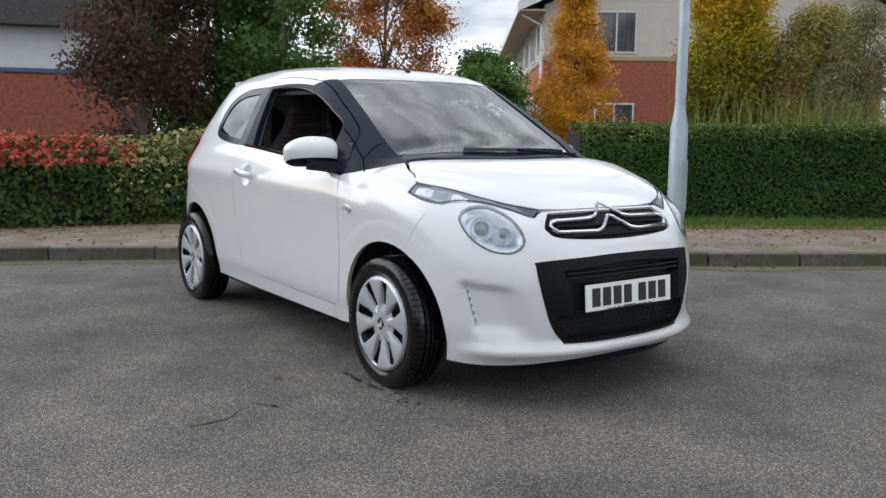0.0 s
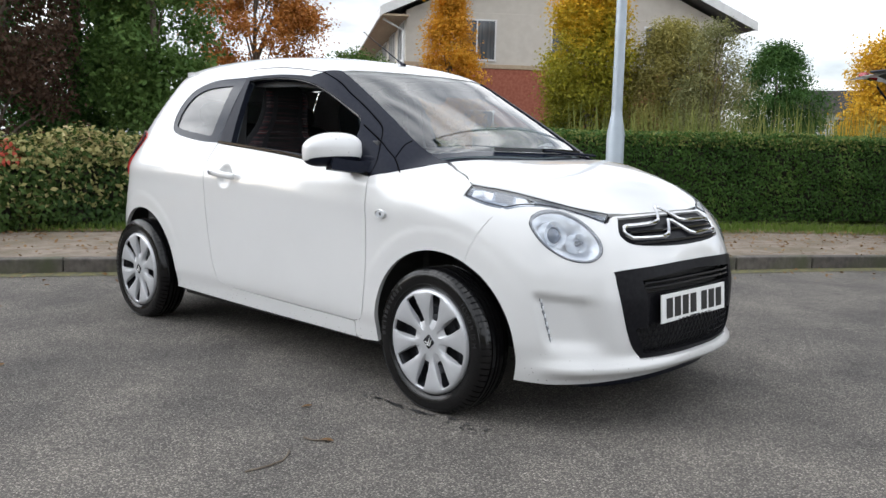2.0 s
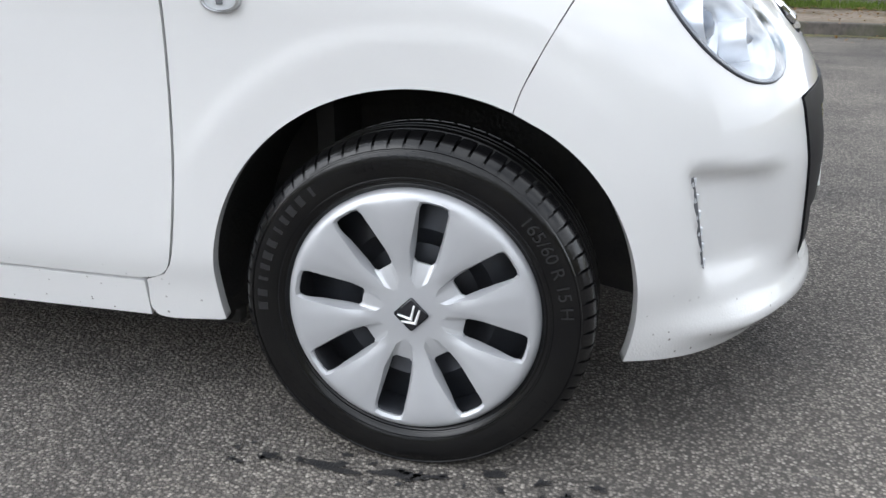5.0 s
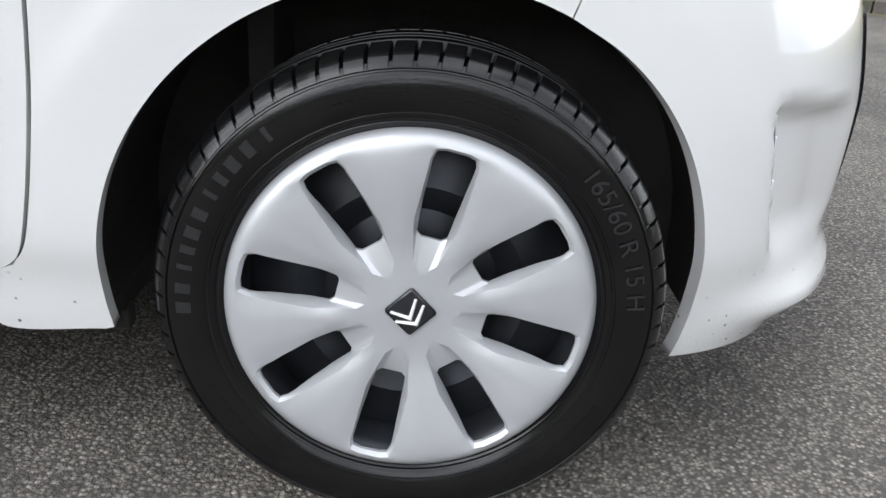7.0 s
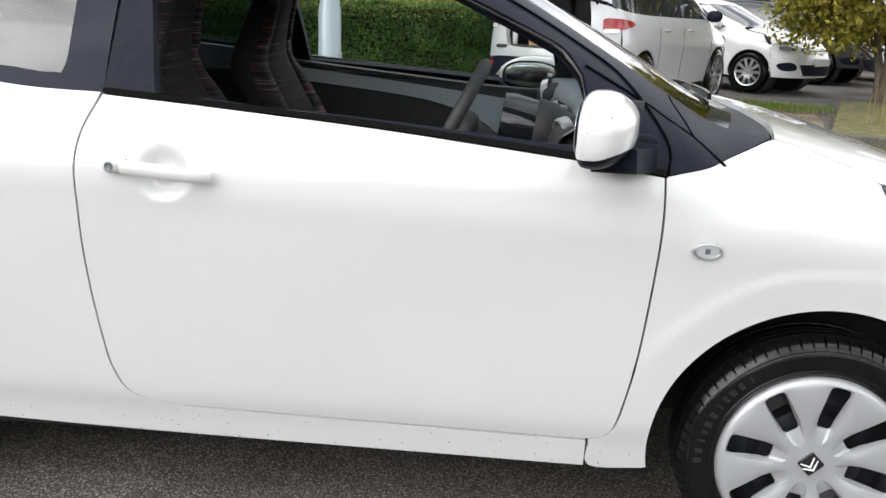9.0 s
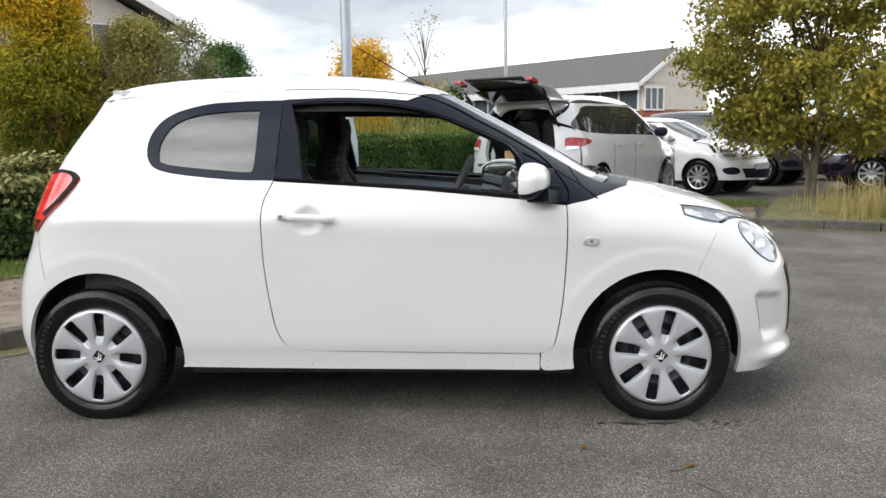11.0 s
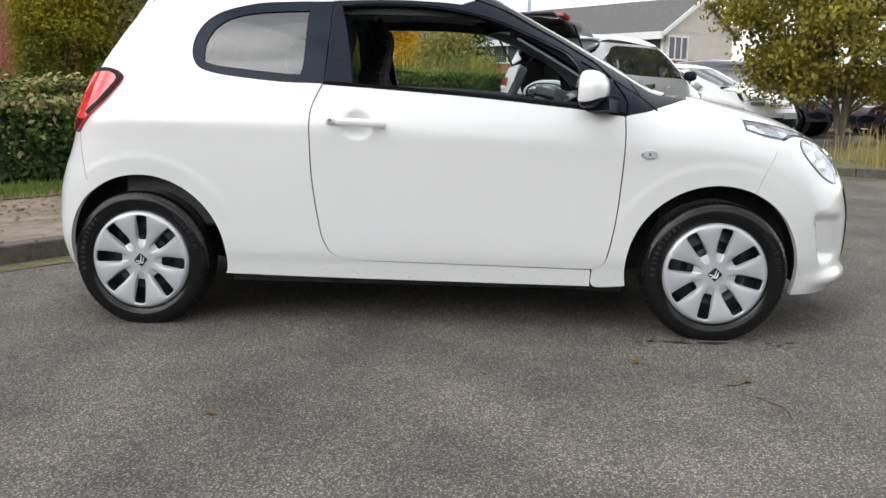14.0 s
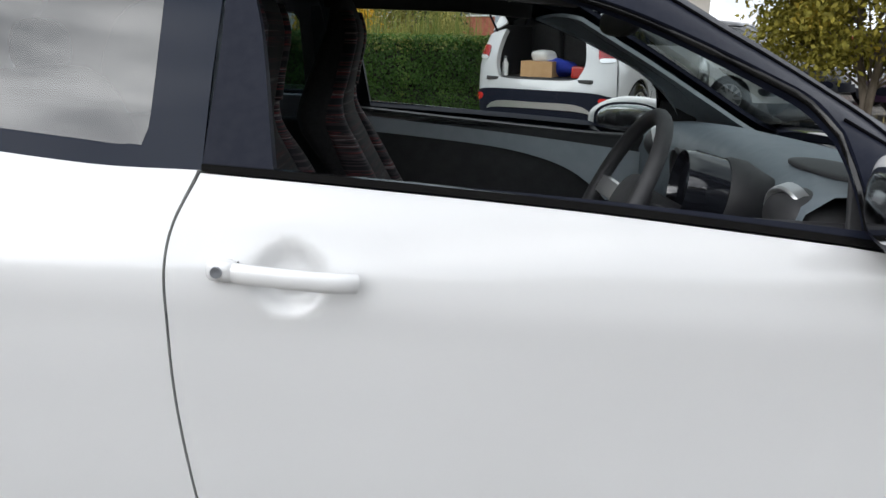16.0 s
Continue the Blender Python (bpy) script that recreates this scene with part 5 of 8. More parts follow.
panel("lamp_border", on_rear, corner(rim_line) + corner(inner_line[::-1]), GRILLE_BLACK, lampR, 0.012, lift=0.015, depth=0.01)
twin = flip(lampR)
for child in list(lampR.children):
    flip(child).parent = twin
hatch_edge = turned([(-1.400, 1.060), (-1.335, 1.16), (-1.225, 1.29), (-1.175, 1.340)], on_side, to_rear)
gate = corner([(0.55, 0.79), (0.535, 0.88), (0.52, 0.96), (0.535, 1.062)]) + corner(hatch_edge) + corner([(0.62, 1.362), (0.4, 1.372)])
panel("tailgate", on_rear, gate + [(-u, z) for u, z in gate[::-1]], WHITE_PAINT, hatchback, 0.035, depth=0.02)
arch_rear = turned([(AXLE_R + 0.355 * math.cos(radians(a)), HUB_Z + 0.355 * math.sin(radians(a))) for a in (126, 140, 155, 170, 182, 192)], on_side, to_rear)
seam_rear = turned([(-1.409, 0.60), (-1.429, 0.70), (-1.442, 0.79)], on_side, to_rear)
rb = corner([(0.80, 0.20)] + arch_rear[::-1]) + corner(seam_rear) + corner([(0.58, 0.792), (0.54, 0.782)])
panel("rear_bumper", on_rear, rb + [(-u, z) for u, z in rb[::-1]] + [(-0.5, 0.19), (0.0, 0.19), (0.5, 0.19)], WHITE_PAINT, hatchback, 0.03, depth=0.02)
spoiler = [(x, y, float(on_top([(x + 0.02, y)])[0][2]) + 0.004) for x, y in ((-1.10, 0.47), (-1.18, 0.39), (-1.235, 0.21), (-1.25, 0.0), (-1.235, -0.21), (-1.18, -0.39), (-1.10, -0.47))]
part("spoiler", bm_sweep(resample(spoiler, 0.05, False), [(-0.028, -0.050), (0.03, -0.050), (0.03, -0.004), (0.0, 0.0), (-0.02, -0.003), (-0.03, -0.012)], up=(0, 0, 1)), WHITE_PAINT, hatchback, "", 50)

# -- under the skin: dark backing behind the gaps, wheel housings, floor --
for ax in (AXLE_F, AXLE_R):
    for s in (1, -1):
        bm = bmesh.new()
        rows = []
        for a in np.linspace(-10, 190, 30):
            c, d = math.cos(radians(a)), math.sin(radians(a))
            edge = min(0.775, -float(on_side([(ax + 0.361 * c, HUB_Z + 0.361 * d)])[0][1]) - 0.012)
            rows.append([bm.verts.new((ax + r * c, s * y, HUB_Z + r * d)) for r, y in ((0.358, edge), (0.366, min(edge - 0.02, 0.70)), (0.366, 0.48), (0.05, 0.46))])
        for p, q in zip(rows, rows[1:]):
            for k in range(3):
                bm.faces.new((p[k], p[k + 1], q[k + 1], q[k]))
        part("wheel_housing", bm, LINER, hatchback, "black moulded arch liner", 60)
part("floor_pan", bm_box((1.62, 1.40, 0.05), (0.0, 0, 0.20), 0.01), UNDER, hatchback)
part("engine_block", bm_box((0.75, 0.80, 0.45), (1.35, 0, 0.42), 0.03), UNDER, hatchback)
part("rear_floor", bm_box((0.75, 0.86, 0.30), (-1.18, 0, 0.40), 0.03), UNDER, hatchback)
for s in (1, -1):
    part("sill_beam", bm_box((1.52, 0.06, 0.10), (0.0, s * 0.69, 0.24), 0.01), UNDER, hatchback)
    part("jacking_lip", bm_box((0.16, 0.03, 0.03), (0.74, s * 0.66, 0.178), 0.006), UNDER, hatchback)
    seam = turned([(x, z) for x, z in DOOR_FRONT], on_side, lambda p: p)
    part("gap_backing", bm_sweep(resample([(x, -s * (-y - 0.016), z) for x, y, z in seam], 0.04, False), [(-0.02, -0.002), (0.02, -0.002), (0.02, 0.002), (-0.02, 0.002)], up=(0, -s, 0)), UNDER, hatchback)
    seam = turned(DOOR_BACK, on_side, lambda p: p)
    part("gap_backing", bm_sweep(resample([(x, -s * (-y - 0.016), z) for x, y, z in seam], 0.04, False), [(-0.02, -0.002), (0.02, -0.002), (0.02, 0.002), (-0.02, 0.002)], up=(0, -s, 0)), UNDER, hatchback)


# -- wheels --
def raised_patch(r0, r1, a0, a1, side, high):
    """A small raised block on a tyre's side between two radii and two angles."""
    bm = bmesh.new()
    rim = [(r0, a0), (r0, a1), (r1, a1), (r1, a0)]
    low = [bm.verts.new((r * math.cos(a), float(side(r)) + 0.0005, r * math.sin(a))) for r, a in rim]
    top = [bm.verts.new((r * math.cos(a), float(side(r)) - high, r * math.sin(a))) for r, a in rim]
    bm.faces.new(top)
    for i in range(4):
        bm.faces.new((low[i], low[(i + 1) % 4], top[(i + 1) % 4], top[i]))
    return bm


def wheel_mesh():
    hub = thing("wheel", "", "")
    for key in ("label", "category"):
        if key in hub:
            del hub[key]
    R, W = TYRE_R, 0.0825
    prof = [(0.196, -0.055), (0.203, -0.066), (0.214, -0.0745), (0.222, -0.0785), (0.232, -0.0820), (0.246, -0.0832), (0.258, -0.0815), (0.266, -0.0785), (0.2725, -0.0740), (0.2785, -0.0675), (0.2828, -0.0590), (0.2855, -0.0500), (0.2868, -0.0385)]
    grooves = [(R - 0.008, -0.0365), (R - 0.008, -0.0315), (R, -0.030), (R, -0.013), (R - 0.008, -0.0115), (R - 0.008, -0.0065), (R, -0.005)]
    half_tyre = prof + grooves
    whole = half_tyre + [(r, -y) for r, y in half_tyre[::-1]]
    # shoulder blocks parted by narrow slanting slits
    pitch = 2 * math.pi / 70
    turns = [(k * pitch + f * pitch, cut) for k in range(70) for f, cut in ((0.0, 0), (0.42, 0), (0.80, 0), (0.83, 1), (0.955, 1), (0.985, 0))]
    verts = []
    for r, y in whole:
        shoulder = abs(y) > 0.037 and r > 0.2715
        for a, cut in turns:
            q = r - 0.0075 * ease(0.2715, 0.279, r) * cut if shoulder else r
            w = y - math.copysign(0.0035, y) * cut if shoulder and r < 0.2835 else y
            t = a - 0.55 * max(0.0, r - 0.270) + 0.25 * (abs(y) - 0.06) * (abs(y) < 0.06)
            verts.append((q * math.cos(t), w, max(q * math.sin(t), -HUB_Z + 0.001)))
    n = len(turns)
    faces = [(i * n + k, i * n + (k + 1) % n, (i + 1) * n + (k + 1) % n, (i + 1) * n + k) for i in range(len(whole) - 1) for k in range(n)]
    tyre = mesh_object("tyre", verts, faces, RUBBER, hub, True, "glossy black road tyre with slit shoulder blocks")
    tyre.data.set_sharp_from_angle(angle=radians(35))
    # raised rings, rows of dashes on the sidewall
    bm = bm_lathe([(0.2095, -0.0715), (0.2105, -0.0740), (0.2125, -0.0752), (0.2135, -0.0745)], 72, "Y")
    bm_add(bm, bm_lathe([(0.2195, -0.0775), (0.2205, -0.0795), (0.2225, -0.0803), (0.2235, -0.0792)], 72, "Y"))
    bm_add(bm, bm_lathe([(0.2635, -0.0795), (0.2645, -0.0812), (0.2660, -0.0805), (0.2670, -0.078)], 72, "Y"))
    side_y = curve([0.232, 0.246, 0.258, 0.266], [-0.0820, -0.0832, -0.0815, -0.0785])
    for k in range(15):
        a = radians(66 + k * 3.1)
        for q in range(5):
            r0, r1 = 0.2385 + q * 0.0048, 0.2418 + q * 0.0048
            wide = radians(2.3 if (k + q) % 4 else 1.6)
            bm_add(bm, raised_patch(r0, r1, a, a + wide, side_y, 0.0020))
    for a0, count, step in ((205, 10, 4.2), (300, 9, 4.0)):
        for k in range(count):
            a = radians(a0 + k * step)
            bm_add(bm, raised_patch(0.2385, 0.2525, a, a + radians(2.4), side_y, 0.0008))
    bmesh.ops.recalc_face_normals(bm, faces=bm.faces)
    part("sidewall_ribs", bm, RUBBER, tyre)
    size_text(tyre, "165/60 R 15 H", 0.2350, radians(25), 0.021)
    for k in range(11):
        a = radians(128 + 5.2 * k)
        part("sidewall_mark", raised_patch(0.2375, 0.2535, a, a + radians((1.2, 2.6, 2.9, 2.0)[k % 4]), side_y, 0.0011), RUBBER_GLOSS, tyre)
    # steel wheel behind the cover
    bm = bm_lathe([(0.197, -0.058), (0.190, -0.050), (0.186, 0.06), (0.19, 0.075)], 48, "Y")
    bm_add(bm, bm_lathe([(0.187, -0.012), (0.165, -0.020), (0.13, -0.030), (0.10, -0.016), (0.07, -0.026), (0.02, -0.026)], 48, "Y"))
    part("rim", bm, STEEL, hub, "dark steel wheel rim", 40)
    bm = bm_lathe([(0.12, 0.022), (0.12, 0.034), (0.02, 0.034), (0.02, 0.022)], 40, "Y", True)
    part("brake_disc", bm, STEEL, hub, smooth=40)
    # cover with eight slots
    def slot_ring(a0, points, n=40):
        """A closed outline of (radius, half width) points, cut into n equal steps."""
        half = [(r * math.cos(a0) - w * math.sin(a0), r * math.sin(a0) + w * math.cos(a0)) for r, w in points]
        back = [(r * math.cos(a0) + w * math.sin(a0), r * math.sin(a0) - w * math.cos(a0)) for r, w in points[::-1]]
        line = np.array(half + back)
        line = np.vstack((line, line[:1]))
        d = np.concatenate(([0], np.cumsum(np.linalg.norm(np.diff(line, axis=0), axis=1))))
        out = []
        for k in range(len(points) * 2):
            for j in range(4):
                s0 = d[k] + (d[k + 1] - d[k]) * j / 4
                out.append((np.interp(s0, d, line[:, 0]), np.interp(s0, d, line[:, 1])))
        return np.array(out)

    holes, cups = [], []
    for k in range(8):
        a0 = radians(33 + 45 * k)
        holes.append(slot_ring(a0, [(0.084, 0.0115), (0.089, 0.0172), (0.130, 0.0205), (0.175, 0.0230), (0.1840, 0.0205), (0.1865, 0.0115)]))
        cups.append(slot_ring(a0, [(0.049, 0.0050), (0.058, 0.0135), (0.105, 0.0245), (0.177, 0.0255), (0.1875, 0.0225), (0.1905, 0.0120)]))
    turn = np.linspace(0, 2 * math.pi, 120, endpoint=False)
    rim_line = np.array([(0.194 * math.cos(t), 0.194 * math.sin(t)) for t in turn])
    v, f = fill(rim_line, 0.006, cups)
    form = curve([0.0, 0.030, 0.040, 0.055, 0.10, 0.14, 0.176, 0.188, 0.197, 0.203, 0.2065], [0.013, 0.013, 0.0125, 0.0125, 0.0175, 0.0220, 0.0245, 0.0235, 0.020, 0.0125, 0.0])

    def rise(a, b):
        """Height of the cover: each spoke a long petal with a flat crest and falling flanks."""
        r, t = math.hypot(a, b), math.atan2(b, a) - radians(55.5)
        d = t - round(t / (math.pi / 4)) * math.pi / 4
        wide = max(0.008, r * math.tan(math.pi / 8) - 0.022)
        flank = max(0.0, abs(r * math.sin(d)) / wide - 0.35) / 0.65
        return float(form(r)) - 0.0045 * min(1.0, flank) ** 1.2 * float(ease(0.055, 0.10, r)) * float(ease(0.193, 0.180, r))

    verts = [(a, -0.060 - rise(a, b), b) for a, b in v]
    faces = [tuple(q) for q in f]
    for hole, cup in zip(holes, cups):
        n = len(hole)
        at = len(verts)
        verts += [(a, -0.060 - rise(a, b), b) for a, b in cup]
        verts += [(a, -0.060 - rise(c, d) + 0.0100 * min(1, 0.30 + math.hypot(a - c, b - d) / 0.022), b) for (a, b), (c, d) in zip(hole, cup)]
        verts += [(a, verts[at + n + i][1] + 0.005, b) for i, (a, b) in enumerate(hole)]
        for i in range(n):
            j = (i + 1) % n
            faces += [(at + i, at + j, at + n + j, at + n + i), (at + n + i, at + n + j, at + 2 * n + j, at + 2 * n + i)]
    at = len(verts)
    n = len(rim_line)
    rings = [(0.194, float(form(0.194))), (0.198, float(form(0.198))), (0.2015, float(form(0.2015))), (0.204, 0.0105), (0.2058, 0.005), (0.2065, -0.002), (0.2065, -0.012)]
    for radius, high in rings:
        verts += [(radius * math.cos(t), -0.060 - high, radius * math.sin(t)) for t in turn]
    for k in range(len(rings) - 1):
        faces += [(at + k * n + i, at + k * n + (i + 1) % n, at + (k + 1) * n + (i + 1) % n, at + (k + 1) * n + i) for i in range(n)]
    cap = mesh_object("wheel_cover", verts, faces, CAP_SILVER, hub, True, "silver eight-spoke plastic wheel cover")
    bmx = bmesh.new()
    bmx.from_mesh(cap.data)
    bmesh.ops.remove_doubles(bmx, verts=bmx.verts, dist=1e-5)
    bmesh.ops.recalc_face_normals(bmx, faces=bmx.faces)
    if sum(q.normal.y for q in bmx.faces) > 0:
        bmesh.ops.reverse_faces(bmx, faces=bmx.faces)
    bmx.to_mesh(cap.data)
    cap.data.set_sharp_from_angle(angle=radians(26))
    bmx.free()
    badge = part("cap_badge", bm_box((0.042, 0.004, 0.042), (0, 0, 0), 0.004, segments=3), BLACK_GLOSS, cap, "black diamond badge with silver chevrons", 40)
    badge.matrix_local = pose(0, -0.0738, 0, 0, 45, 0)
    for line in (((-0.022, -0.001), (0.0, -0.0075), (0.005, 0.016)), ((-0.016, -0.0125), (0.007, -0.0140), (0.014, 0.009))):
        part("chevron", bm_tube([(x, -0.0765, z) for x, z in line], [0.0016, 0.0030, 0.0016], 8), PLATE_WHITE, cap, smooth=50)
    return hub


def size_text(parent, words, radius, middle, size):
    """Raised writing set round the sidewall."""
    cu = bpy.data.curves.new("size_marking", "FONT")
    cu.body, cu.size, cu.align_x, cu.extrude = words, size * 1.35, "CENTER", 0.0
    tmp = new("size_marking", cu)
    deps = bpy.context.evaluated_depsgraph_get()
    me = bpy.data.meshes.new_from_object(tmp.evaluated_get(deps))
    bpy.data.objects.remove(tmp)
    for v in me.vertices:
        x, y = v.co.x, v.co.y
        a = middle - x / radius
        r = radius + y
        v.co = (r * math.cos(a), -0.0845, r * math.sin(a))
    me.materials.clear()
    me.materials.append(RUBBER_GLOSS)
    ob = new("size_marking", me)
    ob.parent = parent


RUBBER_GLOSS = material("rubber_mark", (0.018, 0.018, 0.019), 0.40, spec=0.4)
first = wheel_mesh()
first.parent = hatchback
first.matrix_local = pose(AXLE_F, -0.7125 - 0.005, HUB_Z)


def copy_part(ob, m, turn_tyre=0.0):
    twin = copy_thing(ob, m)
    twin.parent = hatchback
    twin.matrix_local = m
    return twin


copy_part(first, pose(AXLE_R, -0.7125 - 0.005, HUB_Z, 0, -8, 0))
copy_part(first, pose(AXLE_F, 0.7125, HUB_Z, 0, 0, 180))
copy_part(first, pose(AXLE_R, 0.7125, HUB_Z, 0, 15, 180))


# -- door handle, indicator, mirror --
def surface(x, z):
    p = on_side([(x, z)])
    return Vector(p[0]), Vector(outward(p)[0])


for s in (-1, 1):
    a, _ = surface(-0.225, 0.850)
    bar = [(-0.335, -0.020, 0.856), (-0.315, -0.027, 0.8555), (-0.24, -0.036, 0.852), (-0.175, -0.030, 0.8465), (-0.150, -0.014, 0.843)]
    line = [(x, s * (-surface(x, z)[0].y - dy), z) for x, dy, z in bar]
    handle = part("door_handle", bm_sweep(resample(line, 0.012, False), [(-0.007, -0.013), (0.004, -0.016), (0.009, -0.010), (0.010, 0.006), (0.004, 0.014), (-0.007, 0.013)], up=(0, 0, 1)), WHITE_PAINT, hatchback, "white pull handle", 60)
    lockp = surface(-0.358, 0.856)[0]
    cap = part("lock_cover", bm_box((0.046, 0.034, 0.034), bevel=0.013, segments=4), WHITE_PAINT, handle, smooth=40)
    cap.matrix_local = pose(lockp.x, s * (-lockp.y + 0.008), lockp.z, 0, 3, 0)
    key = part("lock", bm_lathe([(0.0003, 0.002), (0.006, 0.003), (0.0085, 0.0035), (0.0095, 0.0)], 20, "Y"), LAMP_DARK, handle, "round metal key lock")
    key.matrix_local = pose(lockp.x - 0.004, s * (-lockp.y + 0.0247), lockp.z, 180 if s < 0 else 0, 0, 0)
    slit = part("slit", bm_box((0.0022, 0.026, 0.022), bevel=0.0005), RUBBER, handle)
    slit.matrix_local = pose(-0.3345, s * (-surface(-0.3345, 0.857)[0].y + 0.0105), 0.8565, 0, 3, 0)
    p, n = surface(0.890, 0.742)
    ring = bm_lathe([(0.0004, 0.006), (0.5, 0.0075), (0.80, 0.006)], 28)
    bmesh.ops.scale(ring, vec=(0.031, 0.0175, 0.7), verts=ring.verts)
    edge = bm_lathe([(0.80, 0.004), (0.84, 0.0085), (0.94, 0.0075), (1.0, 0.0)], 28)
    bmesh.ops.scale(edge, vec=(0.032, 0.0185, 1.0), verts=edge.verts)
    if s > 0:
        p, n = Vector((p.x, -p.y, p.z)), Vector((n.x, -n.y, n.z))
    repeater = part("side_repeater", edge, SATIN, hatchback, "oval clear side indicator in bright ring", 50)
    repeater.matrix_local = seat_frame(p, n)
    part("repeater_lens", ring, LAMP_REFLECTOR, repeater, smooth=50)
    part("repeater_bulb", bm_box((0.010, 0.012, 0.003), (0, 0, 0.006), 0.001), LAMP_DARK, repeater)


def egg(rx, ry, rz, cut=None, n=20, power=2.6):
    """A rounded block; cut: keeps z above (positive) or below it."""
    bm = bmesh.new()
    bmesh.ops.create_uvsphere(bm, u_segments=n * 2, v_segments=n, radius=1.0)
    for v in bm.verts:
        m = sum(abs(c) ** power for c in v.co) ** (1 / power)
        v.co = (v.co.x / m * rx, v.co.y / m * ry, v.co.z / m * rz)
    if cut is not None:
        keep_up, z = cut
        bmesh.ops.bisect_plane(bm, geom=bm.verts[:] + bm.edges[:] + bm.faces[:], plane_co=(0, 0, z), plane_no=(0, 0, 1), clear_inner=keep_up, clear_outer=not keep_up)
    return bm


def mirror_form(s, cut):
    """The mirror's housing: rounded, flat-backed, tapering outwards."""
    bm = egg(0.066, 0.124, 0.070, cut, 24, 3.6)
    for v in bm.verts:
        out = max(0.0, s * v.co.y / 0.116)
        v.co.z = (v.co.z * (1 - 0.34 * out**2) if v.co.z > 0 else v.co.z) - 0.006 * out
        if v.co.x > 0:
            v.co.z *= 1 - 0.38 * (v.co.x / 0.066) ** 1.6
        if v.co.x < -0.02:
            v.co.x = -0.02 + (v.co.x + 0.02) * 0.5
        if v.co.x > -0.02:
            v.co.x -= 0.02 * out**2 * (v.co.x + 0.02) / 0.086
    return bm


for s in (-1, 1):
    # the far one is folded back along the door
    place = pose(0.650, -0.852, 0.990, 0, 0, -12) if s < 0 else pose(0.545, 0.775, 0.965, 0, 0, 84)
    mirror = part("door_mirror", mirror_form(s, (True, -0.040)), WHITE_PAINT, hatchback, "white door mirror on black base", 50)
    mirror.matrix_local = place
    low = mirror_form(s, (False, -0.041))
    for v in low.verts:
        v.co = (v.co.x * 0.97, v.co.y * 0.98, -0.041 + (v.co.z + 0.041) * 0.95)
    part("mirror_base", low, BLACK_TRIM, mirror, smooth=50)
    part("mirror_rim", egg(0.007, 0.108, 0.056), BLACK_TRIM, mirror, smooth=50).matrix_local = pose(-0.037, 0, -0.002)
    part("mirror_glass", egg(0.004, 0.098, 0.048), CHROME, mirror, smooth=50).matrix_local = pose(-0.0415, 0, -0.002)
    arm = part("mirror_arm", bm_sweep([(0.735, s * 0.70, 0.915), (0.722, s * 0.75, 0.917), (0.70, s * 0.80, 0.922), (0.665, s * 0.88, 0.932)], [(-0.055, -0.020), (0.035, -0.026), (0.05, 0.022), (-0.05, 0.026)], up=(0, 0, 1)), BLACK_TRIM, mirror, smooth=60)
    arm.matrix_local = place.inverted() if s < 0 else place.inverted() @ pose(0.30, 0.41, 0.0, 0, 0, 0) @ pose(0, 0, 0) @ Matrix.Diagonal((0.6, 0.45, 1, 1))
    foot = part("mirror_foot", egg(0.07, 0.02, 0.045), BLACK_TRIM, mirror, smooth=60)
    foot.matrix_local = place.inverted() @ pose(0.725, s * 0.722, 0.925, -s * 14, 0, 0)

# split lines in the pillar cover
p0 = [tuple(q) for q in on_pillar(to_pillar([(0.855, -0.688, 0.960), (0.838, -0.642, 0.99), (0.822, -0.60, 1.014), (0.818, -0.56, 1.03)]))]
p1 = turned([(0.622, 1.095), (0.746, 1.027), (0.80, 0.993), (0.857, 0.958), (0.922, 0.906)], on_side, lambda p: p)
p2 = turned([(x, z) for x, z in JOINT], on_side, lambda p: p)
for line in (p0, p1, p2):
    pts = np.array(line)
    pts = pts + outward(pts) * 0.0005
    part("cover_joint", bm_tube(resample(pts, 0.02, False), 0.0034, 6), JOINT_BLACK, hatchback)

# -- aerial, wiper --
base = on_top([(0.165, 0.0)])[0]
part("aerial", bm_tube([base, base + np.array((-0.02, 0, 0.014)), base + np.array((-0.05, 0, 0.032)), base + np.array((-0.318, 0, 0.192))], [0.014, 0.008, 0.0035, 0.002], 8), BLACK_TRIM, hatchback, "thin black roof aerial leaning back", 50)
w = on_top([(x, y) for x, y in ((1.055, 0.44), (1.05, 0.34), (1.03, 0.22), (1.012, 0.10))])
w[:, 2] += 0.014
wiper = part("wiper", bm_tube(w, 0.007, 6), BLACK_TRIM, hatchback, "black windscreen wiper at rest")
w = on_top([(x, y) for x, y in ((0.975, 0.42), (0.995, 0.25), (1.005, 0.08), (1.0, -0.08), (0.985, -0.22))])
w[:, 2] += 0.010
part("blade", bm_sweep(w, [(-0.006, -0.008), (0.006, -0.008), (0.004, 0.010), (-0.004, 0.010)]), RUBBER, wiper)
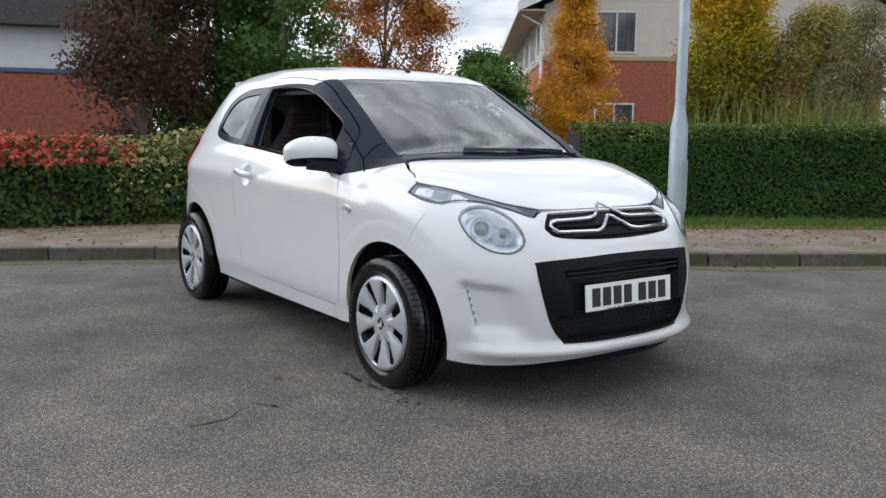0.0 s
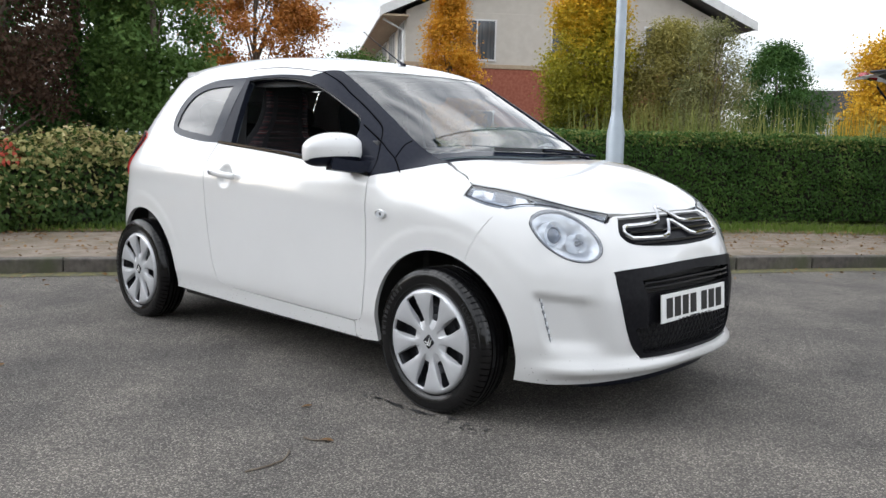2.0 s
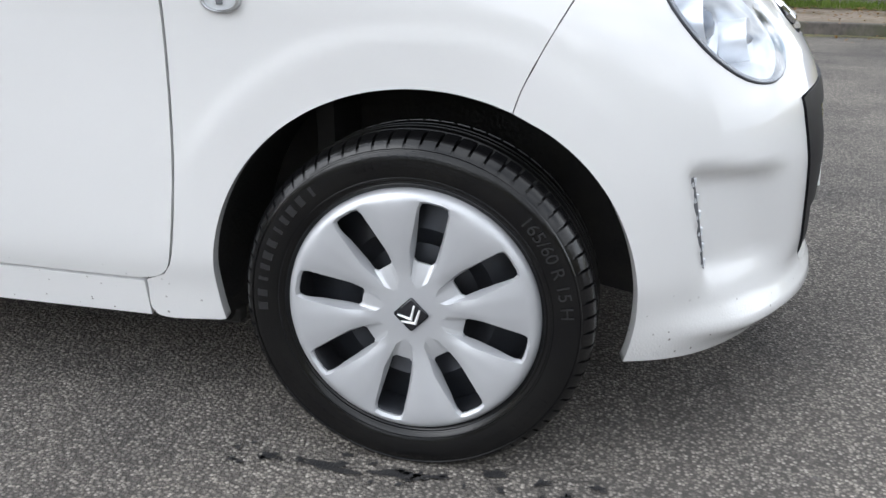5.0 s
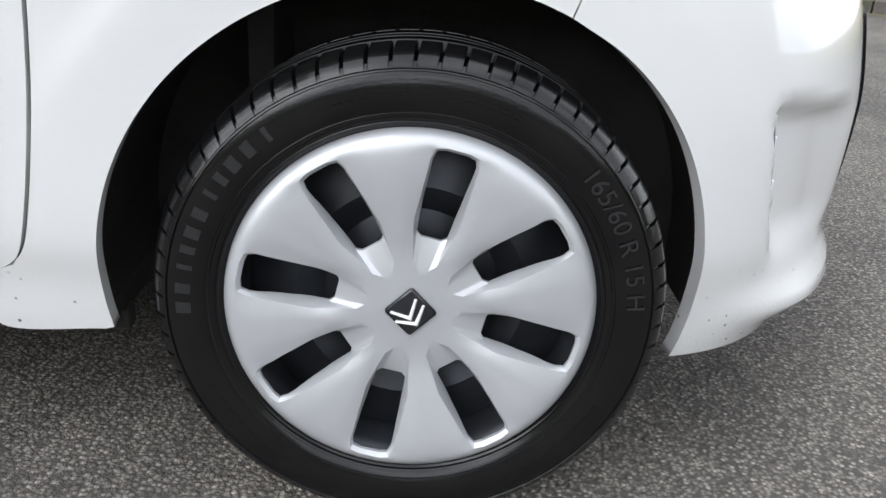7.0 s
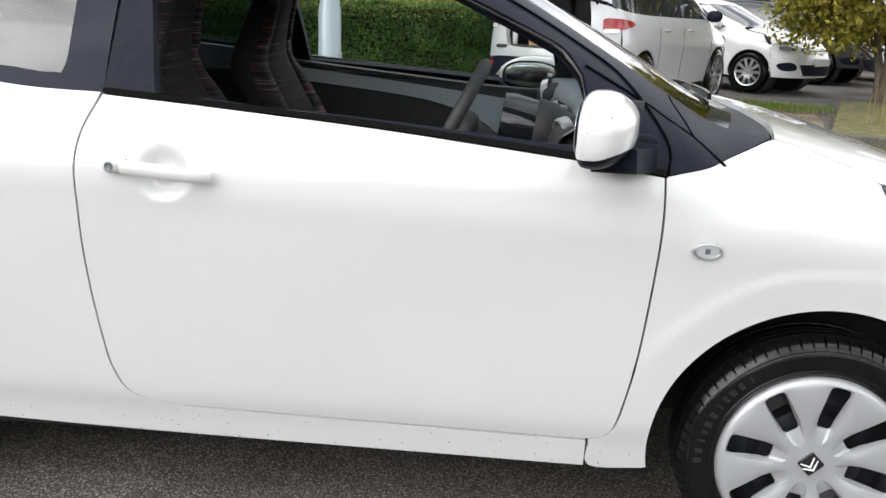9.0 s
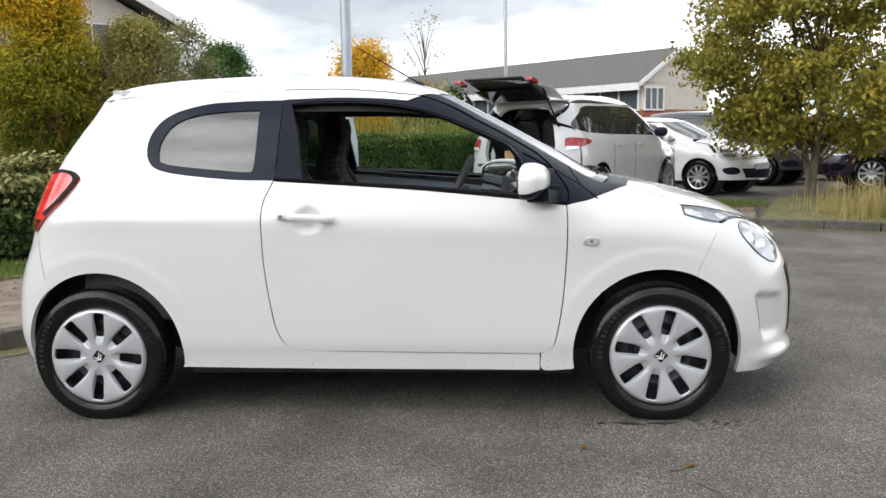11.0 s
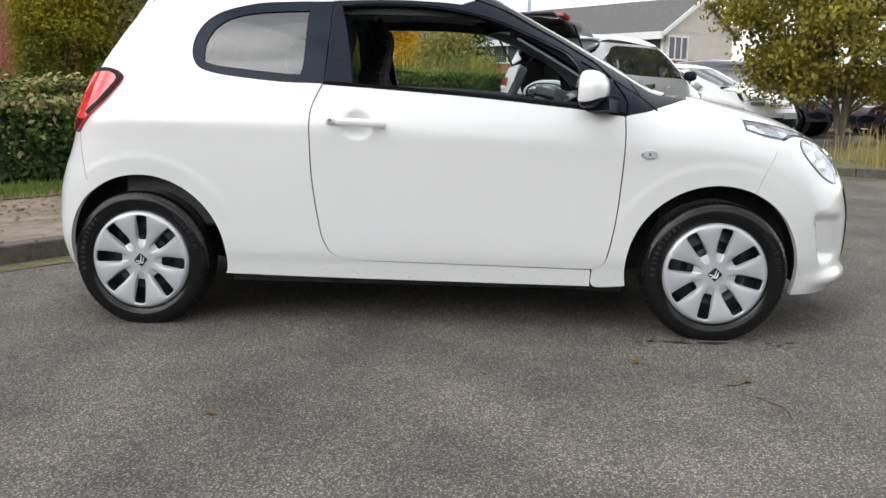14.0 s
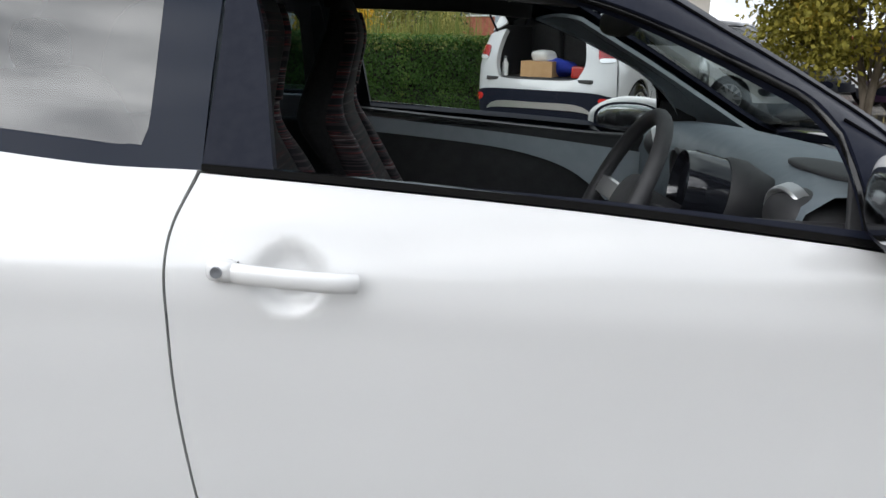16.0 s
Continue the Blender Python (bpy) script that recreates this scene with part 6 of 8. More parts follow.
# -- cabin --
def striped(name, strength=1.0):
    """Dark cloth with woven stripes in red, grey and plum."""
    m = bpy.data.materials.new(name)
    m.use_nodes = True
    nt = m.node_tree
    N, L = nt.nodes.new, nt.links.new
    b = nt.nodes["Principled BSDF"]
    b.inputs["Roughness"].default_value = 0.95
    tc, mp, n, r = N("ShaderNodeTexCoord"), N("ShaderNodeMapping"), N("ShaderNodeTexNoise"), N("ShaderNodeValToRGB")
    mp.inputs["Scale"].default_value = (1.5, 1.5, 95)
    n.inputs["Scale"].default_value, n.inputs["Detail"].default_value = 1.0, 3
    r.color_ramp.interpolation = "CONSTANT"
    e = r.color_ramp.elements
    e[0].position, e[0].color = 0.0, (0.014, 0.013, 0.016, 1)
    e[1].position, e[1].color = 0.47, (0.06, 0.045, 0.05, 1)
    for pos, col in ((0.51, (0.02, 0.018, 0.022, 1)), (0.55, (0.12, 0.03, 0.035, 1)), (0.58, (0.02, 0.018, 0.022, 1)), (0.62, (0.20, 0.17, 0.17, 1)), (0.65, (0.03, 0.02, 0.03, 1))):
        k = e.new(pos)
        k.color = col
    for k in e:
        k.color = (*[c * strength for c in k.color[:3]], 1)
    L(tc.outputs["Object"], mp.inputs["Vector"])
    L(mp.outputs["Vector"], n.inputs["Vector"])
    L(n.outputs["Fac"], r.inputs["Fac"])
    L(r.outputs["Color"], b.inputs["Base Color"])
    return m


SEAT_CLOTH = striped("striped_cloth")
DARK_CLOTH = striped("dark_cloth", 0.25)
SEAT_SIDE = material("seat_side", (0.012, 0.012, 0.014), 0.95, color2=(0.02, 0.02, 0.022), scale=120, bump=0.2, bump_scale=400)
DOOR_PANEL = material("door_panel_blue_grey", (0.42, 0.475, 0.515), 0.38, color2=(0.46, 0.51, 0.55), scale=30, bump=0.1, bump_scale=400)


SEAT_FACE = curve([0.55, 0.70, 0.85, 0.93, 1.03, 1.12, 1.21, 1.28, 1.335], [-0.06, -0.12, -0.20, -0.240, -0.278, -0.262, -0.245, -0.262, -0.30])
SEAT_BACK = curve([0.55, 0.70, 0.87, 1.0, 1.10, 1.24, 1.30, 1.335], [-0.16, -0.23, -0.325, -0.405, -0.378, -0.325, -0.315, -0.305])
SEAT_WIDTH = curve([0.55, 0.80, 0.96, 1.03, 1.09, 1.15, 1.26, 1.31, 1.335], [0.235, 0.24, 0.225, 0.185, 0.145, 0.128, 0.122, 0.095, 0.02])


def seat_loft(across, front, back, z0, z1, rows=22, ribs=20, power=3.2):
    """A closed upright form: half width, front and back line by height."""
    bm = bmesh.new()
    rings = []
    for z in np.linspace(z0, z1, rows):
        w, f, b = float(across(z)), float(front(z)), float(back(z))
        ring = []
        for a in np.linspace(0, 2 * math.pi, ribs * 2, endpoint=False):
            c, d = math.cos(a), math.sin(a)
            k = (abs(c) ** power + abs(d) ** power) ** (-1 / power)
            ring.append(bm.verts.new(((f + b) / 2 + k * c * (f - b) / 2, k * d * w, z)))
        rings.append(ring)
    for p, q in zip(rings, rings[1:]):
        for i in range(len(p)):
            bm.faces.new((p[i], p[(i + 1) % len(p)], q[(i + 1) % len(p)], q[i]))
    bm.faces.new(rings[0][::-1])
    bm.faces.new(rings[-1])
    return bm


for y, slide in ((-0.335, -0.115), (0.335, -0.03)):
    seat = part("front_seat", seat_loft(SEAT_WIDTH, SEAT_FACE, SEAT_BACK, 0.55, 1.335), SEAT_SIDE, hatchback, "dark front seat with striped cloth edges", 60)
    seat.matrix_local = pose(slide, y, 0)
    part("seat_face", seat_loft(lambda z: SEAT_WIDTH(z) * 0.62, lambda z: SEAT_FACE(z) + 0.006, lambda z: SEAT_FACE(z) - 0.05, 0.60, 1.25), DARK_CLOTH, seat, "black woven cloth with faint stripes", 60)
    for q in (-1, 1):
        wing = part("bolster", seat_loft(lambda z: 0.030 + 0.012 * math.sin((z - 0.6) * 8), lambda z: SEAT_FACE(z) + 0.018 * ease(1.08, 0.86, z), lambda z: SEAT_FACE(z) - 0.055, 0.60, 1.07), SEAT_CLOTH, seat, "woven striped cloth in dark red and grey", 60)
        for v in wing.data.vertices:
            v.co.y += q * (float(SEAT_WIDTH(v.co.z)) - 0.032)
    for q in (-1, 1):
        edge = part("headrest_edge", seat_loft(lambda z: 0.016, lambda z: SEAT_FACE(z) + 0.004, lambda z: SEAT_FACE(z) - 0.03, 1.07, 1.27, 12), SEAT_CLOTH, seat, smooth=60)
        for v in edge.data.vertices:
            v.co.y += q * (float(SEAT_WIDTH(v.co.z)) - 0.014)
    base = part("cushion", egg(0.25, 0.24, 0.085, power=3.5), SEAT_CLOTH, seat, smooth=60)
    base.matrix_local = pose(0.16, 0, 0.50, 0, -8, 0)
rear_seat = part("rear_seat", egg(0.09, 0.56, 0.30, power=5), SEAT_SIDE, hatchback, "dark rear bench seat", 60)
rear_at = pose(-1.02, 0, 0.82, 0, -20, 0)
rear_seat.matrix_local = rear_at
part("rear_cushion", egg(0.26, 0.56, 0.08, power=5), SEAT_SIDE, rear_seat, smooth=60).matrix_local = rear_at.inverted() @ pose(-0.75, 0, 0.56)
for y in (-0.28, 0.28):
    part("rear_headrest", egg(0.05, 0.13, 0.075), SEAT_SIDE, rear_seat, smooth=60).matrix_local = rear_at.inverted() @ pose(-1.13, y, 1.16)

# dashboard: a swept shape with a hollow binnacle and round vents
dash_section = [(0.98, 0.60), (0.99, 0.935), (0.93, 0.962), (0.80, 0.988), (0.70, 0.985), (0.655, 0.955), (0.635, 0.90), (0.64, 0.76), (0.68, 0.66), (0.70, 0.56)]
bm = bmesh.new()
rings = []
for y in np.linspace(-0.655, 0.655, 27):
    bow = 0.10 * (abs(y) / 0.655) ** 2.2
    rings.append([bm.verts.new((x - bow * (0.5 if x > 0.9 else 0.75), y, z - 0.018 * (abs(y) / 0.655) ** 2)) for x, z in dash_section])
for p, q in zip(rings, rings[1:]):
    for k in range(len(dash_section)):
        bm.faces.new((p[k], p[(k + 1) % len(p)], q[(k + 1) % len(p)], q[k]))
bmesh.ops.recalc_face_normals(bm, faces=bm.faces)
dash = part("dashboard", bm, CABIN_GREY, hatchback, "dark grey plastic dashboard", 40)
bm = bm_lathe([(0.0005, 0.012), (0.060, 0.012), (0.066, 0.004), (0.072, -0.006), (0.074, 0.010), (0.073, 0.040), (0.069, 0.085)], 36, "X")
binnacle = part("instrument_binnacle", bm, BLACK_GLOSS, dash, "rounded gloss black instrument pod", 40)
binnacle.matrix_local = pose(0.452, -0.335, 0.928, 0, 9, 0)
part("pod_shroud", bm_lathe([(0.071, 0.078), (0.075, 0.086), (0.073, 0.120), (0.060, 0.150), (0.045, 0.190)], 36, "X"), CABIN, binnacle, "dark grey ribbed shroud", 30)
part("column_shroud", bm_box((0.17, 0.10, 0.07), (0.10, 0, -0.085), 0.02, segments=3), CABIN, binnacle, smooth=40)
rev = part("rev_counter", bm_lathe([(0.0005, -0.03), (0.04, -0.028), (0.058, -0.016), (0.063, 0.0), (0.058, 0.006), (0.054, 0.0), (0.0005, 0.0)], 32, "X"), CABIN, dash, "round rev counter pod", 40)
rev.matrix_local = pose(0.485, -0.185, 0.925, 0, 8, 180)
part("centre_console", bm_box((0.05, 0.25, 0.30), bevel=0.02, segments=3), BLACK_GLOSS, dash, "gloss black centre panel", 40).matrix_local = pose(0.628, 0.0, 0.80, 0, -8, 0)
for y in (-0.535, 0.535):
    vent = part("air_vent", bm_lathe([(0.052, -0.010), (0.060, 0.004), (0.064, 0.006), (0.068, 0.002), (0.069, -0.02)], 28, "X"), SATIN, dash, "round air vent with silver ring", 40)
    vent.matrix_local = pose(0.597, y, 0.900, 0, 14, 180 + (14 if y < 0 else -14))
    part("vent_core", bm_lathe([(0.0005, -0.004), (0.055, -0.006), (0.057, -0.02)], 24, "X"), CABIN, vent)
    for z in (-0.03, -0.01, 0.01, 0.03):
        part("vent_slat", bm_box((0.008, 2 * math.sqrt(0.055**2 - z * z), 0.003), (0.0, 0, z)), CABIN, vent)
    shroud = part("vent_shroud", egg(0.10, 0.10, 0.055, power=2.4), CABIN, dash, smooth=60)
    shroud.matrix_local = pose(0.66, y, 0.90, 0, 12, 0)
tray = part("dash_tray", egg(0.07, 0.15, 0.012), CABIN, dash, "black moulded tray in dashboard top", 60)
tray.matrix_local = pose(0.735, -0.40, 0.975, 0, 4, 0)

# steering wheel
steer = thing("steering_wheel", "", "")
for key in ("label", "category"):
    if key in steer:
        del steer[key]
steer.parent = hatchback
steer["label"] = "black three-spoke steering wheel"
steer.matrix_local = pose(0.318, -0.335, 0.903, 0, -63, 0)
bm = bmesh.new()
ring = [(0.182 * math.cos(t), 0.182 * math.sin(t), 0) for t in np.linspace(0, 2 * math.pi, 49)]
part("wheel_rim", bm_tube(ring, 0.0165, 12, False), CABIN, steer, smooth=60)
boss = part("boss", egg(0.075, 0.085, 0.03), CABIN, steer, smooth=60)
boss.matrix_local = pose(-0.01, 0, -0.035)
for a in (90, -90, 180):
    c, d = math.cos(radians(a)), math.sin(radians(a))
    part("spoke", bm_sweep([(0.05 * c, 0.05 * d, -0.035), (0.12 * c, 0.12 * d, -0.025), (0.178 * c, 0.178 * d, 0.0)], [(-0.022, -0.008), (0.022, -0.008), (0.018, 0.008), (-0.018, 0.008)]), SATIN if a != 180 else CABIN, steer, smooth=50)
part("column", bm_tube([(0, 0, -0.04), (0, 0, -0.22)], 0.05, 14), CABIN, steer, smooth=50)
for y in (-1, 1):
    part("stalk", bm_tube([(0.02, y * 0.04, -0.07), (0.03, y * 0.15, -0.06)], 0.009, 8), CABIN, steer, smooth=50)

# inner door panels, lining, pillars, mirror
for s in (-1, 1):
    w = 0.66
    inner = part("door_lining", bm_box((1.16, 0.03, 0.62), bevel=0.012), CABIN, hatchback, "black door lining with grey band", 40)
    inner_at = pose(0.18, s * 0.672, 0.63, s * 4, 2.0, 0)
    inner.matrix_local = inner_at
    outline = resample(corner([(-0.40, 0.975), (-0.05, 0.942), (0.30, 0.905), (0.60, 0.868)]) + corner([(0.62, 0.72), (0.47, 0.715)]) + [(0.42, 0.762), (0.34, 0.815), (0.22, 0.856), (0.07, 0.883), (-0.22, 0.912)] + corner([(-0.40, 0.925)]), 0.02)
    v, f = fill(outline, 0.05)
    verts = [(x, s * 0.648, z) for x, z in v] + [(x, s * 0.664, z) for x, z in outline]
    band = mesh_object("lining_band", [(x, s * (0.627 - 0.07 * (z - 0.9)), z) for x, z in v], [tuple(q) if s < 0 else tuple(q)[::-1] for q in f], DOOR_PANEL, inner, True, "blue grey painted band")
    band.matrix_local = inner_at.inverted()
    part("sill_seal", bm_sweep(resample([(-0.40, s * 0.668, 0.992), (0.0, s * 0.668, 0.957), (0.62, s * 0.665, 0.905)], 0.05, False), [(-0.03, -0.006), (0.03, -0.006), (0.03, 0.004), (-0.03, 0.004)]), CABIN, inner, smooth=50).matrix_local = inner_at.inverted()
    quarter = part("rear_lining", bm_box((0.85, 0.03, 0.55), bevel=0.012), CABIN, hatchback)
    quarter.matrix_local = pose(-0.84, s * 0.66, 0.68, s * 4, 0, 0)
    part("pillar_lining", bm_sweep([(-0.40, s * 0.68, 0.98), (-0.40, s * 0.62, 1.18), (-0.40, s * 0.55, 1.335)], [(-0.05, -0.012), (0.05, -0.012), (0.05, 0.012), (-0.05, 0.012)]), CABIN_GREY, hatchback, "", 60)
    part("grab_rail", bm_sweep([(0.2, s * 0.505, 1.285), (0.0, s * 0.515, 1.300), (-0.4, s * 0.52, 1.305)], [(-0.02, -0.02), (0.02, -0.02), (0.02, 0.02), (-0.02, 0.02)]), CABIN, hatchback)
    sail = part("mirror_sail", bm_box((0.12, 0.012, 0.12), bevel=0.004), CABIN, hatchback)
    sail.matrix_local = pose(0.69, s * 0.69, 0.97, s * 8, 0, 0)
lining_low = turned([(0.22, 1.290), (0.39, 1.228), (0.517, 1.172), (0.60, 1.118), (0.66, 1.06), (0.70, 1.0), (0.72, 0.93)], on_side, to_pillar)
far_lining = panel("pillar_lining", on_pillar, corner(cover_in[:-1]) + corner(lining_low), PILLAR_GREY, hatchback, 0.03, lift=-0.030, depth=0.012, label="grey inner windscreen pillar")
for v in far_lining.data.vertices:
    v.co.y = -v.co.y
far_lining.data.flip_normals()
far_quarter = panel("quarter_lining", on_side, [(-0.43, 0.97), (-0.60, 0.95), (-1.02, 0.95), (-1.12, 1.08), (-1.02, 1.27), (-0.86, 1.335), (-0.60, 1.345), (-0.43, 1.345)], PALE_LINING, hatchback, 0.04, lift=-0.035, depth=0.012, holes=[QGLASS], label="pale grey lining round the rear side window")
for v in far_quarter.data.vertices:
    v.co.y = -v.co.y
far_quarter.data.flip_normals()
lining_low = [(x + 0.07, a + 0.025) for x, a in lining_low]
panel("pillar_lining", on_pillar, corner(cover_in[:-1]) + corner(lining_low), PILLAR_GREY, hatchback, 0.03, lift=-0.030, depth=0.012, label="grey inner windscreen pillar")
lining = panel("roof_lining", on_top, [(0.26, 0.36), (0.28, 0.0), (0.26, -0.36), (0.10, -0.46), (-0.4, -0.49), (-1.0, -0.48), (-1.2, -0.3), (-1.25, 0.0), (-1.2, 0.3), (-1.0, 0.48), (-0.4, 0.49), (0.10, 0.46)], HEADLINING, hatchback, 0.06, lift=-0.03, depth=0)
part("inner_mirror", egg(0.018, 0.115, 0.036), CABIN, hatchback, "black interior mirror", 50).matrix_local = pose(0.37, 0.02, 1.255, 0, 10, 12)
part("mirror_stalk", bm_tube([(0.385, 0.02, 1.26), (0.415, 0.0, 1.285)], 0.008, 8), CABIN, hatchback)
part("seat_belt", bm_sweep([(-0.42, -0.565, 1.28), (-0.40, -0.60, 1.05), (-0.36, -0.61, 0.8), (-0.34, -0.61, 0.45)], [(-0.022, -0.001), (0.022, -0.001), (0.022, 0.001), (-0.022, 0.001)]), CABIN, hatchback)
part("bulkhead", bm_box((0.03, 1.25, 0.62), (0.98, 0, 0.62)), UNDER, hatchback)
part("parcel_shelf", bm_box((0.30, 0.95, 0.02), (-1.20, 0, 0.98), 0.005), CABIN, hatchback)


# ---- trees ----
def tree(name, at, height, radius, shape, leaf, mat, count, label, seed, trunk=0.09, clear=0.2, clumps=70, stems=1, clump=0.28, hang=0.3):
    """shape: 'cone', 'round' or 'tall'. A tapered trunk, limbs, and a crown of leaf clumps with gaps."""
    rng = np.random.default_rng(seed)
    t = thing(name, label, "tree", pose(at[0], at[1], at[2] if len(at) > 2 else 0.0))
    centres = []
    while len(centres) < clumps:
        u = rng.uniform(0, 1)
        if shape == "cone":
            r = radius * (0.25 + 0.9 * min(1, u * 4)) * (1 - u) ** 0.75 * 1.1
        elif shape == "tall":
            r = radius * math.sin(math.pi * min(0.98, 0.12 + 0.86 * u)) ** 0.6
        else:
            r = radius * math.sin(math.pi * min(0.97, 0.10 + 0.88 * u)) ** 0.55
        a, q = rng.uniform(0, 2 * math.pi), rng.uniform(0.35, 1.0) ** 0.6
        lump = 0.82 + 0.36 * noise.noise((math.cos(a) * 1.4, math.sin(a) * 1.4, u * 4 + seed))
        centres.append((r * q * lump * math.cos(a), r * q * lump * math.sin(a), height * (clear + (1 - clear) * u)))
    centres = np.array(centres)
    bm = bmesh.new()
    for k in range(stems):
        a = 2 * math.pi * k / stems + seed
        off = 0.0 if stems == 1 else 0.20
        top = (0.55 * off * math.cos(a) * height, 0.55 * off * math.sin(a) * height, height * 0.85)
        pts = [(off * 0.16 * math.cos(a), off * 0.16 * math.sin(a), 0), (off * 0.2 * math.cos(a), off * 0.2 * math.sin(a), height * 0.09), (off * math.cos(a), off * math.sin(a), height * 0.25), (0.6 * top[0] + 0.03 * rng.normal(), 0.6 * top[1] + 0.03 * rng.normal(), height * 0.55), top]
        bm_add(bm, bm_tube(pts, [trunk * 1.1, trunk, trunk * 0.75, trunk * 0.45, trunk * 0.15], 8))
    part("trunk", bm, BARK, t, smooth=60)
    bm = bmesh.new()
    for c in centres[:: max(1, clumps // 26)]:
        z0 = max(0.12 * height, c[2] - 0.22 * height - 0.3 * np.hypot(c[0], c[1]))
        pts = [(0, 0, z0), (c[0] * 0.4, c[1] * 0.4, z0 + (c[2] - z0) * 0.5), tuple(c)]
        bm_add(bm, bm_tube(pts, [trunk * 0.35, trunk * 0.2, trunk * 0.06], 5, False))
    part("branchwork", bm, BARK, t, smooth=60)
    pick = rng.integers(0, len(centres), count)
    p = centres[pick] + np.clip(rng.normal(size=(count, 3)), -1.6, 1.6) * 0.85 * clump * np.array((1, 1, 0.75)) * rng.uniform(0.5, 1.2, (count, 1))
    p[:, 2] = np.maximum(p[:, 2], 0.05)
    out = p - np.array((0, 0, height * 0.5))
    out /= np.linalg.norm(out, axis=1)[:, None]
    leaf_cloud("crown", p, leaf, mat, t, out * 0.5 + np.array((0, 0, 0.6)), 0.8, hang=hang, seed=seed)
    return t


LEAF_PLUM = leaf_material("leaf_plum", (0.050, 0.034, 0.024), (0.130, 0.075, 0.050), (0.12, 0.115, 0.045))
LEAF_DARK = leaf_material("leaf_dark_green", (0.013, 0.039, 0.013), (0.039, 0.085, 0.023), (0.091, 0.143, 0.039))
LEAF_MID = leaf_material("leaf_mid_green", (0.027, 0.075, 0.018), (0.083, 0.165, 0.039), (0.180, 0.270, 0.075))
LEAF_GREEN = leaf_material("leaf_green", (0.054, 0.114, 0.026), (0.132, 0.216, 0.054), (0.264, 0.312, 0.084))
LEAF_RUST = leaf_material("leaf_rust", (0.30, 0.115, 0.025), (0.52, 0.22, 0.05), (0.55, 0.32, 0.09))
LEAF_ORANGE = leaf_material("leaf_orange", (0.46, 0.22, 0.02), (0.72, 0.38, 0.035), (0.62, 0.45, 0.07))
LEAF_YELLOW = leaf_material("leaf_yellow_green", (0.030, 0.062, 0.010), (0.34, 0.31, 0.025), (0.90, 0.45, 0.02), 5.7)
LEAF_GOLD = leaf_material("leaf_gold", (0.50, 0.30, 0.025), (0.75, 0.48, 0.04), (0.62, 0.52, 0.10))
LEAF_OLIVE = leaf_material("leaf_olive", (0.168, 0.162, 0.042), (0.384, 0.336, 0.102), (0.504, 0.432, 0.168))
LEAF_SILVER = leaf_material("leaf_silver", (0.12, 0.13, 0.05), (0.27, 0.27, 0.115), (0.44, 0.44, 0.30))
LEAF_ISLAND = leaf_material("leaf_island", (0.12, 0.122, 0.020), (0.34, 0.29, 0.05), (0.54, 0.38, 0.05))

tree("plum_tree", (-11.4, 1.9), 5.8, 1.2, "round", 0.095, LEAF_PLUM, 26000, "purple brown leaved garden tree behind the hedge", 21, 0.10, 0.06, 120, clump=0.32)
tree("holm_tree", (-13.4, 4.1), 7.0, 1.75, "round", 0.105, LEAF_MID, 60000, "dense dark green broadleaf tree", 22, 0.14, 0.03, 150, clump=0.38)
tree("green_tree", (-10.6, 4.25), 6.2, 1.15, "round", 0.1, LEAF_GREEN, 34000, "mid green leafy tree", 23, 0.10, 0.2, 80, clump=0.3)
tree("rust_tree", (-14.2, 8.7), 5.6, 1.75, "round", 0.09, LEAF_RUST, 50000, "autumn tree with rusty orange leaves", 24, 0.11, 0.08, 110, clump=0.32)
tree("low_green_shrub", (-13.4, 11.2), 3.0, 1.3, "round", 0.1, LEAF_GREEN, 18000, "green shrub beside the office", 25, 0.05, 0.05, 50)
tree("orange_tree", (-12.05, 13.1), 4.85, 1.3, "cone", 0.075, LEAF_ORANGE, 44000, "upright autumn tree with orange leaves", 26, 0.07, 0.03, 130, clump=0.22)
tree("golden_hornbeam", (-11.6, 18.7), 6.1, 1.38, "tall", 0.095, LEAF_YELLOW, 80000, "upright tree with yellow and green leaves", 27, 0.1, 0.02, 210, clump=0.36)
tree("olive_tree", (-9.5, 19.9), 4.4, 1.6, "round", 0.085, LEAF_OLIVE, 58000, "small leaved olive brown shrub tree", 28, 0.06, 0.03, 140, 3, 0.32)
tree("silver_birch", (-7.85, 19.2), 4.2, 1.2, "round", 0.07, LEAF_SILVER, 21000, "thin silver green leaved shrub tree", 29, 0.05, 0.06, 110, 3, 0.3)
tree("yew_tree", (-9.0, 26.0), 4.35, 1.6, "tall", 0.09, LEAF_MID, 44000, "dark green pointed evergreen shrub", 30, 0.06, 0.03, 130, clump=0.3)
tree("gold_tree", (-2.7, 16.9), 3.3, 0.95, "round", 0.08, LEAF_GOLD, 32000, "autumn tree with golden yellow leaves", 31, 0.08, 0.03, 90, clump=0.28)
tree("island_tree", (5.75, 10.35), 4.6, 2.3, "round", 0.095, LEAF_ISLAND, 64000, "olive gold leaved tree on the grass verge", 32, 0.062, 0.21, 190, 3, 0.27, 1.2)
tree("bare_tree", (-3.0, 40.0), 7.4, 1.5, "round", 0.12, LEAF_SILVER, 500, "distant thin bare tree", 34, 0.10, 0.2, 60)
tree("wild_shrub", (-7.6, 6.6), 2.1, 0.8, "round", 0.09, LEAF_GREEN, 10000, "wild green shrub behind the hedge", 35, 0.04, 0.02, 50, 3, 0.2)
tree("garden_shrub", (-0.9, 14.2), 2.15, 1.1, "round", 0.09, LEAF_OLIVE, 10000, "olive brown shrub behind the hedge", 36, 0.04, 0.02, 60, 3, 0.24)
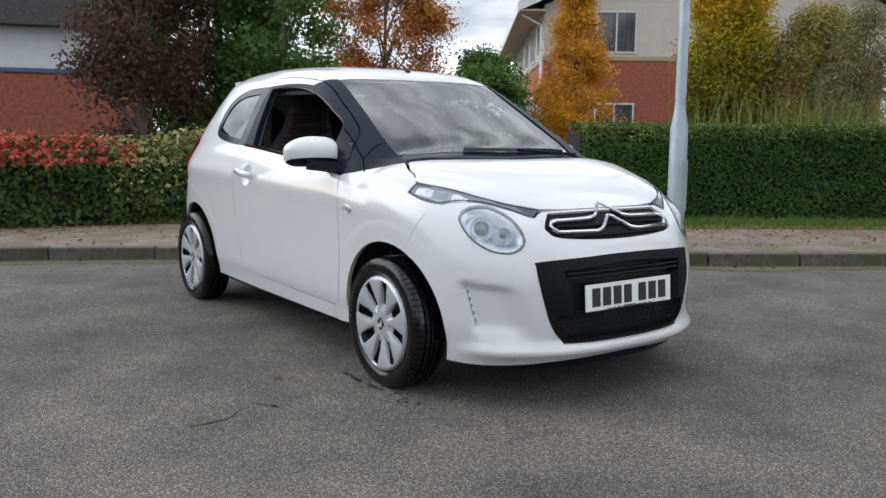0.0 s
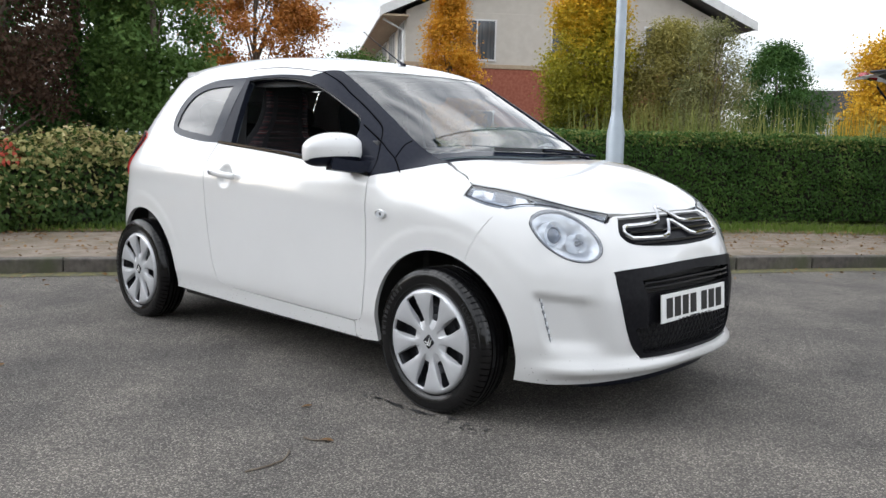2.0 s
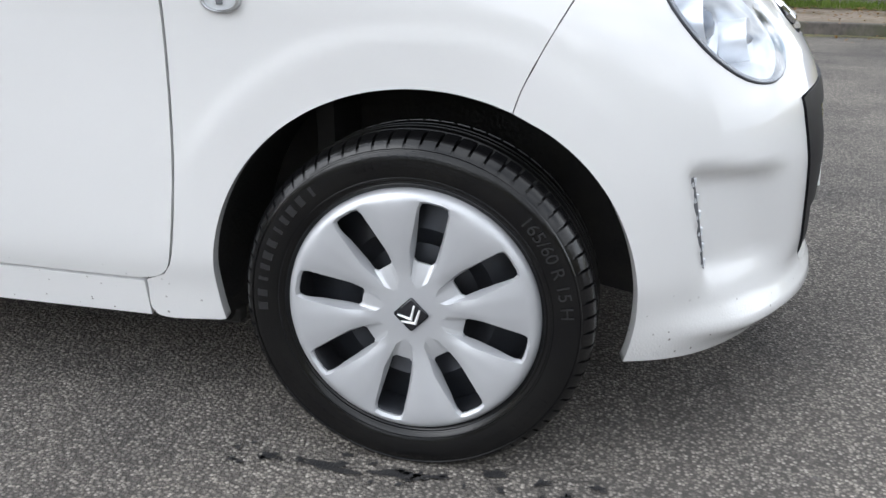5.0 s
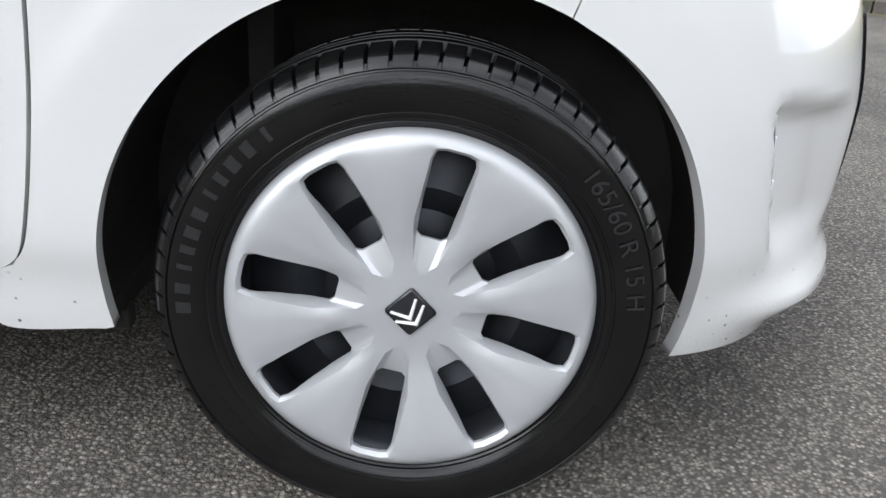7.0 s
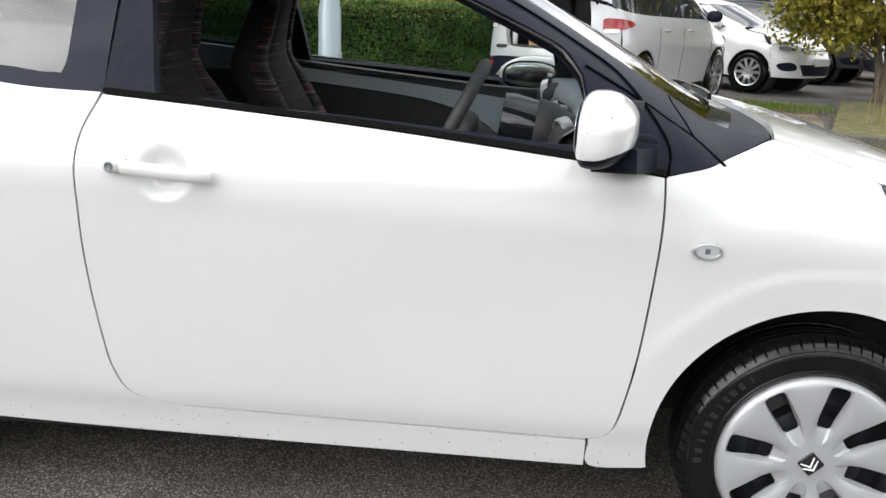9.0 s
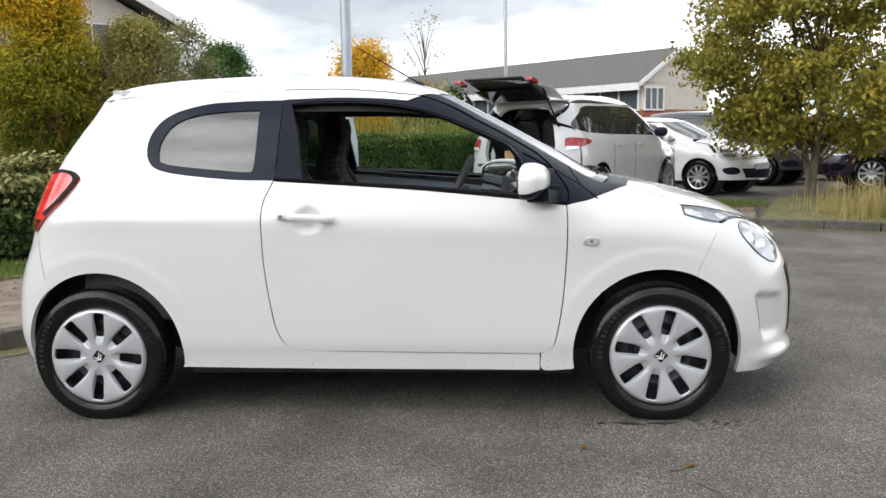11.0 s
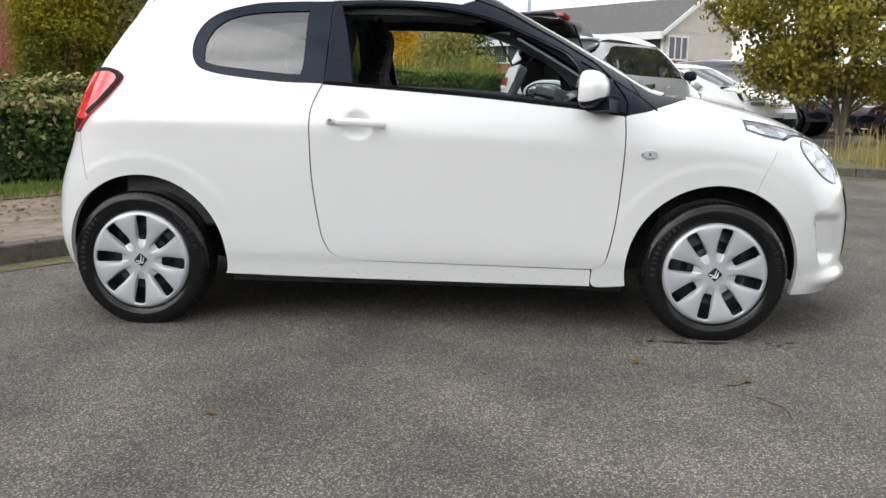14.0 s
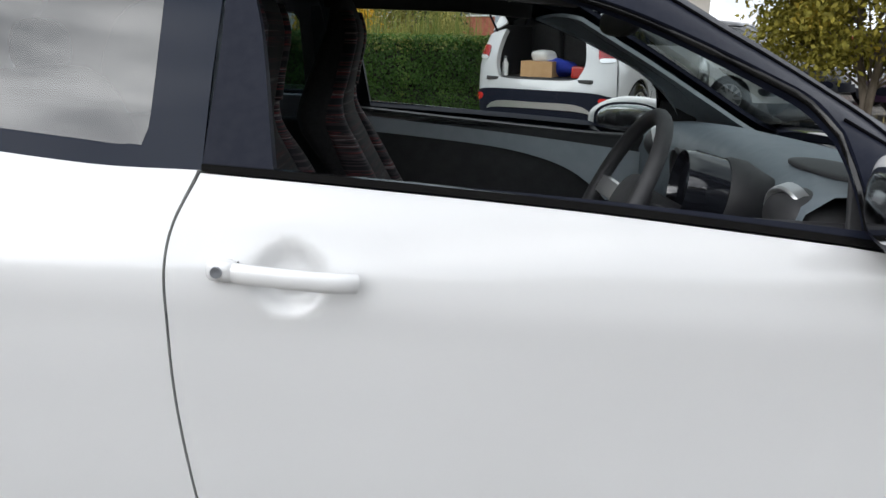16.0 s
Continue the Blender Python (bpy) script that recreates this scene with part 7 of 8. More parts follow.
tree("garden_conifer", (-0.6, 18.5), 2.35, 0.75, "tall", 0.09, LEAF_DARK, 9000, "dark green conifer behind the hedge", 37, 0.04, 0.02, 60, 1, 0.2)


# ---- buildings ----
BRICK = material("red_brick", (0.26, 0.075, 0.045), 0.9, color2=(0.34, 0.12, 0.075), scale=9, bump=0.3, bump_scale=60)
RENDER = material("beige_render", (0.50, 0.46, 0.40), 0.9, color2=(0.55, 0.51, 0.45), scale=3, bump=0.15, bump_scale=120)
STONE_BAND = material("stone_band", (0.36, 0.27, 0.18), 0.9, color2=(0.42, 0.33, 0.23), scale=8)
CLADDING = material("white_cladding", (0.66, 0.68, 0.70), 0.5, color2=(0.60, 0.62, 0.64), scale=4)
ROOF_TILE = material("roof_tile", (0.055, 0.052, 0.052), 0.85, color2=(0.085, 0.08, 0.078), scale=10, bump=0.5, bump_scale=40)
ROOF_GREY = material("roof_grey_tile", (0.085, 0.082, 0.08), 0.9, color2=(0.12, 0.115, 0.11), scale=12, bump=0.5, bump_scale=40)
WHITE_TRIM = material("white_trim", (0.70, 0.70, 0.69), 0.5, color2=(0.62, 0.62, 0.61), scale=5)
BLUE_TRIM = material("blue_trim", (0.05, 0.10, 0.20), 0.5, color2=(0.07, 0.12, 0.22), scale=5)
DARK_PANE = material("window_pane", (0.045, 0.055, 0.065), 0.08, color2=(0.10, 0.11, 0.12), scale=2, stretch=(6, 6, 0.3))


def wall_box(name, size, at, mat, parent, label=""):
    ob = part(name, bm_box(size, (0, 0, 0), 0.01), mat, parent, label)
    ob.matrix_local = pose(*at)
    return ob


def window_unit(parent, at, w, h, panes, mat=WHITE_TRIM, turn=0):
    """A framed window whose outside looks along -y of its parent."""
    win = thing("window", "", "")
    for key in ("label", "category"):
        if key in win:
            del win[key]
    win.parent = parent
    win.matrix_local = pose(*at, 0, 0, turn)
    bm = bm_box((w + 0.1, 0.10, 0.06), (0, 0, h / 2))
    bm_add(bm, bm_box((w + 0.1, 0.10, 0.06), (0, 0, -h / 2)))
    for x in np.linspace(-w / 2, w / 2, panes + 1):
        bm_add(bm, bm_box((0.055, 0.096, h), (x, 0, 0)))
    part("frame", bm, mat, win)
    for i in range(panes):
        part("pane", bm_box((w / panes - 0.05, 0.02, h - 0.05), (-w / 2 + (i + 0.5) * w / panes, 0.0, 0)), DARK_PANE, win)
    return win


def prism(points, y0, y1):
    """A shape of (x, z) points drawn out between two y."""
    bm = bmesh.new()
    a = [bm.verts.new((x, y0, z)) for x, z in points]
    b = [bm.verts.new((x, y1, z)) for x, z in points]
    bm.faces.new(a)
    bm.faces.new(b[::-1])
    n = len(points)
    for i in range(n):
        bm.faces.new((a[i], b[i], b[(i + 1) % n], a[(i + 1) % n]))
    bmesh.ops.recalc_face_normals(bm, faces=bm.faces)
    return bm


# two-storey office; its end wall looks along local -y, the long eaves along local -x
office = thing("office_building", "two-storey office with beige render over red brick", "building", pose(-20.7, 19.75, 0, 0, 0, 53))
WIDE = 12.8
APEX = 8.74
wall_box("wall", (WIDE, 22, 3.9), (WIDE / 2, 11, 1.95), BRICK, office, "red brick ground floor wall")
wall_box("wall", (WIDE + 0.02, 22.02, 2.0), (WIDE / 2, 11, 4.9), RENDER, office, "beige rendered upper wall")
wall_box("stone_band", (WIDE + 0.1, 22.1, 0.16), (WIDE / 2, 11, 3.9), STONE_BAND, office)
part("gable", prism([(0, 5.88), (WIDE / 2, APEX), (WIDE, 5.88)], 0.005, 0.3), RENDER, office, "beige gable wall")
roof = part("roof", prism([(-1.0, 5.62), (-1.0, 5.86), (WIDE / 2, APEX + 0.4), (WIDE + 1, 5.86), (WIDE + 1, 5.62), (WIDE / 2, APEX + 0.16)], -0.8, 22.8), ROOF_TILE, office, "dark tiled pitched roof")
part("fascia", prism([(-1.06, 5.52), (-1.06, 5.88), (-1.0, 5.88), (-1.0, 5.52)], -0.8, 22.8), WHITE_TRIM, roof)
part("soffit", prism([(-1.0, 5.54), (0.0, 5.54), (0.0, 5.61), (-1.0, 5.61)], -0.8, 22.8), STONE_BAND, roof)
part("barge_board", prism([(-1.0, 5.56), (-1.0, 5.90), (WIDE / 2, APEX + 0.44), (WIDE + 1, 5.90), (WIDE + 1, 5.56), (WIDE / 2, APEX + 0.10)], -0.86, -0.8), WHITE_TRIM, roof)
window_unit(office, (10.2, -0.02, 4.88), 1.45, 1.5, 2)
window_unit(office, (2.72, -0.02, 4.88), 1.45, 1.5, 2)
window_unit(office, (2.72, -0.02, 1.6), 1.45, 1.2, 2)
window_unit(office, (6.4, -0.02, 4.88), 1.45, 1.5, 2)
for y in (1.4, 5.2, 9.0, 12.8, 16.6):
    window_unit(office, (-0.02, y, 4.8), 2.2, 1.4, 3, turn=-90)
    window_unit(office, (-0.02, y, 1.9), 2.2, 1.4, 3, turn=-90)
part("downpipe", bm_tube([(-0.9, -0.2, 5.5), (-0.12, -0.1, 5.1), (-0.12, -0.1, 0.0)], 0.05, 8), WHITE_TRIM, office)

# brick unit with white cladding
unit = thing("brick_unit", "red brick building with white cladding band and dark roof", "building", pose(-21.3, 2.6, 0, 0, 0, 75))
wall_box("wall", (16, 6, 2.65), (-5.6, 3, 1.32), BRICK, unit, "red brick lower wall")
wall_box("cladding", (16.02, 6.02, 1.2), (-5.6, 3, 3.2), CLADDING, unit, "white panel cladding band")
wall_box("blue_sill", (16.1, 6.1, 0.12), (-5.6, 3, 2.64), BLUE_TRIM, unit)
wall_box("blue_post", (0.16, 0.1, 1.2), (-4.1, -0.05, 3.2), BLUE_TRIM, unit)
part("roof", prism([(-14.2, 3.8), (-14.2, 4.0), (-13.4, 6.4), (2.2, 6.4), (3.0, 4.0), (3.0, 3.8)], -0.6, 6.6), ROOF_TILE, unit, "dark grey tiled roof")

# single-storey hall with a gable, bay windows
hall = thing("gable_hall", "single-storey cream hall with grey tiled roof", "building", pose(5.69, 26.53, 0, 0, 0, 42))
wall_box("wall", (3.9, 16, 2.0), (1.95, 8, 1.0), BRICK, hall, "red brick base wall")
wall_box("wall", (3.88, 15.98, 0.95), (1.95, 8, 2.475), RENDER, hall, "cream rendered wall")
part("gable", prism([(0, 2.9), (1.95, 4.05), (3.9, 2.9)], 0.01, 0.3), RENDER, hall, "cream gable wall")
part("roof", prism([(-0.35, 2.76), (-0.35, 2.90), (1.95, 4.24), (4.25, 2.90), (4.25, 2.76), (1.95, 4.09)], -0.12, 16.3), ROOF_GREY, hall, "grey tiled pitched roof")
part("barge_board", prism([(-0.35, 2.76), (-0.35, 2.92), (1.95, 4.27), (4.25, 2.92), (4.25, 2.76), (1.95, 4.09)], -0.17, -0.13), WHITE_TRIM, hall)
part("fascia", prism([(-0.41, 2.66), (-0.41, 2.91), (-0.35, 2.91), (-0.35, 2.66)], -0.12, 16.3), WHITE_TRIM, hall)
window_unit(hall, (0.60, -0.02, 2.38), 1.05, 0.78, 3)
for y in np.arange(1.45, 15, 3.1):
    window_unit(hall, (-0.02, float(y), 2.36), 2.6, 0.75, 3, turn=-90)

# far white house
house = thing("far_house", "distant white house with grey roof and dark windows", "house", pose(-9.6, 33.0, 0, 0, 0, 18))
wall_box("wall", (9, 6, 2.5), (2.5, 3, 1.25), WHITE_TRIM, house, "white wall")
part("roof", prism([(-2.3, 2.45), (-1.4, 3.35), (6.4, 3.35), (7.3, 2.45)], -0.4, 6.4), ROOF_GREY, house, "grey tiled roof")
for x in (-1.0, 0.5, 2.0, 3.5, 5.0):
    window_unit(house, (x, -0.02, 1.75), 0.9, 1.0, 2)

# ---- lamp posts ----
GALVANISED = material("galvanised_steel", (0.36, 0.41, 0.46), 0.45, 0.5, color2=(0.42, 0.47, 0.52), scale=6, bump=0.05, bump_scale=60)


def lamp_post(at, base_r, base_h, shaft, height, label):
    lp = thing("street_lamp", label, "street lamp", pose(*at))
    part("base", bm_lathe([(base_r * 1.02, 0), (base_r, 0.02), (base_r, base_h), (shaft * 1.05, base_h + 0.16), (shaft, base_h + 0.2)], 24), GALVANISED, lp, "", 40)
    part("shaft", bm_lathe([(shaft, base_h + 0.19), (shaft * 0.75, height), (0.001, height)], 20), GALVANISED, lp, "", 40)
    part("inspection_door", bm_box((0.010, 0.085, 0.45), (base_r * 0.965, 0, 0.55), 0.003), GALVANISED, lp)
    part("lantern", egg(0.30, 0.12, 0.06), GALVANISED, lp, "", 50).matrix_local = pose(0.3, 0, height)
    return lp


lamp_post((-0.80, 3.50, 0.08), 0.078, 1.05, 0.048, 6.5, "grey galvanised street lamp with wider base")
lamp_post((0.85, 20.5, 0.0), 0.09, 1.2, 0.055, 8.0, "grey street lamp at the back of the car park")


# ---- parked cars: the same way of cutting panels, from simpler forms ----
GREY_PAINT = material("grey_paint", (0.035, 0.037, 0.042), 0.3, coat=1.0, color2=(0.045, 0.047, 0.05), scale=4)
PURPLE_PAINT = material("purple_paint", (0.032, 0.009, 0.036), 0.3, coat=1.0, color2=(0.042, 0.014, 0.046), scale=4)
RED_PAINT = material("red_paint", (0.42, 0.02, 0.015), 0.3, coat=1.0, color2=(0.5, 0.03, 0.02), scale=4)
BLUE_PAINT = material("blue_paint", (0.012, 0.016, 0.035), 0.3, coat=1.0, color2=(0.018, 0.022, 0.045), scale=4)
SILVER_PAINT = material("pale_silver_paint", (0.51, 0.52, 0.535), 0.32, 0.10, coat=1.0, color2=(0.48, 0.49, 0.505), scale=4)
DARK_GLASS = material("dark_glass", (0.012, 0.016, 0.017), 0.04, color2=(0.03, 0.034, 0.035), scale=3, spec=0.9)
ALLOY = material("alloy", (0.60, 0.61, 0.62), 0.3, 0.8, color2=(0.5, 0.5, 0.52), scale=10)
CARDBOARD = material("cardboard", (0.40, 0.24, 0.11), 0.9, color2=(0.46, 0.29, 0.15), scale=20)
BLUE_CLOTH = material("blue_cloth", (0.015, 0.03, 0.30), 0.8, color2=(0.02, 0.05, 0.42), scale=15)


def scaled_form(kx, ky, kz, bonnet=0.0):
    """The hatchback's form stretched to another size."""
    H = HATCH
    return {"side": lambda z: H["side"](z / kz) * ky, "slim": lambda x: H["slim"](x / kx), "lean": lambda x: H["lean"](x / kx),
            "top": lambda x: H["top"](x / kx) * kz, "crown": lambda x: H["crown"](x / kx), "front": lambda z: H["front"](z / kz) * kx,
            "rear": lambda z: H["rear"](z / kz) * kx, "nose": H["nose"] * 0.85, "axles": (1.17 * kx * 0.97, -1.17 * kx * 0.97), "hub": 0.31, "arch": 0.36}


def alloy_wheel(parent, at, s, r=0.32, spokes=10, w=0.10, dark=False):
    hub = new("wheel")
    hub.parent = parent
    hub.matrix_local = pose(*at, 0, 0, 0 if s < 0 else 180)
    part("tyre", bm_lathe([(r * 0.68, -w * 0.8), (r * 0.72, -w), (r * 0.88, -w * 1.05), (r * 0.97, -w * 0.85), (r, -w * 0.6), (r, w * 0.6), (r * 0.97, w * 0.9), (r * 0.7, w)], 40, "Y"), RUBBER, hub, "", 40)
    part("rim_well", bm_lathe([(r * 0.70, -w * 0.85), (r * 0.64, -w * 0.6), (r * 0.6, 0.0), (0.01, 0.0)], 32, "Y"), STEEL, hub, "", 40)
    part("rim", bm_lathe([(r * 0.71, -w * 0.95), (r * 0.70, -w * 1.0), (r * 0.65, -w * 0.9), (r * 0.64, -w * 0.5)], 40, "Y"), ALLOY, hub, "", 40)
    first_spoke = None
    for k in range(spokes):
        a = 2 * math.pi * k / spokes
        if first_spoke is None:
            first_spoke = part("spoke", bm_sweep([(r * 0.08, -w * 0.75, 0), (r * 0.35, -w * 0.9, 0), (r * 0.67, -w * 0.85, 0)], [(-0.016, -0.02), (0.016, -0.02), (0.022, 0.0), (-0.022, 0.0)], up=(0, -1, 0)), ALLOY, hub)
        else:
            sp = new("spoke", first_spoke.data)
            sp.parent = hub
            sp.matrix_local = Matrix.Rotation(a, 4, "Y")
    part("centre_cap", bm_lathe([(0.001, -w * 0.88), (0.04, -w * 0.86), (0.055, -w * 0.7)], 20, "Y"), ALLOY, hub, "", 40)
    return hub


def parked_car(name, at, paint, label, form, dims, open_boot=False, grille=True, spokes=10, roof_black=False):
    """dims: belt height at front and rear, sill, roof edge height, rear and front ends of the side glass."""
    FORM.clear()
    FORM.update(form)
    car = thing(name, label, "car", at)
    af, ar, hub, r = form["axles"][0], form["axles"][1], form["hub"], form["arch"]
    belt_f, belt_r, sill, edge, g_rear, g_front, xf, xr = dims["belt_f"], dims["belt_r"], dims["sill"], dims["edge"], dims["g_rear"], dims["g_front"], dims["xf"], dims["xr"]

    def arch_line(ax, a0, a1):
        return [(ax + r * math.cos(radians(a)), hub + r * math.sin(radians(a))) for a in np.linspace(a0, a1, 14)]

    step = 0.06
    glass = [(g_rear, belt_r + 0.04), (g_rear + 0.10, edge - 0.10), (g_rear + 0.35, edge - 0.03), (g_rear + 0.35, edge - 0.03), (0.0, edge - 0.02), (dims["a_top"], edge - 0.05), (dims["a_top"], edge - 0.05), (g_front, belt_f + 0.03), (g_front, belt_f + 0.03)]
    side = (corner([(xf, 0.74 * belt_f), (xf, hub + 0.12)]) + corner(arch_line(af, 8, 190)) + corner([(af - r * 0.9, sill), (ar + r * 0.9, sill)]) + corner(arch_line(ar, -10, 172))
            + corner([(xr, hub + 0.10), (xr, belt_r - 0.1)]) + corner([(xr + 0.02, belt_r + 0.08), (dims["c_low"], belt_r + 0.2), (dims["c_top"], edge)]) + corner([(-0.3, edge + 0.01), (dims["a_top"] + 0.05, edge - 0.02)])
            + corner([(dims["cowl"] - 0.02, belt_f + 0.05), (dims["cowl"] + 0.1, belt_f - 0.005), (af + 0.1, belt_f - 0.05)]))
    panel("body_side", on_side, side, paint, car, step, left=True, depth=0.02, holes=[glass])
    panel("side_glass", on_side, glass[:], DARK_GLASS, car, step, lift=-0.012, depth=0, left=True)
    for x in dims["posts"]:
        panel("door_post", on_side, [(x - 0.035, belt_f + 0.02), (x + 0.035, belt_f + 0.02), (x + 0.005, edge - 0.03), (x - 0.055, edge - 0.03)], BLACK_TRIM, car, 0.08, lift=-0.005, depth=0.004, left=True, curved=False)
    for x in dims["seams"]:
        line = on_side([(x, z) for z in np.linspace(sill + 0.06, belt_f, 8)])
        for s in (1, -1):
            part("door_seam", bm_tube([(p[0], s * p[1], p[2]) for p in line + outward(line) * 0.0005], 0.0035, 5), UNDER, car)
    for x in dims["handles"]:
        p, n = surface(x, belt_f - 0.10)
        for s in (1, -1):
            hnd = part("door_handle", bm_box((0.16, 0.03, 0.028), bevel=0.01), paint, car)
            hnd.matrix_local = pose(p.x, s * (p.y - 0.012), p.z)
    # top
    def top_line(pts):
        return turned(pts, on_side, lambda p: p[:, [0, 1]])
    edge_line = top_line([(dims["a_top"] + 0.03, edge + 0.0), (-0.3, edge + 0.015), (dims["c_top"], edge + 0.005)])
    ws_top, back = dims["a_top"] + 0.05, dims["c_top"] - 0.05
    roof = corner(edge_line) + [(back - 0.05, -0.3), (back - 0.07, 0.0), (back - 0.05, 0.3)] + corner([(x, -y) for x, y in edge_line[::-1]]) + [(ws_top + 0.08, 0.25), (ws_top + 0.10, 0.0), (ws_top + 0.08, -0.25)]
    panel("roof", on_top, roof, BLACK_TRIM if roof_black else paint, car, step, depth=0.015)
    low = top_line([(dims["cowl"], belt_f + 0.02)])[0]
    up = edge_line[0]
    ws = corner([(up[0] + 0.02, up[1] + 0.03), (low[0] - 0.05, low[1] + 0.05)]) + [(low[0] + 0.10, low[1] * 0.5), (low[0] + 0.14, 0.0), (low[0] + 0.10, -low[1] * 0.5)] + corner([(low[0] - 0.05, -low[1] - 0.05), (up[0] + 0.02, -up[1] - 0.03)]) + [(ws_top + 0.10, 0.25), (ws_top + 0.12, 0.0), (ws_top + 0.10, -0.25)]
    panel("windscreen", on_top, ws, DARK_GLASS, car, step, lift=-0.004, depth=0)
    pil = corner(turned([(up[0] + 0.02, up[1] + 0.03), (low[0] - 0.05, low[1] + 0.05)], on_top, to_pillar)) + corner(turned([(dims["cowl"] + 0.02, belt_f + 0.045), (dims["a_top"] + 0.06, edge - 0.025)], on_side, to_pillar))
    panel("pillar", on_pillar, pil, paint, car, step, left=True)
    hood_edge = top_line([(dims["cowl"] + 0.10, belt_f + 0.005), (af + 0.1, belt_f - 0.045), (xf, 0.75 * belt_f + 0.03)])
    nose_x = float(on_front([(0.0, dims["nose_z"])])[0][0])
    hood = corner([(low[0] + 0.15, 0.0), (low[0] + 0.11, low[1] * 0.5), hood_edge[0]]) + hood_edge[1:2] + corner([hood_edge[2], (nose_x - 0.05, hood_edge[2][1] * 0.55), (nose_x - 0.01, 0.0), (nose_x - 0.05, -hood_edge[2][1] * 0.55), (hood_edge[2][0], -hood_edge[2][1])]) + [(hood_edge[1][0], -hood_edge[1][1])] + corner([(hood_edge[0][0], -hood_edge[0][1]), (low[0] + 0.11, -low[1] * 0.5)])
    panel("bonnet", on_top, hood, paint, car, step, depth=0.015)
    # front
    fs = turned([(xf + 0.003, 0.74 * belt_f), (xf + 0.003, hub + 0.12), (af + r * 0.98, hub - 0.02)], on_side, to_front)
    front = corner([(fs[2][0], sill + 0.02)] + [fs[2], fs[1], fs[0]]) + corner([(fs[0][0] * 0.6, dims["nose_z"] - 0.01), (0.0, dims["nose_z"]), (-fs[0][0] * 0.6, dims["nose_z"] - 0.01)]) + corner([(-a, b) for a, b in (fs[0], fs[1], fs[2])] + [(-fs[2][0], sill + 0.02)])
    panel("front_bumper", on_front, front, paint, car, step, depth=0.02)
    zl = dims["lamp_z"]
    for s in (1, -1):
        o = [(s * 0.72, zl + 0.05), (s * 0.50, zl + 0.055), (s * 0.36, zl + 0.02), (s * 0.36, zl - 0.03), (s * 0.52, zl - 0.06), (s * 0.66, zl - 0.02)][::s]
        hl = panel("headlamp", on_front, o, LAMP_REFLECTOR, car, 0.05, lift=0.012, depth=0.015, label="clear headlamp with dark inner parts")
        o = [(s * 0.60, zl + 0.03), (s * 0.48, zl + 0.03), (s * 0.42, zl - 0.01), (s * 0.50, zl - 0.035), (s * 0.60, zl - 0.015)][::s]
        panel("lamp_core", on_front, o, LAMP_DARK, hl, 0.05, lift=0.016, depth=0.01)
        o = [(s * 0.62, 0.46), (s * 0.50, 0.50), (s * 0.42, 0.46), (s * 0.42, 0.38), (s * 0.56, 0.37)][::s]
        panel("fog_lamp_recess", on_front, o, BLACK_TRIM, car, 0.05, lift=0.006, depth=0.01)
        w = part("mirror", egg(0.075, 0.10, 0.075), BLACK_TRIM if name == "silver_suv" else paint, car, "", 50)
        p, n = surface(g_front - 0.12, belt_f + 0.06)
        w.matrix_local = pose(p.x, s * (-p.y + 0.10), p.z + 0.02)
        alloy_wheel(car, (af, s * dims["track"], r - 0.045), s, r - 0.045, spokes)
        alloy_wheel(car, (ar, s * dims["track"], r - 0.045), s, r - 0.045, spokes)
    panel("upper_grille", on_front, [(0.34, zl + 0.02), (0.0, zl + 0.01), (-0.34, zl + 0.02), (-0.30, zl - 0.06), (0.0, zl - 0.07), (0.30, zl - 0.06)], BLACK_GLOSS, car, 0.06, lift=0.008, depth=0.01)
    part("grille_bar", bm_sweep(on_front([(u, zl - 0.02) for u in np.linspace(-0.32, 0.32, 9)]) + np.array((0.012, 0, 0)), [(-0.006, -0.008), (0.006, -0.008), (0.006, 0.008), (-0.006, 0.008)]), CHROME, car)
    panel("lower_grille", on_front, [(0.38, 0.47), (-0.38, 0.47), (-0.38, 0.47), (-0.32, 0.30), (0.32, 0.30), (0.32, 0.30), (0.38, 0.47)], BLACK_TRIM, car, 0.06, lift=0.008, depth=0.01)
    p = on_front([(0.0, 0.50)])[0]
    pl = part("number_plate", bm_box((0.01, 0.52, 0.11)), PLATE_WHITE, car)
    pl.matrix_local = pose(p[0] + 0.016, 0, 0.50)
    # rear
    rs = turned([(xr - 0.003, belt_r - 0.1), (xr - 0.003, hub + 0.10), (ar - r * 0.98, hub - 0.02)], on_side, to_rear)
    hatch = turned([(xr - 0.0, belt_r + 0.06), (dims["c_low"] - 0.03, belt_r + 0.2), (dims["c_top"] - 0.04, edge - 0.02)], on_side, to_rear)
    rear = corner([(rs[2][0], sill + 0.05), rs[2], rs[1], rs[0]]) + hatch[:2] + corner([hatch[2], (0.3, edge + 0.05), (0.0, edge + 0.06), (-0.3, edge + 0.05), (-hatch[2][0], hatch[2][1])]) + [(-a, b) for a, b in hatch[:2][::-1]] + corner([(-a, b) for a, b in (rs[0], rs[1], rs[2])] + [(-rs[2][0], sill + 0.05)])
    if open_boot:
        hole = [(0.36, 0.80), (0.40, 0.95), (0.38, 1.25), (0.30, 1.50), (0.0, 1.54), (-0.30, 1.50), (-0.38, 1.25), (-0.40, 0.95), (-0.36, 0.80), (-0.30, 0.745), (0.0, 0.735), (0.30, 0.745)]
        panel("rear_body", on_rear, rear, paint, car, 0.05, depth=0.06, holes=[[(u * 0.88, z) for u, z in hole]])
    else:
        panel("rear_body", on_rear, rear, paint, car, step, depth=0.02)
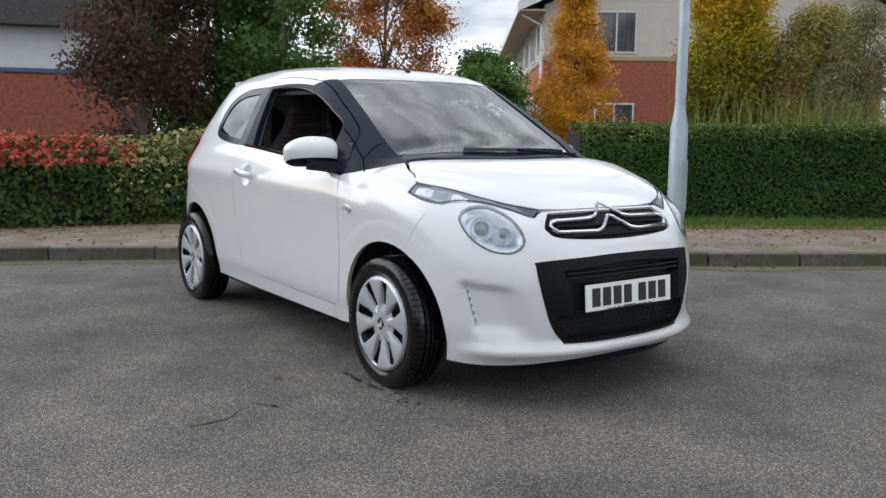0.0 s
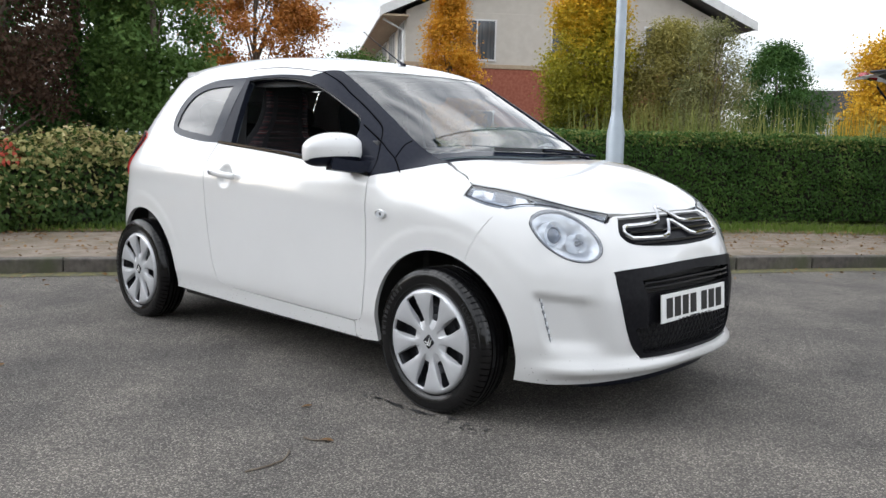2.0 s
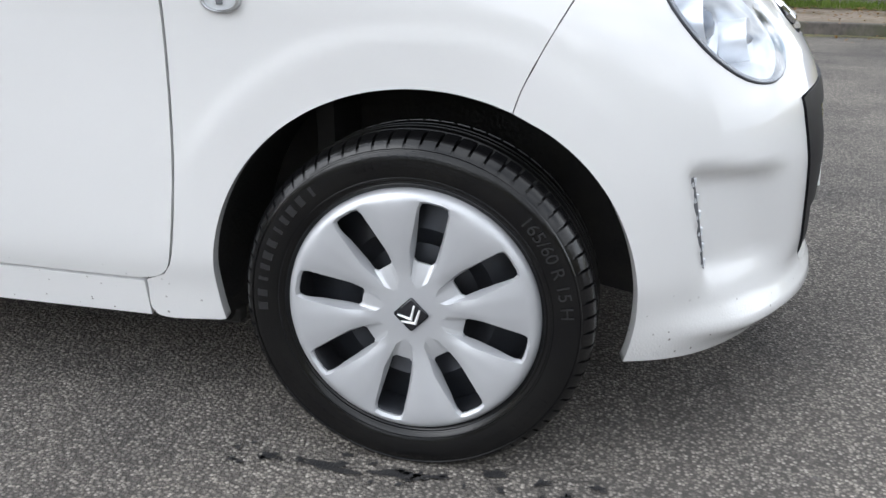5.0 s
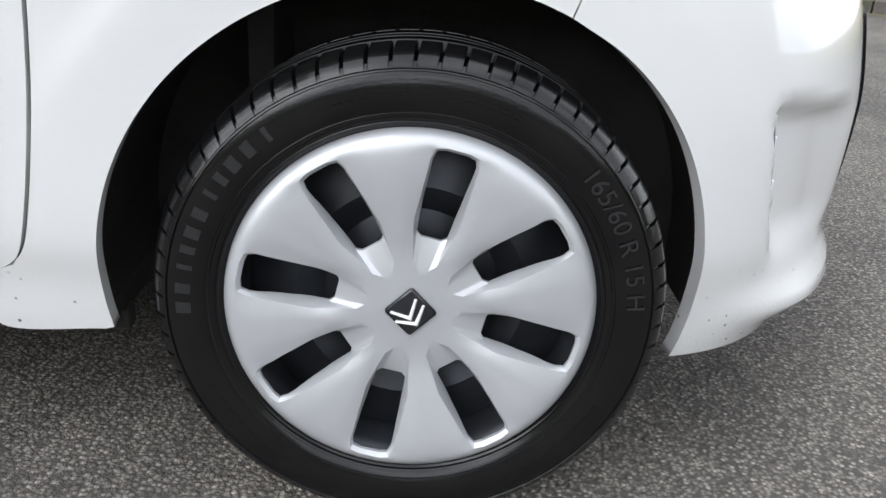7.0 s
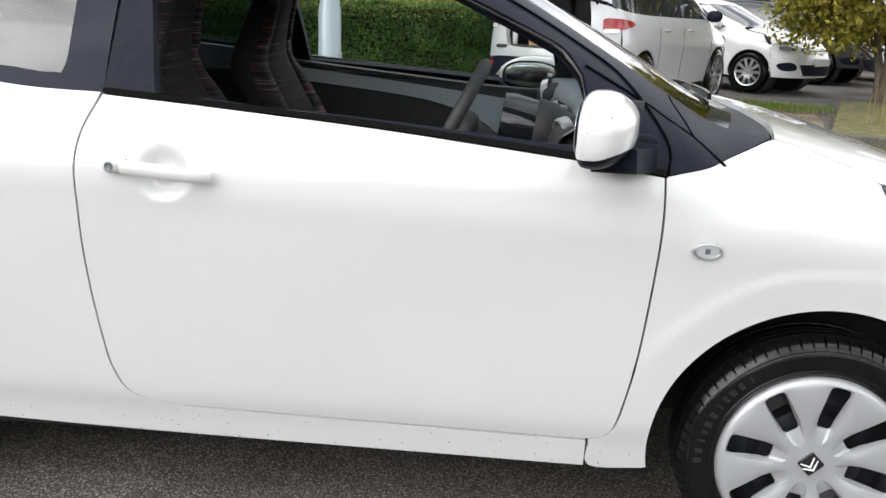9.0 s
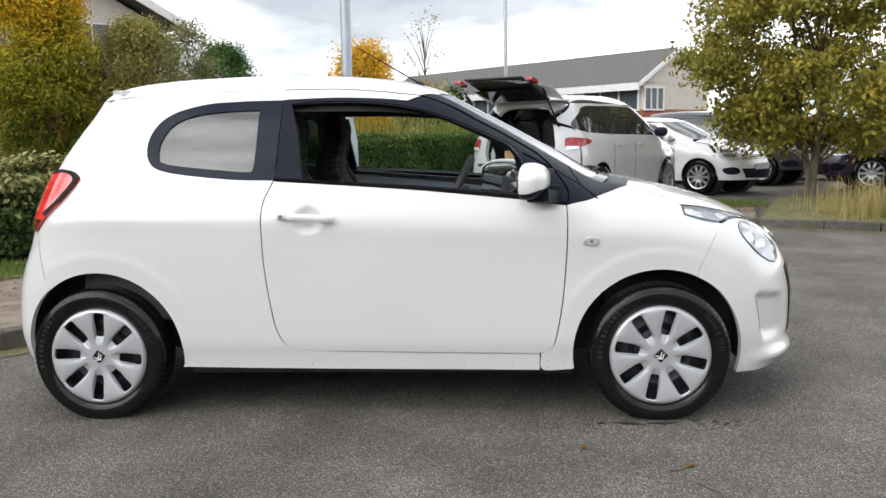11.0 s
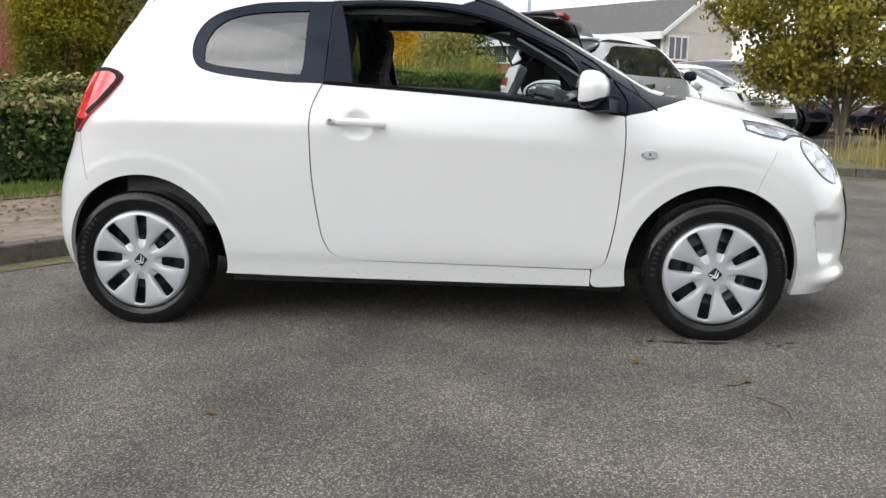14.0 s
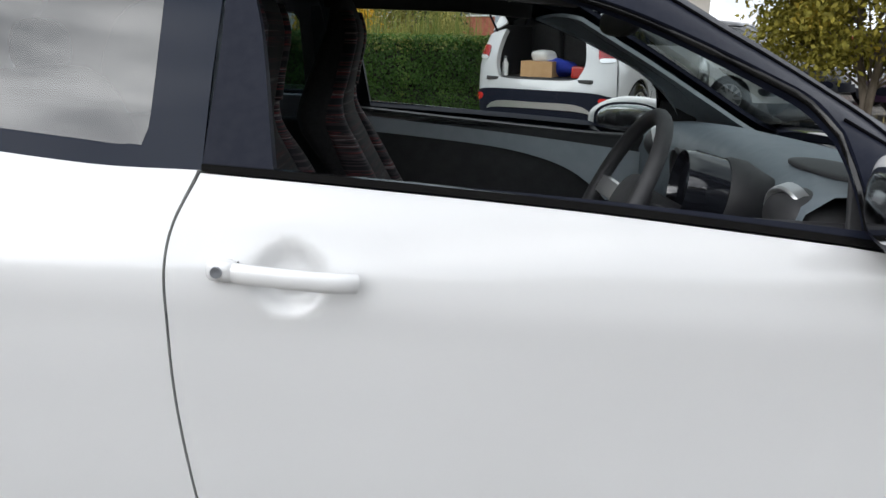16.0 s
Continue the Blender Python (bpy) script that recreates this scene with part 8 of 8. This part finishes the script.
        panel("rear_window", on_rear, [(0.40, belt_r + 0.08), (0.34, edge - 0.06), (0.0, edge - 0.02), (-0.34, edge - 0.06), (-0.40, belt_r + 0.08), (0.0, belt_r + 0.04)], DARK_GLASS, car, step, lift=0.004, depth=0)
    zt = dims["tail_z"]
    for s in (1, -1):
        o = [(s * 0.66, zt + 0.05), (s * 0.46, zt + 0.07), (s * 0.435, zt + 0.01), (s * 0.45, zt - 0.07), (s * 0.55, zt - 0.055), (s * 0.71, zt + 0.005)][::s]
        tl = panel("tail_lamp", on_rear, o, DEEP_RED, car, 0.04, lift=0.010, depth=0.02, label="red wraparound tail lamp")
        o = [(s * 0.55, zt - 0.045), (s * 0.45, zt - 0.045), (s * 0.45, zt - 0.085), (s * 0.55, zt - 0.075)][::s]
        panel("reversing_lamp", on_rear, o, LAMP_REFLECTOR, tl, 0.04, lift=0.014, depth=0.01)
    part("cabin_floor", bm_box((af - ar + 1.0, dims["track"] * 1.7, 0.06), ((af + ar) / 2, 0, sill + 0.04)), UNDER, car)
    part("underbody", bm_box((af - ar - 2 * r, dims["track"] * 1.6, 0.3), ((af + ar) / 2, 0, sill + 0.2)), UNDER, car)
    if not open_boot:
        part("cabin", bm_box((g_front - g_rear, dims["track"] * 1.4, belt_f - sill - 0.2), ((g_front + g_rear) / 2, 0, (belt_f + sill) / 2)), UNDER, car)
    for ax in (af, ar):
        for s in (1, -1):
            hs = bm_lathe([(r - 0.005, 0.0), (r + 0.01, -0.02), (r + 0.01, -0.30), (0.05, -0.30)], 28, "Y")
            hs_ob = part("wheel_housing", hs, UNDER, car)
            hs_ob.matrix_local = pose(ax, s * (dims["track"] + 0.055), hub, 180 if s > 0 else 0, 0, 0) if s < 0 else pose(ax, dims["track"] + 0.055, hub)
            if s < 0:
                hs_ob.matrix_local = pose(ax, -dims["track"] - 0.055, hub, 0, 0, 180)
    FORM.clear()
    FORM.update(HATCH)
    return car


SUV_FORM = {"side": curve([0.12, 0.30, 0.50, 0.80, 1.00, 1.08, 1.20, 1.40, 1.55, 1.70], [0.80, 0.855, 0.88, 0.895, 0.885, 0.86, 0.81, 0.735, 0.665, 0.58]),
            "slim": curve([-2.3, -1.8, -1.0, 0.8, 1.5, 2.3], [0.95, 0.985, 1.0, 1.0, 0.985, 0.95]), "lean": curve([-2.3, -1.5, -0.5, 1.0, 2.3], [0.05, 0.02, 0.0, 0.0, 0.03]),
            "top": curve([-2.30, -2.05, -1.75, -1.2, -0.4, 0.15, 0.45, 0.85, 1.20, 1.32, 1.80, 2.10, 2.30], [1.50, 1.60, 1.655, 1.69, 1.70, 1.655, 1.56, 1.34, 1.14, 1.095, 1.02, 0.93, 0.80]),
            "crown": curve([-2.3, 0.2, 1.2, 2.3], [0.12, 0.10, 0.12, 0.16]),
            "front": curve([0.1, 0.3, 0.6, 0.8, 0.95, 1.15], [2.05, 2.19, 2.23, 2.19, 2.06, 1.75]),
            "rear": curve([0.1, 0.35, 0.6, 0.8, 1.0, 1.2, 1.45, 1.65], [-2.02, -2.16, -2.19, -2.16, -2.12, -2.06, -1.95, -1.86]),
            "nose": 0.55, "axles": (1.34, -1.34), "hub": 0.35, "arch": 0.405}
SUV_DIMS = {"belt_f": 1.07, "belt_r": 1.13, "sill": 0.30, "edge": 1.55, "g_rear": -1.72, "g_front": 0.98, "xf": 1.82, "xr": -1.88, "a_top": 0.28, "c_low": -1.96, "c_top": -1.72,
            "cowl": 1.10, "posts": (-0.92, -0.12), "seams": (-0.92, -0.12, 0.98), "handles": (-0.72, 0.10), "nose_z": 0.93, "lamp_z": 0.86, "tail_z": 1.02, "track": 0.80}
SUV_AT = pose(1.88, 9.25, 0.035, 0, 0, 60)
suv = parked_car("silver_suv", SUV_AT, SILVER_PAINT, "pale silver family estate car with its tailgate open", SUV_FORM, SUV_DIMS, True, spokes=10)
part("boot_floor", bm_box((1.1, 1.25, 0.04), (-1.58, 0, 0.735), 0.01), CABIN, suv)
for s in (1, -1):
    part("boot_lining", bm_box((0.90, 0.04, 0.58), (-1.46, s * 0.62, 1.02), 0.02), CABIN, suv)
for y in (-0.42, 0.0, 0.42):
    part("seat_back", egg(0.08, 0.20, 0.34, power=4), CABIN, suv, "", 60).matrix_local = pose(-0.95, y, 1.02, 0, -12, 0)
    part("seat_headrest", egg(0.05, 0.11, 0.08), CABIN, suv, "", 60).matrix_local = pose(-1.05, y, 1.42, 0, -12, 0)
part("roof_lining", bm_box((2.2, 1.1, 0.03), (-0.8, 0, 1.58), 0.01), HEADLINING, suv)
FORM.clear()
FORM.update(SUV_FORM)
panel("rear_cladding", on_rear, [(0.68, 0.50), (0.5, 0.59), (0.34, 0.625), (0.0, 0.63), (-0.34, 0.625), (-0.5, 0.59), (-0.68, 0.50), (-0.72, 0.37), (-0.5, 0.335), (0.0, 0.335), (0.5, 0.335), (0.72, 0.37)], BLACK_TRIM, suv, 0.05, lift=0.010, depth=0.012, label="black plastic lower bumper cladding")
panel("skid_plate", on_rear, [(0.30, 0.49), (0.0, 0.50), (-0.30, 0.49), (-0.40, 0.40), (-0.30, 0.425), (0.0, 0.435), (0.30, 0.425), (0.40, 0.40)], SATIN, suv, 0.05, lift=0.022, depth=0.012)
for s in (1, -1):
    panel("reflector", on_rear, [(s * 0.61, 0.535), (s * 0.45, 0.565), (s * 0.47, 0.49), (s * 0.63, 0.475)][::s], RED_LENS, suv, 0.05, lift=0.018, depth=0.01)
FORM.clear()
FORM.update(HATCH)
# raised tailgate, hinged at the roof's rear edge
gate_at = pose(-1.90, 0, 1.64, 0, 14, 0)
bm = bmesh.new()
rows = []
for i, x in enumerate(np.linspace(0, -1.08, 9)):
    wd = 0.58 - 0.02 * i + (0.03 * i if i < 3 else 0.09)
    rows.append([bm.verts.new((x, y * wd, 0.05 * math.sin(math.pi * i / 8) - 0.10 * (i / 8) ** 3 - 0.05 * abs(y) ** 3)) for y in np.linspace(-1, 1, 9)])
for p, q in zip(rows, rows[1:]):
    for j in range(8):
        bm.faces.new((p[j], p[j + 1], q[j + 1], q[j]))
geom = bmesh.ops.solidify(bm, geom=bm.faces[:], thickness=0.06)
bmesh.ops.recalc_face_normals(bm, faces=bm.faces)
tailgate = part("tailgate", bm, SILVER_PAINT, suv, "white raised tailgate with dark glass", 40)
tailgate.matrix_local = gate_at
for zz in (0.034, -0.085):
    part("tailgate_glass", bm_box((0.50, 0.86, 0.012), (-0.36, 0, 0.0), 0.005), DARK_GLASS, tailgate).matrix_local = pose(0, 0, zz + 0.005)
part("tailgate_trim", bm_box((0.84, 0.84, 0.02), (-0.50, 0, 0), 0.008), CABIN, tailgate, "black inner trim").matrix_local = pose(0, 0, -0.068, 0, 4, 0)
part("gate_lamp", bm_box((0.03, 0.34, 0.02), (-0.05, 0, 0.03)), DEEP_RED, tailgate)
for s in (1, -1):
    part("gas_strut", bm_tube([(-0.02, s * 0.56, -0.42), (-0.62, s * 0.58, -0.08)], 0.012, 8), BLACK_TRIM, tailgate)
    part("tailgate_lamp", bm_box((0.18, 0.10, 0.05), (-0.82, s * 0.52, -0.03), 0.01), DEEP_RED, tailgate)

# what lies in the boot
def in_boot(x, y, z, turn=0):
    return SUV_AT @ pose(x, y, z, 0, 0, turn)


box = part("cardboard_box", bm_box((0.30, 0.36, 0.17), (0, 0, 0.085), 0.004), CARDBOARD)
box.matrix_world = in_boot(-1.85, 0.10, 0.756, 8)
tagged(box, "open brown cardboard box in the car boot", "box")
bottle = thing("bottle", "white plastic spray bottle in the car boot", "bottle", in_boot(-1.92, 0.50, 0.756))
part("bottle_body", bm_lathe([(0.001, 0), (0.035, 0), (0.037, 0.13), (0.018, 0.165), (0.016, 0.19)], 20), PLATE_WHITE, bottle, "", 40)
part("bottle_cap", bm_lathe([(0.02, 0.188), (0.02, 0.215), (0.001, 0.216)], 16), LAMP_DARK, bottle, "", 40)
bag = egg(0.16, 0.22, 0.10, power=2.2)
for v in bag.verts:
    v.co *= 1 + 0.25 * noise.noise(v.co * 9)
cloth = part("blue_cloth", bag, BLUE_CLOTH, None, "", 60)
cloth.matrix_world = in_boot(-1.66, -0.02, 0.86)
tagged(cloth, "crumpled blue cloth lying in the car boot", "cloth")
bag = egg(0.10, 0.14, 0.08, power=2.2)
for v in bag.verts:
    v.co *= 1 + 0.3 * noise.noise(v.co * 11 + Vector((3, 1, 2)))
sack = part("plastic_bag", bag, PLATE_WHITE, None, "", 60)
sack.matrix_world = in_boot(-1.72, 0.12, 0.965)
tagged(sack, "crumpled white plastic bag on the box", "bag")
can = part("red_case", bm_box((0.16, 0.14, 0.13), (0, 0, 0.065), 0.02), RED_PAINT)
can.matrix_world = in_boot(-1.86, -0.36, 0.756, 20)
tagged(can, "small red plastic case in the car boot", "case")

HATCH_DIMS = {"belt_f": 0.96, "belt_r": 1.06, "sill": 0.24, "edge": 1.34, "g_rear": -1.18, "g_front": 0.80, "xf": 1.62, "xr": -1.62, "a_top": 0.24, "c_low": -1.52, "c_top": -1.22,
              "cowl": 1.02, "posts": (-0.50,), "seams": (-0.52, 0.80), "handles": (-0.36,), "nose_z": 0.79, "lamp_z": 0.70, "tail_z": 0.95, "track": 0.74}
parked_car("white_hatchback", pose(3.86, 13.4, 0.03, 0, 0, -42), WHITE_PAINT, "white small hatchback with dark alloy wheels parked behind the verge", scaled_form(1.14, 1.07, 1.0), HATCH_DIMS, spokes=10)
EST_DIMS = dict(HATCH_DIMS, belt_f=1.05, belt_r=1.12, sill=0.28, edge=1.46, g_rear=-1.35, g_front=0.92, xf=1.78, xr=-1.72, a_top=0.27, c_low=-1.66, c_top=-1.36, cowl=1.12, posts=(-0.55,), seams=(-0.57, 0.92), handles=(-0.4,), nose_z=0.86, lamp_z=0.78, tail_z=1.02, track=0.78)
parked_car("grey_crossover", pose(5.6, 16.0, 0.05, 0, 0, -38), GREY_PAINT, "dark grey crossover car parked in the row", scaled_form(1.24, 1.12, 1.10), EST_DIMS)
parked_car("blue_hatchback", pose(7.6, 17.2, 0.05, 0, 0, -30), BLUE_PAINT, "dark blue hatchback parked in the row", scaled_form(1.14, 1.07, 1.0), HATCH_DIMS)
parked_car("red_hatchback", pose(9.6, 20.4, 0.05, 0, 0, -30), RED_PAINT, "red hatchback parked far along the row", scaled_form(1.14, 1.07, 1.0), HATCH_DIMS)
parked_car("white_far_hatchback", pose(11.9, 22.6, 0.05, 0, 0, -30), WHITE_PAINT, "white hatchback parked at the end of the row", scaled_form(1.14, 1.07, 1.0), HATCH_DIMS)
parked_car("purple_hatchback", pose(8.9, 12.4, 0.05, 0, 0, 165), PURPLE_PAINT, "dark purple hatchback parked behind the verge tree", scaled_form(1.18, 1.09, 1.03), HATCH_DIMS)
